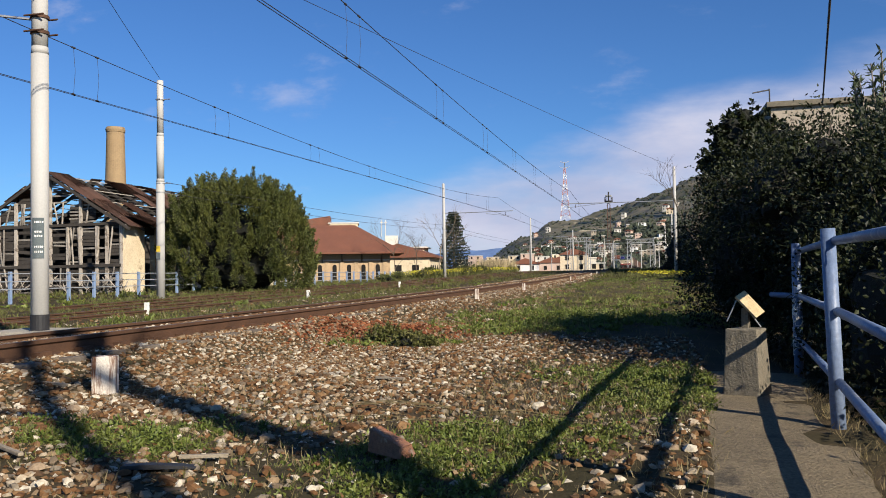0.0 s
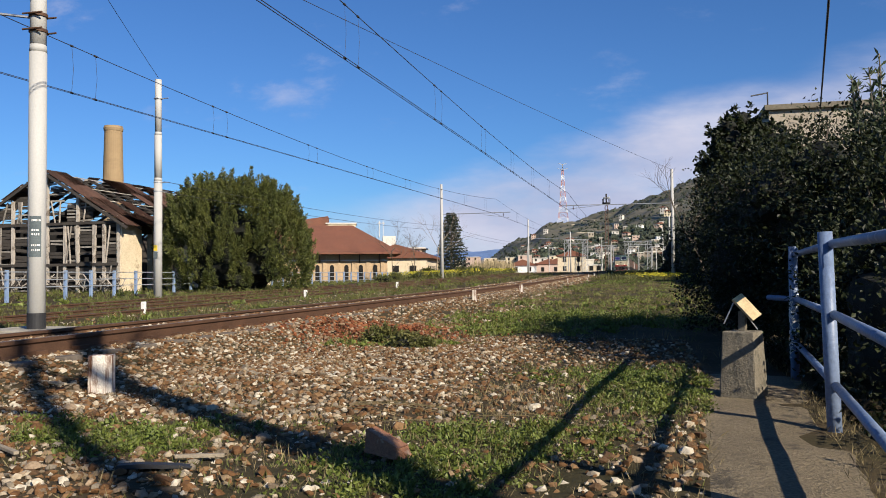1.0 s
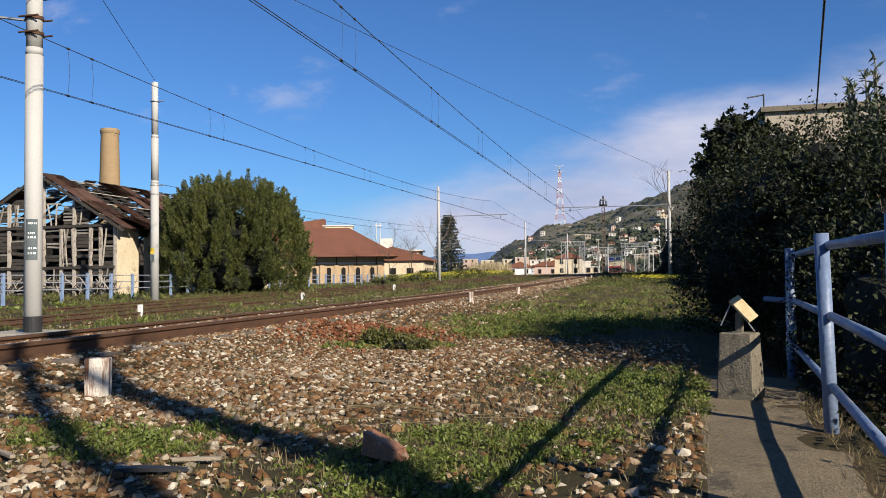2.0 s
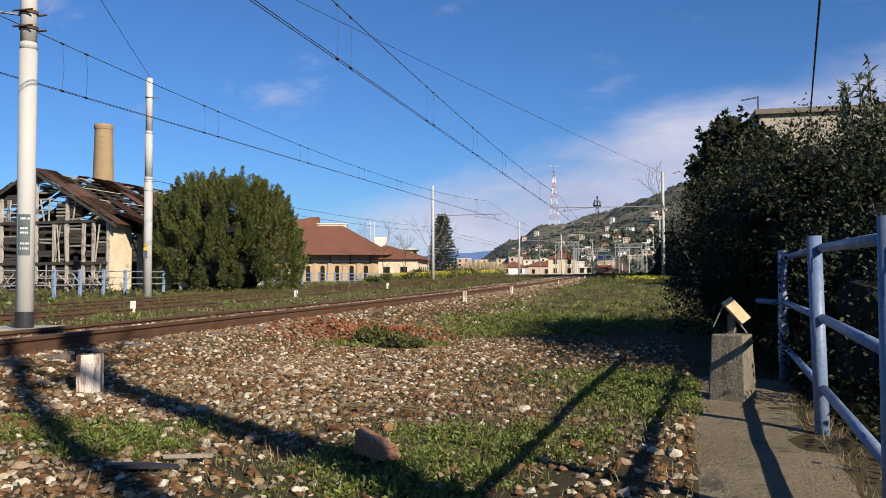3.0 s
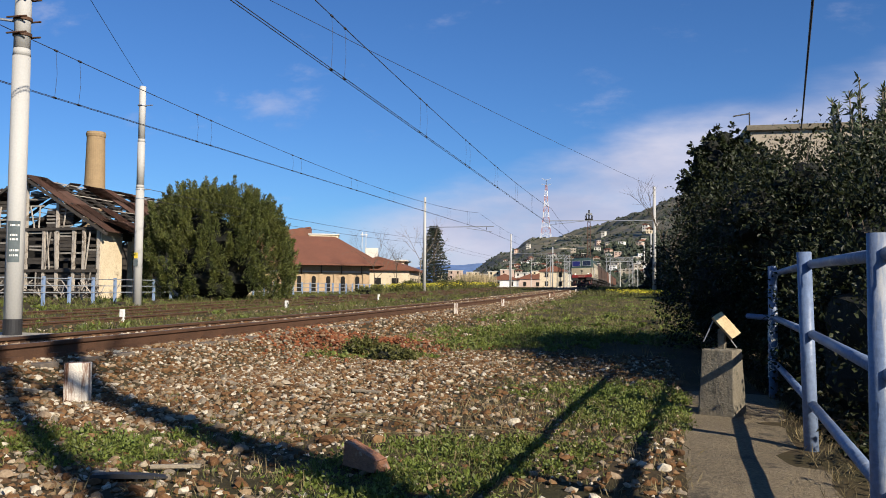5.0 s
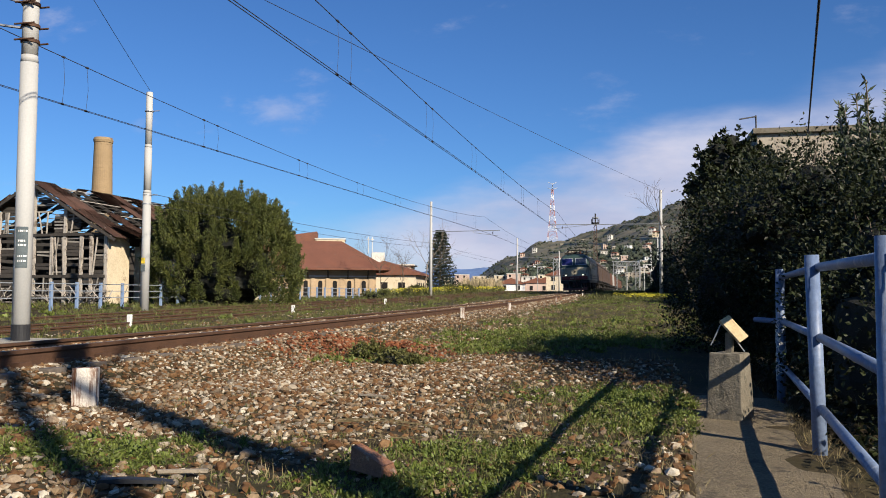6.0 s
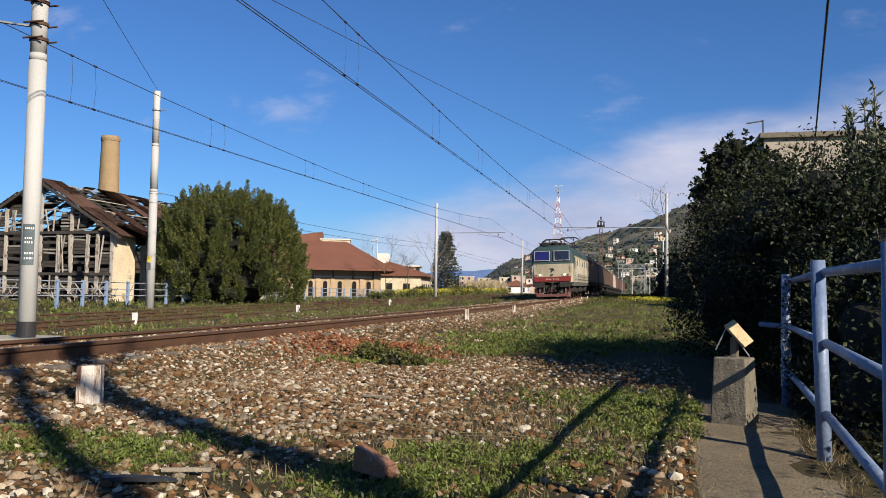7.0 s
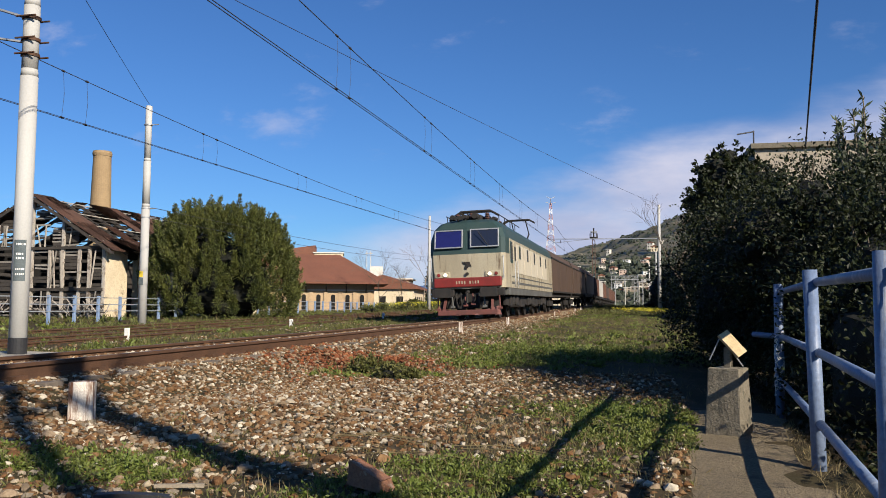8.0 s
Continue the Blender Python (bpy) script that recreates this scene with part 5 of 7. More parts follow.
make_bare_tree("bare_tree", 3.2, 46.0, 0.1, 3.5, 0.08, 7, "leafless grey tree with thin branching twigs", M_BARK, 4, (-0.3, 0))
make_bare_tree("bare_tree", -30.5, 118.0, 0.2, 5.0, 0.10, 8, "leafless brown tree before the station building", M_TWIG, 4)
make_bare_tree("bare_shrub", -29.0, 92.0, 0.2, 3.4, 0.07, 9, "leafless brown shrub before the station building", M_BARK, 4)
make_bare_tree("bare_shrub", -27.8, 97.0, 0.2, 3.0, 0.07, 10, "leafless brown shrub before the station building", M_BARK, 4)

# slender trees behind the path, whose shadows cross the gravel
def make_roadside_tree(x, y, height, r, limbs, seed, lean=0.0, ivy_leaves=2600):
    base = thing("roadside_tree", x, y, -0.6, label="slender ivy-grown roadside tree beside the railing", category="tree")
    rr = random.Random(seed)
    bm = bmesh.new()
    n = 8
    pts = [Vector((0.10 * math.sin(k * 1.3 + seed) * (k > 0) + 0.64 * lean * k / n, 0.10 * math.cos(k * 1.1 + seed) * (k > 0) + 0.77 * lean * k / n, height * k / n)) for k in range(n + 1)]
    for k in range(n):
        tube(bm, pts[k], pts[k + 1], r * (1 - 0.06 * k), r * (1 - 0.06 * (k + 1)), seg=10)
    part("trunk", bm, M_BARK, base)
    rng = np.random.default_rng(seed)
    k = ivy_leaves
    h = rng.uniform(0.5, height, k)
    a = rng.uniform(0, 2 * np.pi, k)
    lump = 0.5 + 0.5 * np.sin(h * 5.1 + seed) * np.sin(h * 2.3 + 1.0)
    rad = r * 0.8 + 0.10 * lump * rng.uniform(0, 1, k) * (1 - 0.8 * h / height)
    px = np.interp(h, [p.z for p in pts], [p.x for p in pts]) + rad * np.cos(a)
    py = np.interp(h, [p.z for p in pts], [p.y for p in pts]) + rad * np.sin(a)
    ln = rng.uniform(0.05, 0.11, k)
    v, f = leaves_arrays(np.stack([px, py, h], -1), rng.normal(size=(k, 3)), ln, ln * 0.4, rng)
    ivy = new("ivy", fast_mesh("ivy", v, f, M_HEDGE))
    ivy.parent = base
    tagged(ivy, "dark ivy climbing the trunk")
    for z, dx, dy, dz, length, lr in limbs:
        bm = bmesh.new()
        branch(bm, rr, pts[0].lerp(pts[-1], z / height), Vector((dx, dy, dz)).normalized(), length, lr, 1, 0.4)
        part("limb", bm, M_BARK, base)


make_roadside_tree(2.62, 0.46, 8.6, 0.19, [(5.4, -0.7, -0.8, 0.9, 1.6, 0.06), (6.9, -0.6, 0.5, 0.8, 1.6, 0.05)], 3, 0.20)
make_roadside_tree(2.95, -0.86, 8.4, 0.12, [(5.6, -0.5, -0.9, 0.9, 2.0, 0.06), (6.3, 0.6, 0.8, 0.7, 1.8, 0.05), (3.6, -0.3, -0.8, 0.6, 1.4, 0.05)], 5, 0.0, 700)


def make_oleander():
    rng = np.random.default_rng(51)
    base = thing("oleander_shrub", 3.08, 11.5, 1.1, label="pale-leaved oleander shrub rising behind the hedge", category="shrub")
    P, D = [], []
    for k in range(26):
        a = k * 2.4
        tip = np.array([0.75 * math.cos(a) * rng.uniform(0.3, 1), 0.75 * math.sin(a) * rng.uniform(0.3, 1), rng.uniform(1.7, 2.6)])
        bm = bmesh.new()
        tube(bm, (0, 0, -2.0), tuple(tip), 0.022, 0.008, seg=5)
        part("stem", bm, M_TWIG, base)
        u = rng.uniform(0.62, 1.0, 120)
        P.append(np.outer(u, tip) - np.outer(1 - u, (0, 0, 2.0)))
        D.append(rng.normal(0, 0.7, (120, 3)) + np.array([0, 0, 0.7]))
    P, D = np.concatenate(P), np.concatenate(D)
    ln = rng.uniform(0.09, 0.16, len(P))
    v, f = leaves_arrays(P, D, ln, ln * 0.12, rng)
    ob = new("foliage", fast_mesh("foliage", v, f, M_OLEANDER))
    ob.parent = base


make_oleander()


def make_scrub():
    """Low bushes on the far verge."""
    rr = random.Random(61)
    for x, y, s in ((-20.5, 62, 0.4), (-21, 68, 0.5), (-20.2, 73, 0.55), (-22, 82, 0.8), (-20.5, 90, 0.7), (-21, 100, 0.8), (-19.6, 60, 0.4), (-23, 112, 0.8), (-22.5, 122, 0.8), (-21.5, 132, 0.7), (-4.4, 97, 0.35),
                    (-3.75, 11.4, 0.19), (-3.15, 10.7, 0.15), (-2.85, 10.4, 0.10)):
        rng = np.random.default_rng(rr.randrange(10 ** 6))
        base = thing("shrub", x, y, float(ground_z(x, y)), label="low scrubby green bush on the verge", category="shrub", group="scrub on the verge")
        blobs = [(rr.uniform(-0.8, 0.8) * s, rr.uniform(-1.2, 1.2) * s, 0.45 * s, 0.8 * s, 0.9 * s, 0.55 * s) for k in range(4)]
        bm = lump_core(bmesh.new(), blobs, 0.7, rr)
        part("inner_mass", bm, M_SHADE_CORE, base)
        v, f = leaf_mass(rng, blobs, 3500 if s > 0.55 else 1800, 0.4, (0.09 * s + 0.015, 0.19 * s + 0.03), 0.3, gap=min(0.35, 0.5 * s))
        ob = new("foliage", fast_mesh("foliage", v, f, M_GRASS))
        ob.parent = base


make_scrub()


def make_reeds():
    rng = np.random.default_rng(71)
    n = 2600
    x, y = rng.uniform(-35.5, -29.3, n), rng.uniform(165, 185, n)
    pos = np.stack([x, y, 0 * x], -1)
    d = np.stack([rng.normal(0, 0.10, n), rng.normal(0, 0.10, n), np.ones(n)], -1)
    ln = rng.uniform(2.2, 4.6, n)
    v, f = leaves_arrays(pos, d, ln, ln * 0.015, rng)
    tagged(new("reeds", fast_mesh("reeds", v, f, M_REED)), "tall dry straw-coloured reeds", "reeds", kind="stuff")


make_reeds()


# ---------------------------------------------------------------- ballast
def stone_density(x, y):
    bed = smooth01(-x, 1.0 + 0 * y, 2.6 + 0 * y) * (1 - 0.75 * smooth01(y, 13, 17) * smooth01(x, -5.2, -4.4))
    d = 0.30 + 0.76 * bed * (1 - smooth01(-x, 8.3, 9.2) * 0.8)
    d += 0.45 * np.exp(-((x + 0.15) ** 2 + (y - 4.3) ** 2) / 0.8)
    d *= 1 - 0.88 * np.clip(green_density(x, y), 0, 1)
    d *= 1 - 0.45 * smooth01(-y, -5.6, -4.4) * smooth01(x, -4.6, -2.0)
    d *= np.where((x > -0.01 + 0.061 * y) & (y < 9), 0.0, 1.0)
    return np.clip(d, 0, 1)


def broken_stone(rng):
    """A lump with a few split faces."""
    bm = bmesh.new()
    bmesh.ops.create_icosphere(bm, subdivisions=2, radius=1.15)
    for k in range(7):
        n = Vector(rng.normal(size=3)).normalized()
        d = float(rng.uniform(0.5, 0.95))
        for v in bm.verts:
            over = v.co.dot(n) - d
            if over > 0:
                v.co -= n * over
    for v in bm.verts:
        v.co += Vector(rng.normal(0, 0.035, 3))
        v.co.z *= 0.68
    me = bpy.data.meshes.new("stone")
    bm.to_mesh(me)
    bm.free()
    me.materials.append(M_BALLAST)
    return me


def make_stones():
    rng = np.random.default_rng(81)
    V, F, base = [], [], 0
    for n, x0, x1, y0, y1, lo, hi in ((74000, -9.2, 0.5, 2.6, 12.5, 0.008, 0.034), (260, -9.0, 0.5, 2.6, 12.5, 0.035, 0.055), (28000, -9.0, -3.0, 12.5, 40, 0.016, 0.050), (7000, -12.5, -8.8, 8, 40, 0.02, 0.05), (14000, -9.0, -4.0, 40, 110, 0.04, 0.08)):
        x, y = scatter(rng, n, x0, x1, y0, y1, stone_density)
        s = lo + (hi - lo) * rng.uniform(0, 1, len(x)) ** 1.7
        keep = np.ones(len(x), bool)
        for r in (-0.7525, 0.7525):
            keep &= np.abs(x - TRACK_X - r) > 0.10
        x, y, s = x[keep], y[keep], s[keep]
        pos = np.stack([x, y, ground_z(x, y) + s * rng.uniform(0.0, 0.5, len(x))], -1)
        small = (s < 0.021) | (y > 22)
        for pick, shape in ((small, "octa"), (~small, "ico")):
            if not pick.any():
                continue
            v, f = stones_arrays(pos[pick], s[pick] * (1.15 if shape == "octa" else 1.0), rng, shape=shape)
            V.append(v)
            F.append(f + base)
            base += len(v)
    ob = new("gravel", fast_mesh("gravel", np.concatenate(V), np.concatenate(F), M_BALLAST))
    tagged(ob, "brown, tan and white broken ballast stones", "gravel", kind="stuff")
    x, y = rng.normal(-4.3, 0.75, 2000), rng.normal(12.9, 1.1, 2000)
    s = rng.uniform(0.012, 0.042, 2000)
    h = 0.14 * np.exp(-((x + 4.3) / 0.9) ** 2 - ((y - 12.9) / 1.1) ** 2)
    v, f = stones_arrays(np.stack([x, y, ground_z(x, y) + 0.015 + h * rng.uniform(0.3, 1, 2000)], -1), s, rng)
    tagged(new("red_rubble", fast_mesh("red_rubble", v, f, M_REDSTONE)), "low heap of rust-red rubble beside the track", "rubble", kind="stuff")
    # the nearest larger stones, each on its own
    bed = thing("stone_bed", 0, 0, 0, label="scattered larger ballast stones near the path", category="gravel", kind="structure")
    kinds = []
    for k in range(14):
        kinds.append(broken_stone(rng))
    x, y = scatter(rng, 1500, -5.5, 0.4, 3.0, 8.5, stone_density)
    for px, py in list(zip(x, y))[:300]:
        s = float(0.018 + 0.032 * rng.uniform(0, 1) ** 2)
        ob = new("stone", kinds[int(rng.integers(14))])
        ob.parent = bed
        ob.matrix_basis = pose(float(px), float(py), float(ground_z(px, py)) + 0.35 * s, 0, 0, float(rng.uniform(0, 360))) @ Matrix.Scale(s, 4)


make_stones()


def make_litter():
    for x, y, l, rz, lab in ((-3.55, 3.95, 0.38, -30, "weathered grey plank splinter on the gravel"), (-2.35, 4.0, 0.26, 18, "weathered grey plank splinter on the gravel"), (-4.95, 6.0, 0.5, -20, "weathered grey plank splinter on the gravel"), (-2.4, 7.4, 0.3, -10, "small pale plank offcut on the gravel"), (-2.3, 24.0, 1.5, -12, "pale plank lying in the grass"), (-1.2, 20.0, 0.7, 5, "pale plank lying in the grass")):
        base = thing("plank", x, y, float(ground_z(x, y)) + 0.025, rz=rz, label=lab, category="plank")
        bm = bmesh.new()
        box(bm, 0, 0, 0, l, 0.03 + 0.06 * (y > 15), 0.02, bevel=0.004)
        part("board", bm, M_WOODGREY, base)
    base = thing("rubber_strip", -2.45, 3.72, 0.0, rz=15, label="torn black rubber strip on the gravel", category="litter")
    bm = bmesh.new()
    prism(bm, [(-0.20, 0.0), (-0.17, 0.018), (-0.05, 0.024), (0.12, 0.016), (0.20, 0.006), (0.20, 0.0)], -0.03, 0.03)
    part("strip", bm, M_BLACK, base)
    for x, y in ((-6.0 + 0.9, 24.3), (-5.0, 33.0), (-4.9, 52), (-5.0, 56), (-4.9, 70), (-4.8, 76), (-13.0, 19.3), (-12.6, 29.0), (-12.7, 41)):
        base = thing("track_marker", x, y, float(ground_z(x, y)), label="short weathered marker post beside the rail", category="marker post", group="marker posts")
        bm = bmesh.new()
        box(bm, 0, 0, -0.1, 0.12, 0.08, 0.42, bevel=0.01)
        part("post", bm, M_RUSTWHITE if x > -10 else M_WHITE, base)
    rng = np.random.default_rng(91)
    for k in range(9):
        x, y = float(rng.uniform(-2.6, -1.0)), float(rng.uniform(4.9, 5.9))
        a = float(rng.uniform(-0.5, 0.1))
        z = float(ground_z(x, y)) + 0.05
        wire("dry_stalk", [(x, y, z), (x + 0.35, y + 0.35 * a, z + 0.025), (x + 0.75, y + 0.75 * a, z - 0.01)], 0.0025, M_DRY, "long dry stalk lying on the gravel", "stalk", group="dry stalks")


M_WOODGREY = material("weathered_wood", (0.30, 0.25, 0.18), (0.20, 0.165, 0.12), scale=5, fine=70, bump=0.5)
make_litter()

# ---------------------------------------------------------------- ruined shed
M_RUSTROOF = material("rusted_sheet", (0.098, 0.047, 0.030), (0.060, 0.034, 0.025), rough=0.75, scale=1.2, fine=20, bump=0.3, amount=0.9, spots=(0.204, 0.128, 0.085), spot_scale=1.4, spot_at=0.64)
M_OLDWOOD = material("black_old_wood", (0.050, 0.042, 0.034), (0.026, 0.022, 0.019), scale=3, fine=30, bump=0.6)
M_LATH = material("bleached_lath", (0.26, 0.235, 0.20), (0.13, 0.115, 0.10), scale=3, fine=30, bump=0.5)
M_PALEWOOD = material("pale_plastered_post", (0.42, 0.375, 0.315), (0.26, 0.225, 0.185), scale=2.5, fine=30, bump=0.4, spots=(0.152, 0.123, 0.095), spot_scale=3, spot_at=0.58)
M_CREAMWALL = material("cream_plaster", (0.62, 0.52, 0.36), (0.52, 0.42, 0.28), scale=0.8, fine=18, bump=0.3, spots=(0.255, 0.196, 0.128), spot_scale=0.9, spot_at=0.64)
# near-black colour stands for the unlit insides of shed, doorways and windows
M_INTERIOR_SHADE = material("painted_interior_shade", (0.012, 0.011, 0.010), rough=0.95, bump=0)
M_CHIMNEY = material("yellow_brickwork", (0.295, 0.205, 0.107), (0.230, 0.156, 0.082), scale=1.5, fine=14, bump=0.4, spots=(0.180, 0.115, 0.066), spot_scale=1.2, spot_at=0.66)


def make_ruin():
    x0, x1, y0, y1 = -34.0, -25.65, 36.0, 53.0      # gable wall on y0, ridge along y
    xa, ze, zr = (x0 + x1) / 2, 3.85, 6.35
    g = 0.28
    base = thing("ruined_shed", 0, 0, 0, label="derelict timber-framed shed with rusted roof full of holes", category="shed")
    rr = random.Random(77)
    # posts and beams of the gable front
    posts = [x0, x0 + 1.0, x0 + 2.1, x0 + 3.1, xa, xa + 1.05, xa + 1.8, xa + 2.75, xa + 3.35, x1]
    for k, x in enumerate(posts):
        top = ze + (zr - ze) * (1 - abs(x - xa) / (xa - x0)) - 0.15
        if k in (3, 5, 7, 8):
            top = ze - 0.1
        bm = bmesh.new()
        bar(bm, (x, y0, g - 0.1), (x + rr.uniform(-0.04, 0.04), y0, top), 0.13, 0.15)
        part("post", bm, M_PALEWOOD, base)
    for z in (1.62, 3.72, 0.55):
        bm = bmesh.new()
        bar(bm, (x0, y0 - 0.05, z + rr.uniform(-0.05, 0.05)), (x1, y0 - 0.05, z + rr.uniform(-0.05, 0.05)), 0.12, 0.14)
        part("beam", bm, M_OLDWOOD, base)
    # slatted boards between the posts, some missing
    bm0 = bmesh.new()
    box(bm0, 0, 0, 0, 1, 0.03, 0.15)
    board = None
    bleached = bmesh.new()
    box(bleached, 0, 0, 0, 1, 0.03, 0.085)
    bleached = part("board", bleached, M_LATH, base, at=pose(xa, y0 + 0.02, zr - 0.6))
    for a, b in zip(posts, posts[1:]):
        sparse = 0.42 if rr.random() < 0.4 else 0.16
        z = g
        while z < zr - 0.25:
            lim = ze + (zr - ze) * (1 - min(abs(a - xa), abs(b - xa)) / (xa - x0)) - 0.3
            upper = z > ze
            miss = 0.42 if upper and -31.5 < a < -28.5 else (0.2 if upper else sparse)
            if z < lim and rr.random() > miss and not (1.75 < z < 2.4 and rr.random() < 0.25 and a > xa):
                if board is None:
                    ob = part("board", bm0, M_OLDWOOD, base)
                    board = ob.data
                else:
                    ob = new("board", bleached.data if rr.random() < (0.36 if upper else 0.20) else board)
                    ob.parent = base
                w = (b - a) - 0.12
                ob.matrix_basis = pose((a + b) / 2, y0 + 0.03 + rr.uniform(-0.02, 0.03), z, rr.uniform(-8, 8), rr.uniform(-4.5, 4.5) if rr.random() < 0.4 else rr.uniform(-1, 1), 0) @ Matrix.Diagonal((w * rr.uniform(0.8, 1.05), 1, 1, 1))
            z += 0.17
    # tangled broken laths at the foot
    for k in range(22):
        x = rr.uniform(x0 + 0.2, x1 - 0.2)
        low, high = rr.choice(((0.3, 1.6), (1.7, 3.6), (1.7, 3.6), (3.8, 4.9)))
        bm = bmesh.new()
        bar(bm, (x, y0 - 0.08, low), (x + rr.uniform(-0.35, 0.35), y0 - 0.08, high), 0.06, 0.05)
        part("stud", bm, M_PALEWOOD if k % 2 else M_LATH, base)
    for k in range(76):
        a = Vector((rr.uniform(x0, x1 + 1.2), y0 - rr.uniform(0.1, 1.4), g + rr.uniform(0, 0.25)))
        d = Vector((rr.uniform(-0.9, 0.9), rr.uniform(-0.3, 0.3), rr.uniform(0.1, 1.0)))
        bm = bmesh.new()
        bar(bm, a, a + d, 0.05, 0.035)
        part("fallen_lath", bm, (M_PALEWOOD, M_LATH, M_OLDWOOD, M_OLDWOOD)[k % 4], base)
    # side wall, cream, with dark openings
    for ya, yb in ((y0, y0 + 1.7), (y0 + 2.6, y0 + 3.0), (y0 + 4.4, y0 + 7.2), (y0 + 8.6, y1)):
        bm = bmesh.new()
        box(bm, x1, (ya + yb) / 2, g - 0.2, 0.3, yb - ya, ze - g + 0.1)
        part("side_wall", bm, M_CREAMWALL, base, "sunlit cream plastered wall")
    bm = bmesh.new()
    box(bm, x1, (y0 + y1) / 2, ze - 0.6, 0.26, y1 - y0 - 0.2, 0.5)
    part("lintel", bm, M_OLDWOOD, base)
    bm = bmesh.new()
    box(bm, x0, (y0 + y1) / 2, g - 0.2, 0.3, y1 - y0, ze - g + 0.1)
    box(bm, xa, y1, g - 0.2, x1 - x0, 0.3, ze - g + 0.1)
    part("back_wall", bm, M_OLDWOOD, base)
    # added sheet behind the boards, coloured as the shade inside the shed
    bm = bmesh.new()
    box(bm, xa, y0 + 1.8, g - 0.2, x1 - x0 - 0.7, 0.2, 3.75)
    part("inner_wall", bm, M_INTERIOR_SHADE, base, "near-black sheet for the shade inside the shed")
    # rafters and battens
    for k in range(15):
        y = y0 - 0.35 + k * (y1 - y0 + 0.3) / 14
        for s in (-1, 1):
            bm = bmesh.new()
            e = xa + s * (xa - x0 + 0.7)
            bar(bm, (xa, y, zr), (e, y, ze - 0.42), 0.10, 0.14)
            part("rafter", bm, M_OLDWOOD, base)
    for s in (-1, 1):
        for k in range(13):
            u = (k + 0.5) / 13
            bm = bmesh.new()
            x, z = xa + s * u * (xa - x0 + 0.7), zr + 0.10 - u * (zr - ze + 0.42)
            bar(bm, (x, y0 - 0.4, z), (x, y1, z), 0.05, 0.04)
            part("batten", bm, M_PALEWOOD if k % 3 == 0 else M_OLDWOOD, base)
    # corrugated sheets, some gone
    bm = bmesh.new()
    n = 13
    top, bot = [], []
    for k in range(n):
        x = -0.5 + k / (n - 1)
        z = 0.02 * math.cos(k * math.pi)
        top.append(bm.verts.new((x, 0.5, z)))
        bot.append(bm.verts.new((x, -0.5, z)))
    for k in range(n - 1):
        bm.faces.new((bot[k], bot[k + 1], top[k + 1], top[k]))
    bmesh.ops.solidify(bm, geom=bm.faces[:], thickness=0.012)
    sheet = None
    slope_len = math.hypot(xa - x0 + 0.7, zr - ze + 0.42)
    ang = math.degrees(math.atan2(zr - ze + 0.42, xa - x0 + 0.7))
    rows_n, cols = 4, 19
    for s in (1, -1):
        for r in range(rows_n):
            for c in range(cols):
                u = (r + 0.5) / rows_n
                y = y0 - 0.4 + (c + 0.5) * (y1 - y0 + 0.4) / cols
                hole = 0.27
                if s > 0 and 2 <= c <= 7 and r in (1, 2):
                    hole = 0.52
                if s > 0 and c > 9:
                    hole = 0.42
                if s < 0:
                    hole = 0.45
                if c < 2 and s > 0:
                    hole = 0.10
                if rr.random() < hole:
                    continue
                if sheet is None:
                    ob = part("roof_sheet", bm, M_RUSTROOF, base)
                    sheet = ob.data
                else:
                    ob = new("roof_sheet", sheet)
                    ob.parent = base
                x, z = xa + s * u * (xa - x0 + 0.7), zr + 0.16 - u * (zr - ze + 0.42)
                wy = (y1 - y0 + 0.4) / cols
                ob.matrix_basis = pose(x, y, z, 0, s * ang, 0) @ pose(0, 0, 0, 0, rr.uniform(-2, 2), 90 + rr.uniform(-3, 3)) @ Matrix.Diagonal((wy * 1.04, slope_len / rows_n * 1.06, 1, 1))
    # low lean-to roof on the lit side
    for c in range(5):
        ob = new("roof_sheet", sheet)
        ob.parent = base
        ob.matrix_basis = pose(x1 + 0.85, y0 + 1.0 + c * 1.15, ze + 0.02, 0, 22, 0) @ pose(0, 0, 0, 0, 0, 90) @ Matrix.Diagonal((1.2, 2.1, 1, 1))
    for c in range(4):
        bm = bmesh.new()
        bar(bm, (x1 + 1.5, y0 + 0.8 + c * 1.6, g), (x1 + 1.5, y0 + 0.8 + c * 1.6, ze - 0.35), 0.12, 0.12)
        part("post", bm, M_OLDWOOD, base)


make_ruin()


def make_chimney():
    base = thing("brick_chimney", -43.9, 60.8, 0.2, label="tall round yellow-brick factory chimney", category="chimney")
    bm = bmesh.new()
    tube(bm, (0, 0, 0), (0, 0, 13.3), 1.05, 0.72, seg=28)
    part("shaft", bm, M_CHIMNEY, base)
    bm = bmesh.new()
    tube(bm, (0, 0, 13.2), (0, 0, 13.42), 0.76, 0.80, seg=28)
    tube(bm, (0, 0, 13.42), (0, 0, 13.62), 0.80, 0.74, seg=28)
    part("rim", bm, M_CHIMNEY, base)
    for k in range(26):
        r = 1.05 - 0.33 * (k + 1) / 27 + 0.004
        bm = bmesh.new()
        tube(bm, (0, 0, 0.5 * k + 0.5), (0, 0, 0.5 * k + 0.54), r, seg=28)
        part("brick_course", bm, M_CHIMNEY, base)


make_chimney()


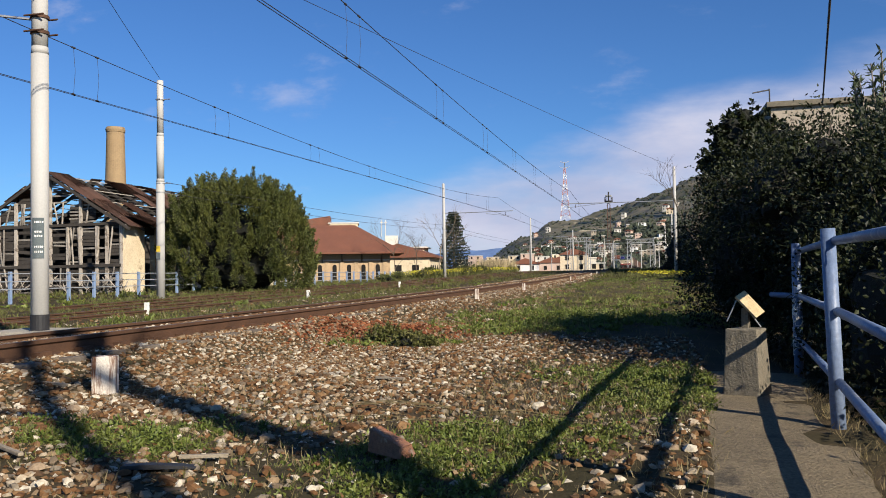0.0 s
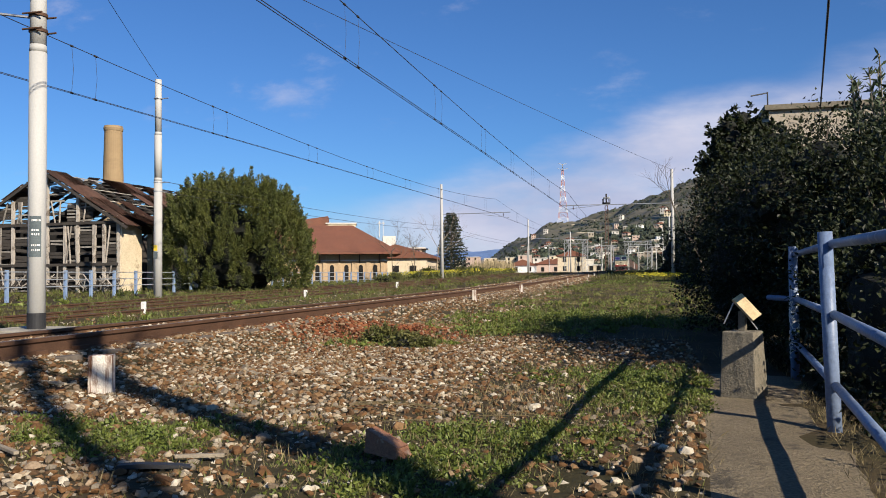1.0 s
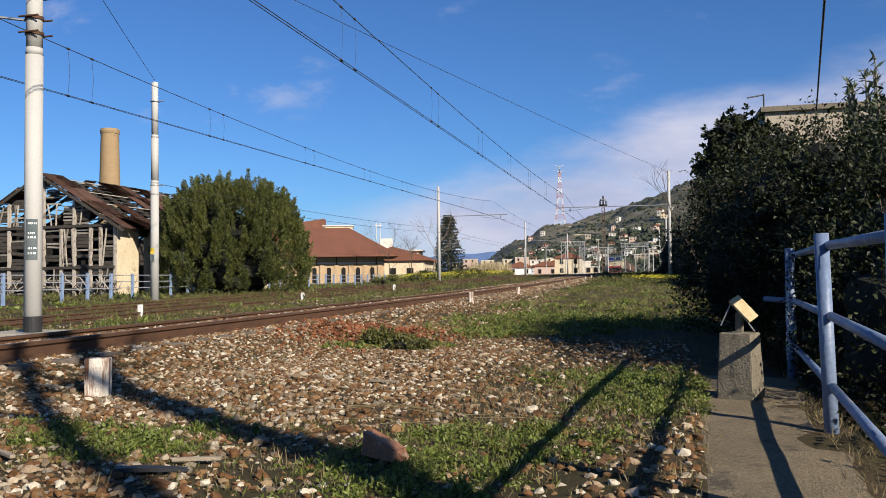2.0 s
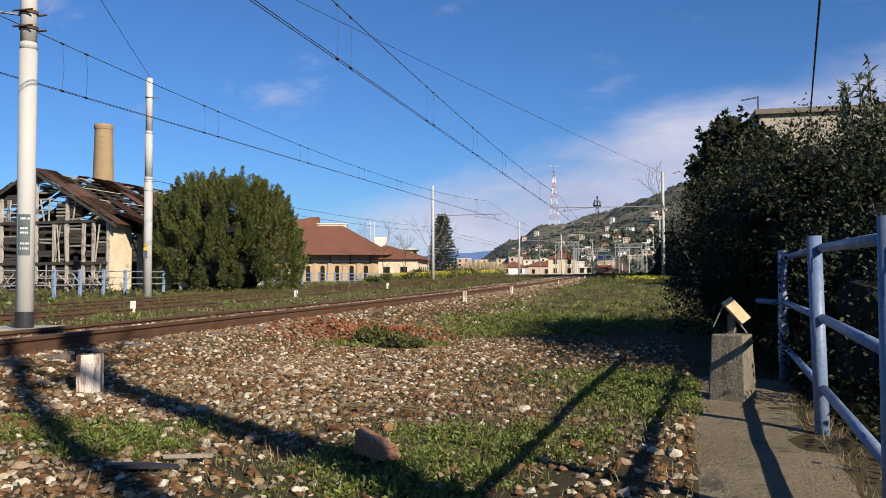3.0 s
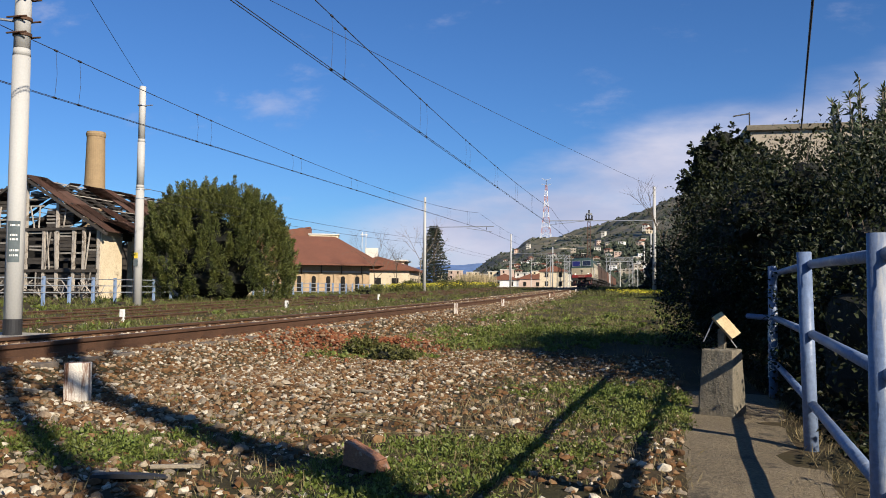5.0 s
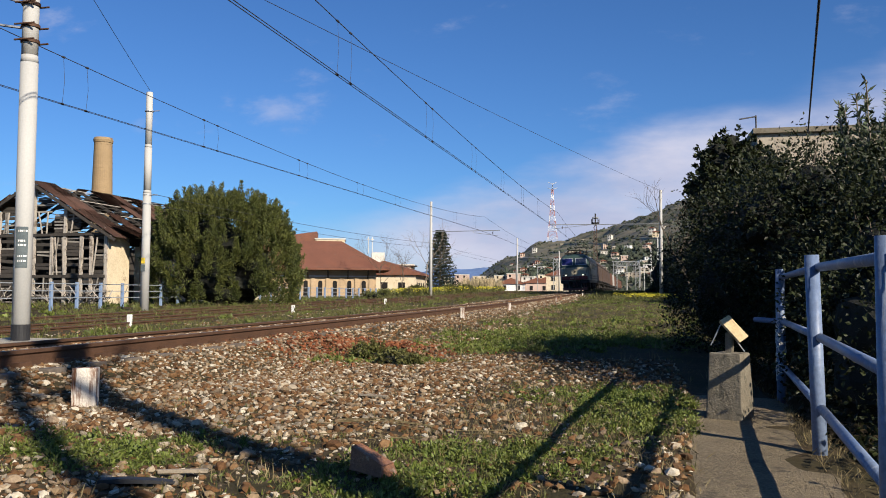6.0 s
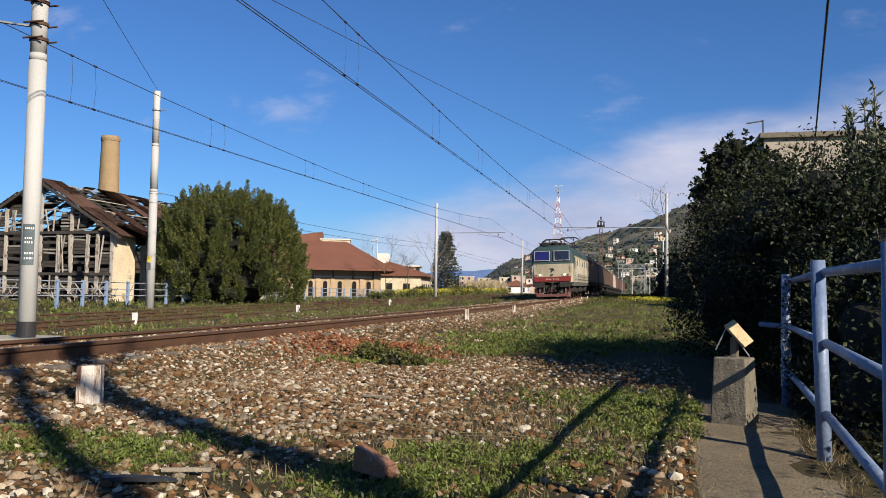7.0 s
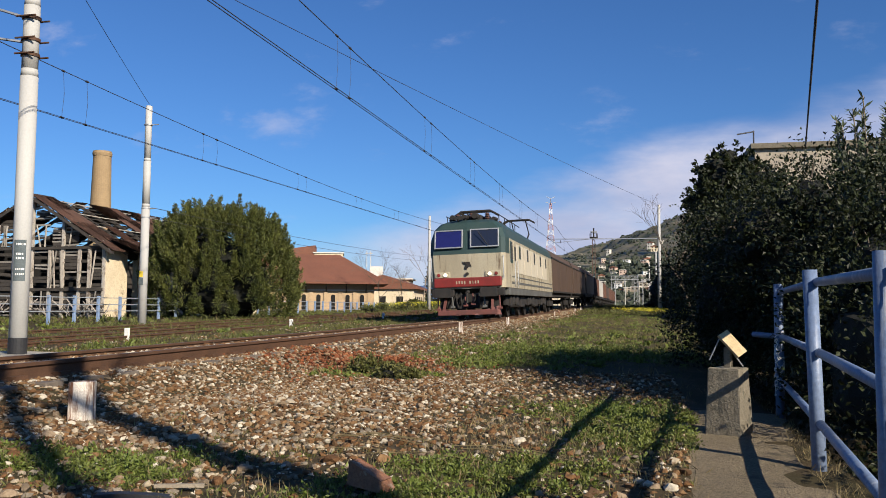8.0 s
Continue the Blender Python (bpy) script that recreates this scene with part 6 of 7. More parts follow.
def make_fence():
    base = thing("station_fence", 0, 0, 0, label="blue and grey painted railing along the station yard", category="fence")
    ys = [19.0 + 1.55 * k for k in range(52)]
    bm = bmesh.new()
    box(bm, 0, 0, -0.2, 0.11, 0.11, 1.22, bevel=0.01)
    post = None
    for y in ys:
        if post is None:
            ob = part("post", bm, M_FENCE, base)
            post = ob.data
        else:
            ob = new("post", post)
            ob.parent = base
        ob.matrix_basis = pose(-22.6, y, 0.26)
    for h in (0.38, 0.66, 0.95):
        for k in range(0, 51, 3):
            bm = bmesh.new()
            bar(bm, (-22.56, ys[k], 0.26 + h), (-22.56, ys[min(k + 3, 51)], 0.26 + h), 0.035, 0.035)
            part("rail", bm, M_FENCERAIL, base)


make_fence()

# ---------------------------------------------------------------- station buildings
M_TILE = material("terracotta_tiles", (0.176, 0.069, 0.040), (0.132, 0.055, 0.033), scale=0.6, fine=9, bump=0.4, spots=(0.141, 0.075, 0.048), spot_scale=1.1, spot_at=0.63)
M_OCHRE = material("ochre_plaster", (0.425, 0.306, 0.183), (0.340, 0.238, 0.136), scale=0.5, fine=10, bump=0.15, streak=True, spots=(0.281, 0.212, 0.136), spot_scale=0.8, spot_at=0.64)
M_PINK = material("pink_plaster", (0.510, 0.374, 0.297), (0.425, 0.315, 0.255), scale=0.4, fine=8, bump=0.1)
M_WHITEWALL = material("white_wall", (0.72, 0.71, 0.68), (0.6, 0.58, 0.54), scale=0.3, fine=6, bump=0.05)
M_PALE = material("pale_plaster", (0.590, 0.558, 0.492), (0.492, 0.459, 0.394), scale=0.4, fine=8, bump=0.1)


def hip_roof(bm, w, d, z0, rise, over, ridge):
    """Hipped roof over w by d, its ridge of the given length along x."""
    a, b = w / 2 + over, d / 2 + over
    v = [bm.verts.new(c) for c in ((-a, -b, z0), (a, -b, z0), (a, b, z0), (-a, b, z0), (-ridge / 2, 0, z0 + rise), (ridge / 2, 0, z0 + rise),
                                   (-a, -b, z0 - 0.18), (a, -b, z0 - 0.18), (a, b, z0 - 0.18), (-a, b, z0 - 0.18))]
    for q in ((0, 1, 5, 4), (1, 2, 5), (2, 3, 4, 5), (3, 0, 4), (6, 7, 1, 0), (7, 8, 2, 1), (8, 9, 3, 2), (9, 6, 0, 3), (9, 8, 7, 6)):
        bm.faces.new([v[i] for i in q])
    bmesh.ops.recalc_face_normals(bm, faces=bm.faces)
    return bm


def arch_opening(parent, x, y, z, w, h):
    # the arch is a solid whose near-black colour stands for shade within
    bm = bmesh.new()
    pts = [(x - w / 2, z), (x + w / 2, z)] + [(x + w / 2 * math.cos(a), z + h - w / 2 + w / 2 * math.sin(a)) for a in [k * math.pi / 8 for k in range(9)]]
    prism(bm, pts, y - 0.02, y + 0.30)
    w_ob = part("arched_window", bm, M_INTERIOR_SHADE, parent, "arched opening filled with painted interior shade")
    bm = bmesh.new()
    box(bm, x, y - 0.05, z - 0.12, w + 0.2, 0.12, 0.12)
    part("sill", bm, M_PALE, w_ob)


def make_goods_shed():
    base = thing("goods_shed", -43.6, 98.6, 0.0, rz=20, label="ochre station goods shed with a wide terracotta hipped roof", category="building")
    w, d = 22.0, 13.0
    # front wall in bays between openings
    bm = bmesh.new()
    box(bm, 0, 0, -0.3, w, d, 3.9)
    part("wall", bm, M_OCHRE, base)
    for k in range(8):
        x = w / 2 - 0.6 - k * 1.75
        bm = bmesh.new()
        box(bm, x, -d / 2 - 0.06, -0.3, 0.45, 0.14, 3.7)
        part("pilaster", bm, M_OCHRE, base)
        arch_opening(base, x - 0.87, -d / 2 - 0.03, 0.3, 0.5, 2.0)
    bm = bmesh.new()
    box(bm, 0, -d / 2 - 0.08, 2.75, w, 0.16, 0.16)
    part("string_course", bm, M_PALE, base)
    bm = hip_roof(bmesh.new(), w, d, 3.75, 3.75, 1.7, 13.5)
    part("roof", bm, M_TILE, base, "terracotta tiled hipped roof")
    for k in range(9):
        bm = bmesh.new()
        bar(bm, (w / 2 - 1.0 - k * 2.4, -d / 2, 2.6), (w / 2 - 1.0 - k * 2.4, -d / 2 - 1.5, 3.55), 0.14, 0.14)
        part("eaves_bracket", bm, M_OLDWOOD, base)
    # block that rises behind, with its own red roof
    back = thing("station_building", -46.5, 121.0, 0.0, rz=20, label="cream station block with red tiled roof behind the goods shed", category="building")
    bm = bmesh.new()
    box(bm, 0, 0, -0.3, 4.4, 6, 9.2)
    part("wall", bm, M_CREAMWALL, back)
    bm = bmesh.new()
    box(bm, 0, 0, 8.9, 4.7, 6.3, 0.18)
    part("roof", bm, M_PALE, back)
    bm = bmesh.new()
    prism(bm, [(-9.5, 8.0), (-9.5, 9.0), (-2.0, 10.1), (-2.0, 8.0)], -3, 3)
    part("side_roof", bm, M_TILE, back, "steep red tiled roof")
    bm = bmesh.new()
    box(bm, -5.8, 0, -0.3, 7.4, 6, 8.5)
    part("side_wing", bm, M_CREAMWALL, back)
    bm = bmesh.new()
    box(bm, 7.4, 0, -0.3, 2.0, 2, 7.4)
    part("stair_tower", bm, M_PALE, back)
    for x in (5.9, 6.5):
        bm = bmesh.new()
        tube(bm, (x, 0, 7), (x, 0, 9.6), 0.05, seg=6)
        tube(bm, (x - 0.25, 0, 9.2), (x + 0.25, 0, 9.2), 0.07, seg=6)
        part("antenna", bm, M_PALE, back, "white roof antenna")
    # the lower wing beyond
    low = thing("station_wing", -38.2, 128.0, 0.0, rz=9, label="low cream station wing with a shallow brown roof", category="building")
    bm = bmesh.new()
    box(bm, 0, 0, -0.3, 9.4, 22, 3.9)
    part("wall", bm, M_CREAMWALL, low)
    bm = bmesh.new()
    prism(bm, [(-5.4, 3.5), (5.4, 3.5), (5.4, 3.75), (0, 5.6), (-5.4, 3.75)], -11.5, 11.5)
    part("roof", bm, M_TILE, low)
    # doorways are slabs with the shade of the inside in their colour
    for k in range(5):
        bm = bmesh.new()
        box(bm, 4.72, -9 + k * 3.2, 0.2, 0.08, 1.1, 2.2)
        part("door", bm, M_INTERIOR_SHADE, low)
    for k in range(3):
        bm = bmesh.new()
        box(bm, -2.6 + k * 2.6, -11.03, 0.2, 1.0, 0.08, 2.2)
        part("door", bm, M_INTERIOR_SHADE, low)
    flat = thing("station_canopy", -41.5, 139.0, 0.0, rz=10, label="pale flat-roofed station block", category="building")
    bm = bmesh.new()
    box(bm, 0, 0, -0.3, 6.5, 8, 5.8)
    part("wall", bm, M_CREAMWALL, flat)
    bm = bmesh.new()
    box(bm, 0, 0, 5.5, 7.6, 9, 0.22)
    part("roof", bm, M_PALE, flat)


make_goods_shed()


def make_end_wall():
    base = thing("stone_building", 0, 0, 0, label="tall plain beige stone building beyond the hedge", category="building")
    bm = bmesh.new()
    box(bm, 31.0, 91.0, -0.6, 40.0, 20.0, 16.9, bevel=0.05)
    part("wall", bm, M_STONEWALL, base)
    bm = bmesh.new()
    box(bm, 31.0, 91.0, 15.9, 40.8, 20.8, 0.5, bevel=0.05)
    part("coping", bm, M_CONCRETE, base)
    bm = bmesh.new()
    tube(bm, (11.6, 86.0, 16.2), (11.6, 86.0, 18.7), 0.08, seg=6)
    tube(bm, (11.65, 86.0, 18.6), (10.0, 85.6, 18.3), 0.07, seg=6)
    part("antenna", bm, M_WIRE, base, "thin bent roof antenna")


M_STONEWALL = material("beige_stone", (0.36, 0.31, 0.24), (0.26, 0.22, 0.17), scale=1.5, fine=20, bump=0.5, spots=(0.16, 0.14, 0.11), spot_scale=2, spot_at=0.62)
make_end_wall()
wire("service_cable", sag((2.62, 14.0, 3.0), (1.02, 5.0, 2.60), -0.02), 0.008, M_WIRE, "thick black service cable rising over the hedge", "cable")
wire("service_cable", sag((1.02, 5.0, 2.60), (0.75, 3.0, 3.4), 0.02), 0.008, M_WIRE, "thick black service cable rising over the hedge", "cable")

# ---------------------------------------------------------------- yard and town
M_GANTRY = material("grey_lattice", (0.336, 0.344, 0.344), (0.264, 0.264, 0.264), rough=0.6, metal=0.2, bump=0)


def make_gantry(xa, xb, y, z0, top, label):
    base = thing("signal_gantry", 0, 0, 0, label=label, category="gantry", group="lattice gantries over the yard")
    for x in (xa, xb):
        bm = bmesh.new()
        for e in (-0.45, 0.45):
            bar(bm, (x + e, y, z0), (x + e, y, top), 0.14, 0.14)
        for k in range(7):
            z = z0 + (top - z0) * k / 7
            bar(bm, (x - 0.45, y, z), (x + 0.45, y, z + (top - z0) / 7), 0.07, 0.07)
        part("leg", bm, M_GANTRY, base)
    bm = bmesh.new()
    for z in (top - 0.9, top):
        bar(bm, (xa - 0.8, y, z), (xb + 0.8, y, z), 0.14, 0.14)
    n = int((xb - xa) / 0.9)
    for k in range(n):
        x = xa + (xb - xa) * k / n
        bar(bm, (x, y, top - 0.9), (x + (xb - xa) / n, y, top), 0.07, 0.07)
        bar(bm, (x + (xb - xa) / n, y, top - 0.9), (x + (xb - xa) / n, y, top), 0.07, 0.07)
    part("lattice_beam", bm, M_GANTRY, base)
    for k in range(3):
        x = xa + (xb - xa) * (k + 0.5) / 3
        bm = bmesh.new()
        bar(bm, (x, y, top - 0.9), (x, y, top - 2.2), 0.10, 0.10)
        part("hanger", bm, M_GANTRY, base)


make_gantry(-19.2, -14.6, 200, 0.9, 9.2, "pale grey lattice gantry over the sidings")
make_gantry(-5.3, 0.2, 212, 1.0, 9.0, "pale grey lattice gantry over the main line")
make_gantry(-17.6, -10.0, 235, 1.0, 8.8, "pale grey lattice gantry over the sidings")

base = thing("floodlight_tower", -12.0, 250, 1.0, label="tall thin lattice floodlight tower with a lamp platform", category="tower")
bm = bmesh.new()
for sx in (-1, 1):
    for sy in (-1, 1):
        tube(bm, (sx * 0.6, sy * 0.6, 0), (sx * 0.35, sy * 0.35, 21), 0.08, seg=5)
for k in range(14):
    z = 1.5 * k
    for sx in (-1, 1):
        tube(bm, (sx * 0.55, -0.5, z), (-sx * 0.5, -0.5, z + 1.5), 0.045, seg=4)
part("lattice_mast", bm, M_RUSTROOF, base)
bm = bmesh.new()
tube(bm, (0, 0, 20.6), (0, 0, 21.1), 1.1, 1.25, seg=12)
tube(bm, (0, 0, 21), (0, 0, 23.8), 0.25, seg=6)
part("lamp_platform", bm, M_UNDER, base)
for k in range(8):
    a = k * math.pi / 4
    bm = bmesh.new()
    tube(bm, (1.1 * math.cos(a), 1.1 * math.sin(a), 21.0), (1.1 * math.cos(a), 1.1 * math.sin(a), 22.2), 0.1, seg=5)
    part("guard_post", bm, M_UNDER, base)
for k in range(6):
    a = k * math.pi / 3
    bm = bmesh.new()
    box(bm, 0.7 * math.cos(a), 0.7 * math.sin(a), 22.3, 0.5, 0.5, 0.5, bevel=0.05)
    part("floodlight", bm, M_STEEL, base)

# poles and signals scattered over the yard
for x, y, h in ((-9.2, 170, 6.5), (-7.6, 176, 6), (-8.3, 190, 6), (1.0, 225, 7), (-24, 205, 8), (-21.5, 150, 5), (-10.6, 230, 7), (-2.0, 176, 5.5), (1.6, 182, 6)):
    base = thing("yard_pole", x, y, float(ground_z(x, y)), label="thin grey pole in the railway yard", category="pole", group="yard poles")
    bm = bmesh.new()
    tube(bm, (0, 0, 0), (0, 0, h), 0.11, 0.07, seg=8)
    part("shaft", bm, M_POLE, base)
    bm = bmesh.new()
    tube(bm, (0, 0, h - 0.6), (1.2 if x < -5 else -1.4, 0, h - 0.4), 0.05, seg=6)
    part("bracket", bm, M_STEEL, base)
for k in range(4):
    y = 150 + 28 * k
    wire("yard_wire", sag((-24 + k, y, 6.6 + 0.3 * k), (4, y + 10, 7.0 + 0.3 * k), 0.2), 0.02, M_WIRE, "thin dark wire across the yard", "overhead wire", group="yard wires")


def make_house(x, y, z, w, d, h, rz, wall, roof, label, floors=2, pitched=True, group="houses of the town"):
    base = thing("house", x, y, z, rz=rz, label=label, category="house", group=group)
    bm = bmesh.new()
    box(bm, 0, 0, -2, w, d, h + 2)
    part("wall", bm, wall, base)
    bm = bmesh.new()
    if pitched:
        prism(bm, [(-w / 2 - 0.4, h - 0.1), (w / 2 + 0.4, h - 0.1), (w / 2 + 0.4, h + 0.1), (0, h + w * 0.22), (-w / 2 - 0.4, h + 0.1)], -d / 2 - 0.4, d / 2 + 0.4)
    else:
        box(bm, 0, 0, h, w + 0.5, d + 0.5, 0.35)
    part("roof", bm, roof, base)
    n = max(2, int(w / 3.4))
    # window slabs carry the darkness of the rooms as near-black colour
    for f in range(floors):
        for k in range(n):
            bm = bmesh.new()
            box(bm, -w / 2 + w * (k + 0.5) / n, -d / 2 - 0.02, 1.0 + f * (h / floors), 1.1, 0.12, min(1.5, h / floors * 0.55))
            part("window", bm, M_INTERIOR_SHADE, base)


make_house(-41.0, 275, 0.9, 9.0, 12, 3.0, 8, M_WHITEWALL, M_TILE, "small white house with a red tiled gable roof", 1)
make_house(-35.0, 300, 0.9, 9, 20, 3.6, 6, M_PINK, M_TILE, "long low building with a red tiled roof", 1)
make_house(-29.0, 306, 0.9, 12, 12, 4.6, 2, M_PINK, M_TILE, "long low brownish building with a red tiled roof", 1)
make_house(-23.5, 262, 0.9, 8.6, 9, 5.6, 4, M_CREAMWALL, M_TILE, "cream two-storey railway building with tiled roof", 2)
make_house(-19.5, 266, 0.9, 5, 7, 4.4, 4, M_PALE, M_PALE, "small pale railway hut with a flat roof", 1, False)
make_house(-15.0, 240, 0.9, 4, 4, 2.4, 4, M_CREAMWALL, M_PALE, "small cream trackside hut with a flat roof", 1, False)

rr = random.Random(101)
for k in range(9):
    make_house(-118 + k * 8.6, 520 + rr.uniform(-15, 15), 0.5, 8.2, 9, rr.uniform(9, 13), rr.uniform(0, 14), rr.choice([M_PINK, M_CREAMWALL, M_PALE]), M_PALE, "pinkish apartment block with rows of windows", 4, False, "apartment blocks")


# ---------------------------------------------------------------- hills
def hill_z(x, y):
    """The ridge rises towards +x behind the town."""
    side = np.interp(x / np.maximum(y, 600.0), [-0.30, -0.205, -0.175, -0.157, -0.133, -0.123, -0.092, -0.072, -0.035, -0.025, 0.001, 0.02, 0.08, 0.2, 0.5], [0.0, 16, 46, 65, 79, 91, 96, 104, 113, 122, 139, 148, 182, 235, 262])
    run = np.clip((y - 520) / 980.0, 0, 1) ** 0.85
    lump = 5 * np.sin(x * 0.021 + 0.3) * np.sin(y * 0.011) + 3.5 * np.sin(x * 0.053 + y * 0.02) + 2.0 * np.sin(x * 0.11 - y * 0.05) + 1.3 * np.sin(x * 0.23 + y * 0.07)
    return run * (side + lump * np.clip(side / 60, 0, 1)) - 3


def make_hill():
    xs, ys = np.linspace(-520, 900, 240), np.linspace(500, 1750, 110)
    gx, gy = np.meshgrid(xs, ys)
    v = np.stack([gx, gy, hill_z(gx, gy)], -1).reshape(-1, 3)
    nx, ny = len(xs), len(ys)
    i = (np.arange(ny - 1)[:, None] * nx + np.arange(nx - 1)[None]).ravel()
    f = np.stack([i, i + 1, i + nx + 1, i + nx], 1)
    tagged(new("hill", fast_mesh("hill", v, f, M_HILL, True)), "green and brown hillside behind the town", "hill", kind="structure")
    # scattered trees and scrub on the slope
    rng = np.random.default_rng(111)
    n = 3200
    x, y = rng.uniform(-320, 330, n), rng.uniform(700, 1540, n)
    keep = ripple(x, y, 0.012, 4) + 0.35 * ripple(x, y, 0.05, 2) > 0.62
    x, y = x[keep], y[keep]
    s = rng.uniform(1.0, 2.9, len(x))
    v, f = stones_arrays(np.stack([x, y, hill_z(x, y) + s * 0.3], -1), s, rng, 0.8, "octa")
    tagged(new("hillside_trees", fast_mesh("hillside_trees", v, f, M_FARTREE)), "dark scattered trees on the hillside", "trees", kind="stuff")
    n = 3200
    y = rng.uniform(380, 840, n)
    x = y * rng.uniform(-0.165, 0.10, n)
    s = rng.uniform(1.0, 3.0, n)
    v, f = stones_arrays(np.stack([x, y, np.maximum(hill_z(x, y), 0.0) + s * 0.6], -1), s, rng, 0.9, "octa")
    tagged(new("town_trees", fast_mesh("town_trees", v, f, M_FARTREE)), "dark trees between the houses of the town", "trees", kind="stuff")
    xs = np.linspace(-4200, 2600, 160)
    zz = 145 + 25 * np.sin(xs * 0.0021) + 22 * np.sin(xs * 0.0062 + 1) + 8 * np.sin(xs * 0.021)
    v = np.concatenate([np.stack([xs, 0 * xs + 4300, 0 * xs - 20], -1), np.stack([xs, 0 * xs + 4700, zz], -1)])
    n = len(xs)
    i = np.arange(n - 1)
    f = np.stack([i, i + 1, i + n + 1, i + n], 1)
    tagged(new("backdrop_hills", fast_mesh("backdrop_hills", v, f, M_FARHILL, True)), "hazy blue range of hills far away", "hills", kind="structure")


M_HILL = material("hillside", (0.095, 0.090, 0.058), (0.145, 0.125, 0.082), scale=0.012, fine=0.15, bump=0, amount=1.0, space="World", spots=(0.055, 0.062, 0.033), spot_scale=0.03, spot_at=0.54)
M_FARTREE = material("far_tree", (0.030, 0.040, 0.024), (0.045, 0.052, 0.030), scale=0.2, bump=0, island=0.4, space="World")
# the blue of distance haze is painted into this hill colour
M_FARHILL = material("haze_blue_hill", (0.10, 0.16, 0.30), (0.12, 0.18, 0.32), scale=0.002, fine=0.02, bump=0, rough=1.0, space="World", spec=0.0)
make_hill()

for k in range(10):
    y = rr.uniform(800, 1050)
    x = y * rr.uniform(-0.15, 0.06)
    z = float(hill_z(x, y)) if y > 600 else 0.5
    w = rr.uniform(4, 6.5)
    roofed = rr.random() < 0.55
    make_house(x, y, max(z, 0), w, rr.uniform(6, 9), rr.uniform(3, 6), rr.uniform(-25, 25), rr.choice([M_PALE, M_PALE, M_CREAMWALL, M_PINK]), M_TILE if roofed else M_PALE,
               "small pale house with a red roof on the hillside" if roofed else "small pale flat-roofed house on the hillside", 2, roofed, "houses on the hillside")


for k in range(64):
    y = 570 + 260 * rr.random() ** 1.4
    x = y * rr.uniform(-0.155, 0.02)
    roofed = rr.random() < 0.5
    make_house(x, y, max(float(hill_z(x, y)), 0), rr.uniform(3.6, 6.5), rr.uniform(5, 8), rr.uniform(2.6, 4.2), rr.uniform(-20, 20), rr.choice([M_PALE, M_STONEWALL, M_STONEWALL, M_PINK, M_WHITEWALL]), M_TILE if roofed else M_PALE,
               "small red-roofed house at the foot of the hill" if roofed else "small flat-roofed house at the foot of the hill", 2, roofed, "houses at the foot of the hill")


def make_terrace(a0, a1, rise, high):
    """A pale road wall that runs level along the slope, between two bearings."""
    bm = bmesh.new()
    rows = []
    for k in range(41):
        a = a0 + (a1 - a0) * k / 40
        near, far = 560.0, 1490.0
        for step in range(24):
            y = (near + far) / 2
            if float(hill_z(a * y, y)) < rise * y:
                near = y
            else:
                far = y
        z = float(hill_z(a * y, y))
        rows.append([bm.verts.new(c) for c in ((a * y, y, z - 2), (a * y, y, z + high), (a * y, y + 12, z + high + 0.3), (a * y, y + 12, z - 2))])
    for p, q in zip(rows, rows[1:]):
        for i in range(4):
            bm.faces.new((p[i], q[i], q[(i + 1) % 4], p[(i + 1) % 4]))
    bm.faces.new(rows[0][::-1])
    bm.faces.new(rows[-1])
    bmesh.ops.recalc_face_normals(bm, faces=bm.faces)
    ob = part("terrace_wall", bm, M_TERRACE)
    tagged(ob, "pale road terrace cut along the hillside", "terrace", "road terraces on the hill")


M_TERRACE = material("road_terrace", (0.34, 0.30, 0.23), (0.22, 0.20, 0.15), scale=0.05, fine=0.6, bump=0, space="World")
for a0, a1, rise, high in ((-0.090, -0.030, 0.0595, 1.2), (-0.094, -0.062, 0.0640, 1.6), (-0.105, 0.020, 0.0500, 1.0), (-0.115, -0.02, 0.0400, 1.0), (-0.02, 0.05, 0.066, 1.0)):
    make_terrace(a0, a1, rise, high)


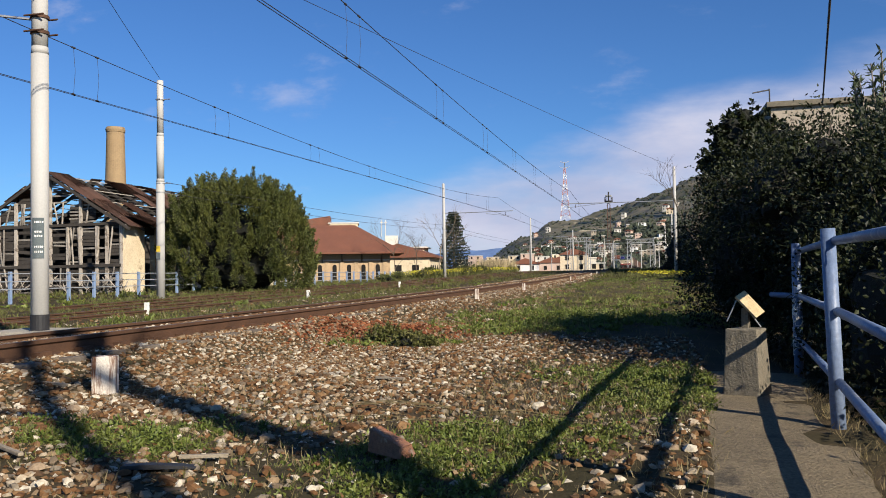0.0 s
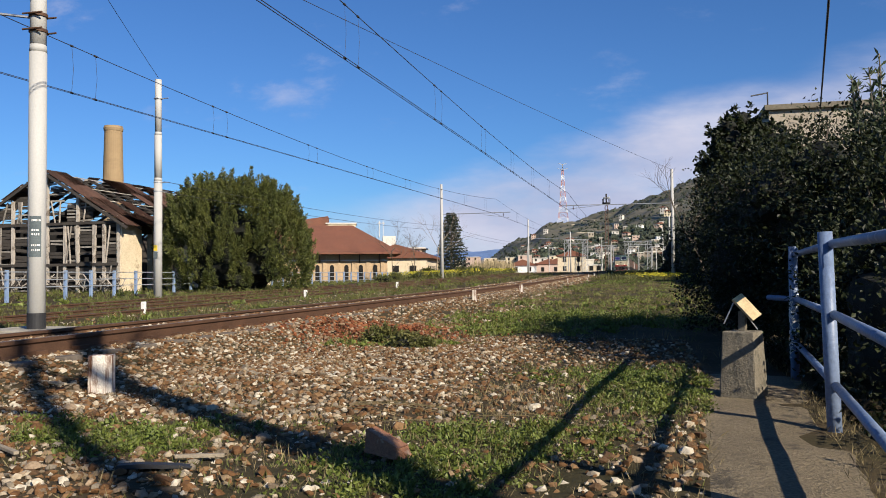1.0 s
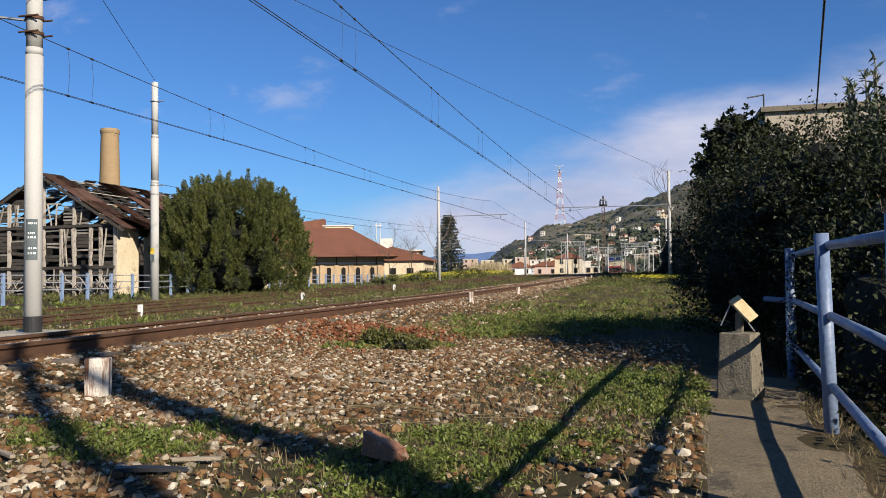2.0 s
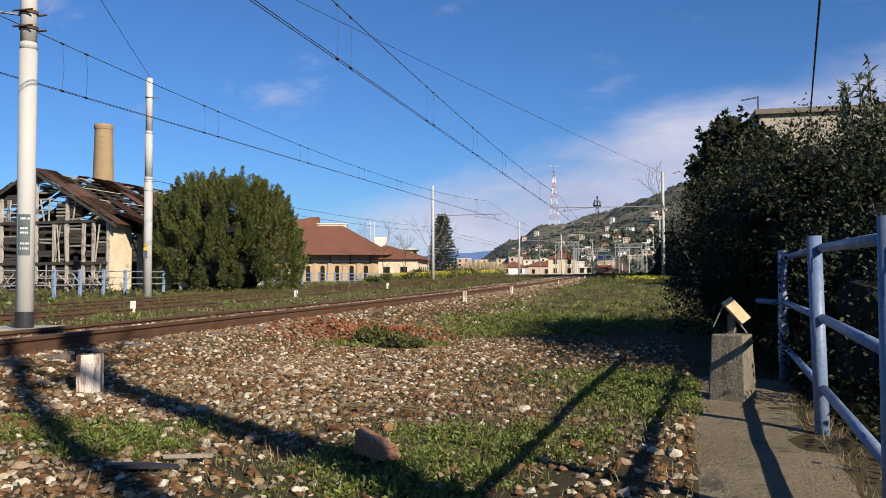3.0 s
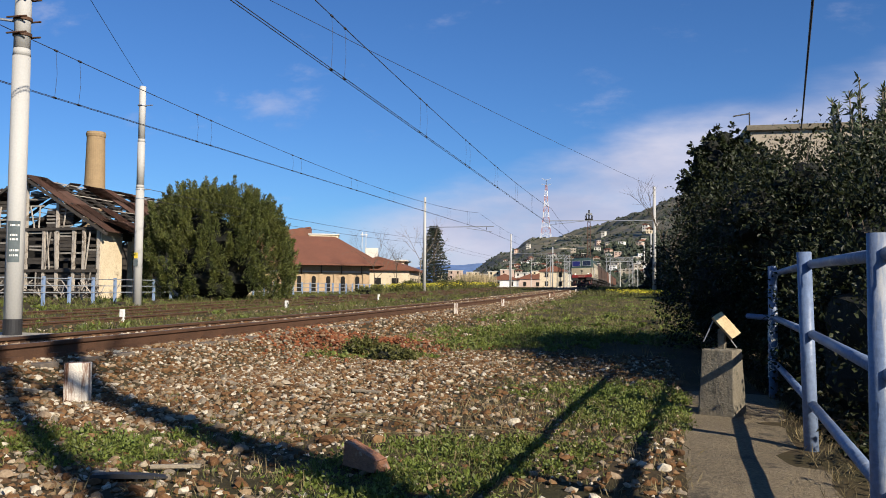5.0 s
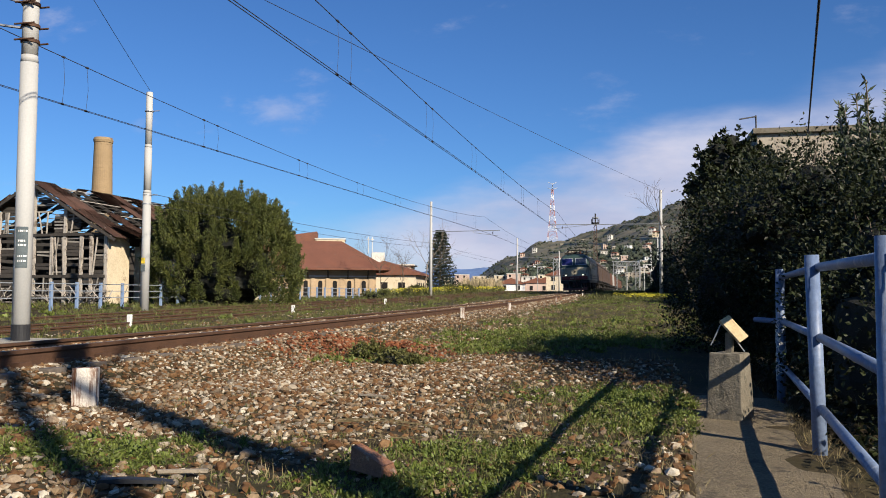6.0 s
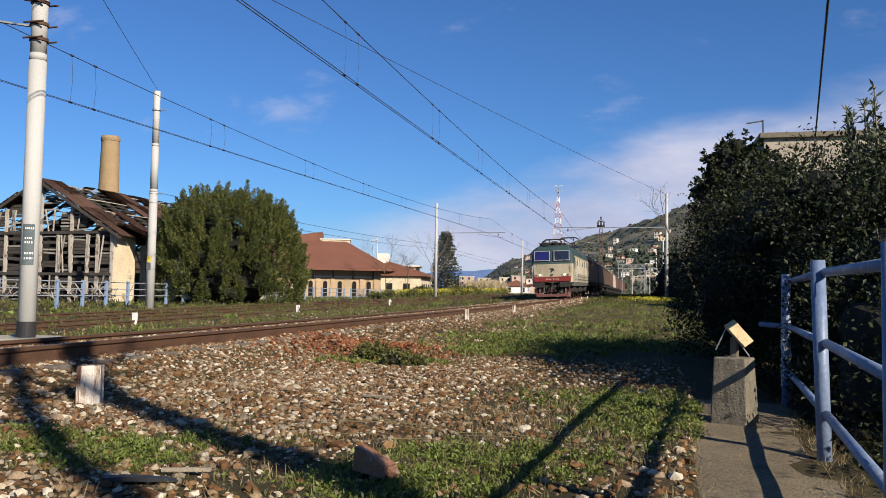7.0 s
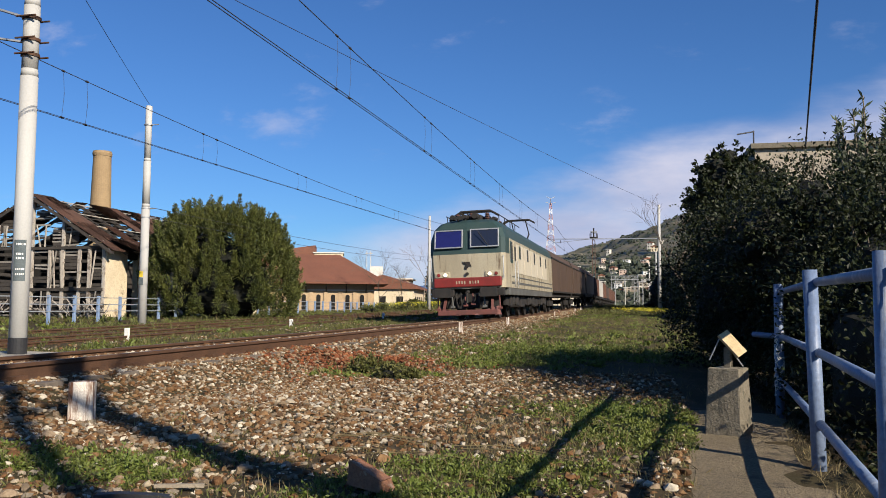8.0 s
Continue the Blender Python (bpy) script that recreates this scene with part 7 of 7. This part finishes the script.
def make_pylon():
    px, py = -149.0, 1500.0
    z0, h = float(hill_z(px, py)) - 2, 108.0
    base = thing("lattice_pylon", px, py, z0, label="tall red and white lattice pylon on the hill", category="pylon")
    levels = 10

    def half(z):
        u = z / h
        return 7.8 * (1 - u) ** 1.6 + 1.5
    for k in range(levels):
        za, zb = h * 0.9 * k / levels, h * 0.9 * (k + 1) / levels
        a, b = half(za), half(zb)
        bm = bmesh.new()
        for sx in (-1, 1):
            for sy in (-1, 1):
                tube(bm, (sx * a, sy * a, za), (sx * b, sy * b, zb), 0.38, seg=5)
            tube(bm, (sx * a, -a, za), (-sx * b, -b, zb), 0.2, seg=4)
            tube(bm, (sx * a, a, za), (-sx * b, b, zb), 0.2, seg=4)
        tube(bm, (-b, -b, zb), (b, -b, zb), 0.3, seg=4)
        part("lattice_section", bm, M_PYRED if k % 2 else M_PYWHITE, base, "red painted section" if k % 2 else "white painted section")
    for za, reach in ((h * 0.90, 9.0), (h * 0.99, 7.5)):
        bm = bmesh.new()
        bar(bm, (-reach, -2, za + 3), (0, 0, za), 0.8, 0.8)
        bar(bm, (reach, 2, za + 3), (0, 0, za), 0.8, 0.8)
        tube(bm, (0, 0, h * 0.88), (0, 0, h), 0.7, seg=6)
        part("cross_arm", bm, M_STEEL, base)


# the red is paled to put distance haze into the colour
M_PYRED = material("haze_paled_red_steel", (0.42, 0.20, 0.18), bump=0)
M_PYWHITE = material("white_steel", (0.75, 0.74, 0.72), bump=0)
make_pylon()


def train_front(t):
    """Where the front of the train stands; it gathers speed to 31 m/s."""
    left = 8.0 - t
    return 33.0 + 31.0 * left - 0.85 * left * left


def train_rows(offset):
    rows = []
    for k in range(17):
        t = k * 0.5
        y = train_front(t) + offset
        z = float(rail_z(y)) - CANT / 2
        slope = math.degrees(math.atan(float(rail_z(y + 4) - rail_z(y - 4)) / 8))
        rows.append((t, pose(TRACK_X, y, z, slope, -math.degrees(math.atan(CANT / 1.5)), 0)))
    return rows


def wheel_rows(y, z):
    """The wheelsets roll along the rails."""
    return [(k / FPS, pose(0, y, z, math.degrees((train_front(0) - train_front(k / FPS)) / (0.625 * TRAIN_SIZE)) % 360, 0, 0)) for k in range(8 * FPS + 1)]


def motions():
    walk(locomotive, train_rows(9.0 * TRAIN_SIZE))
    for wheelset, y in loco_wheels:
        walk(wheelset, wheel_rows(y, 0.625))
    for k, w in enumerate(wagons):
        walk(w, train_rows(WAGON_Y[k]))


motions()
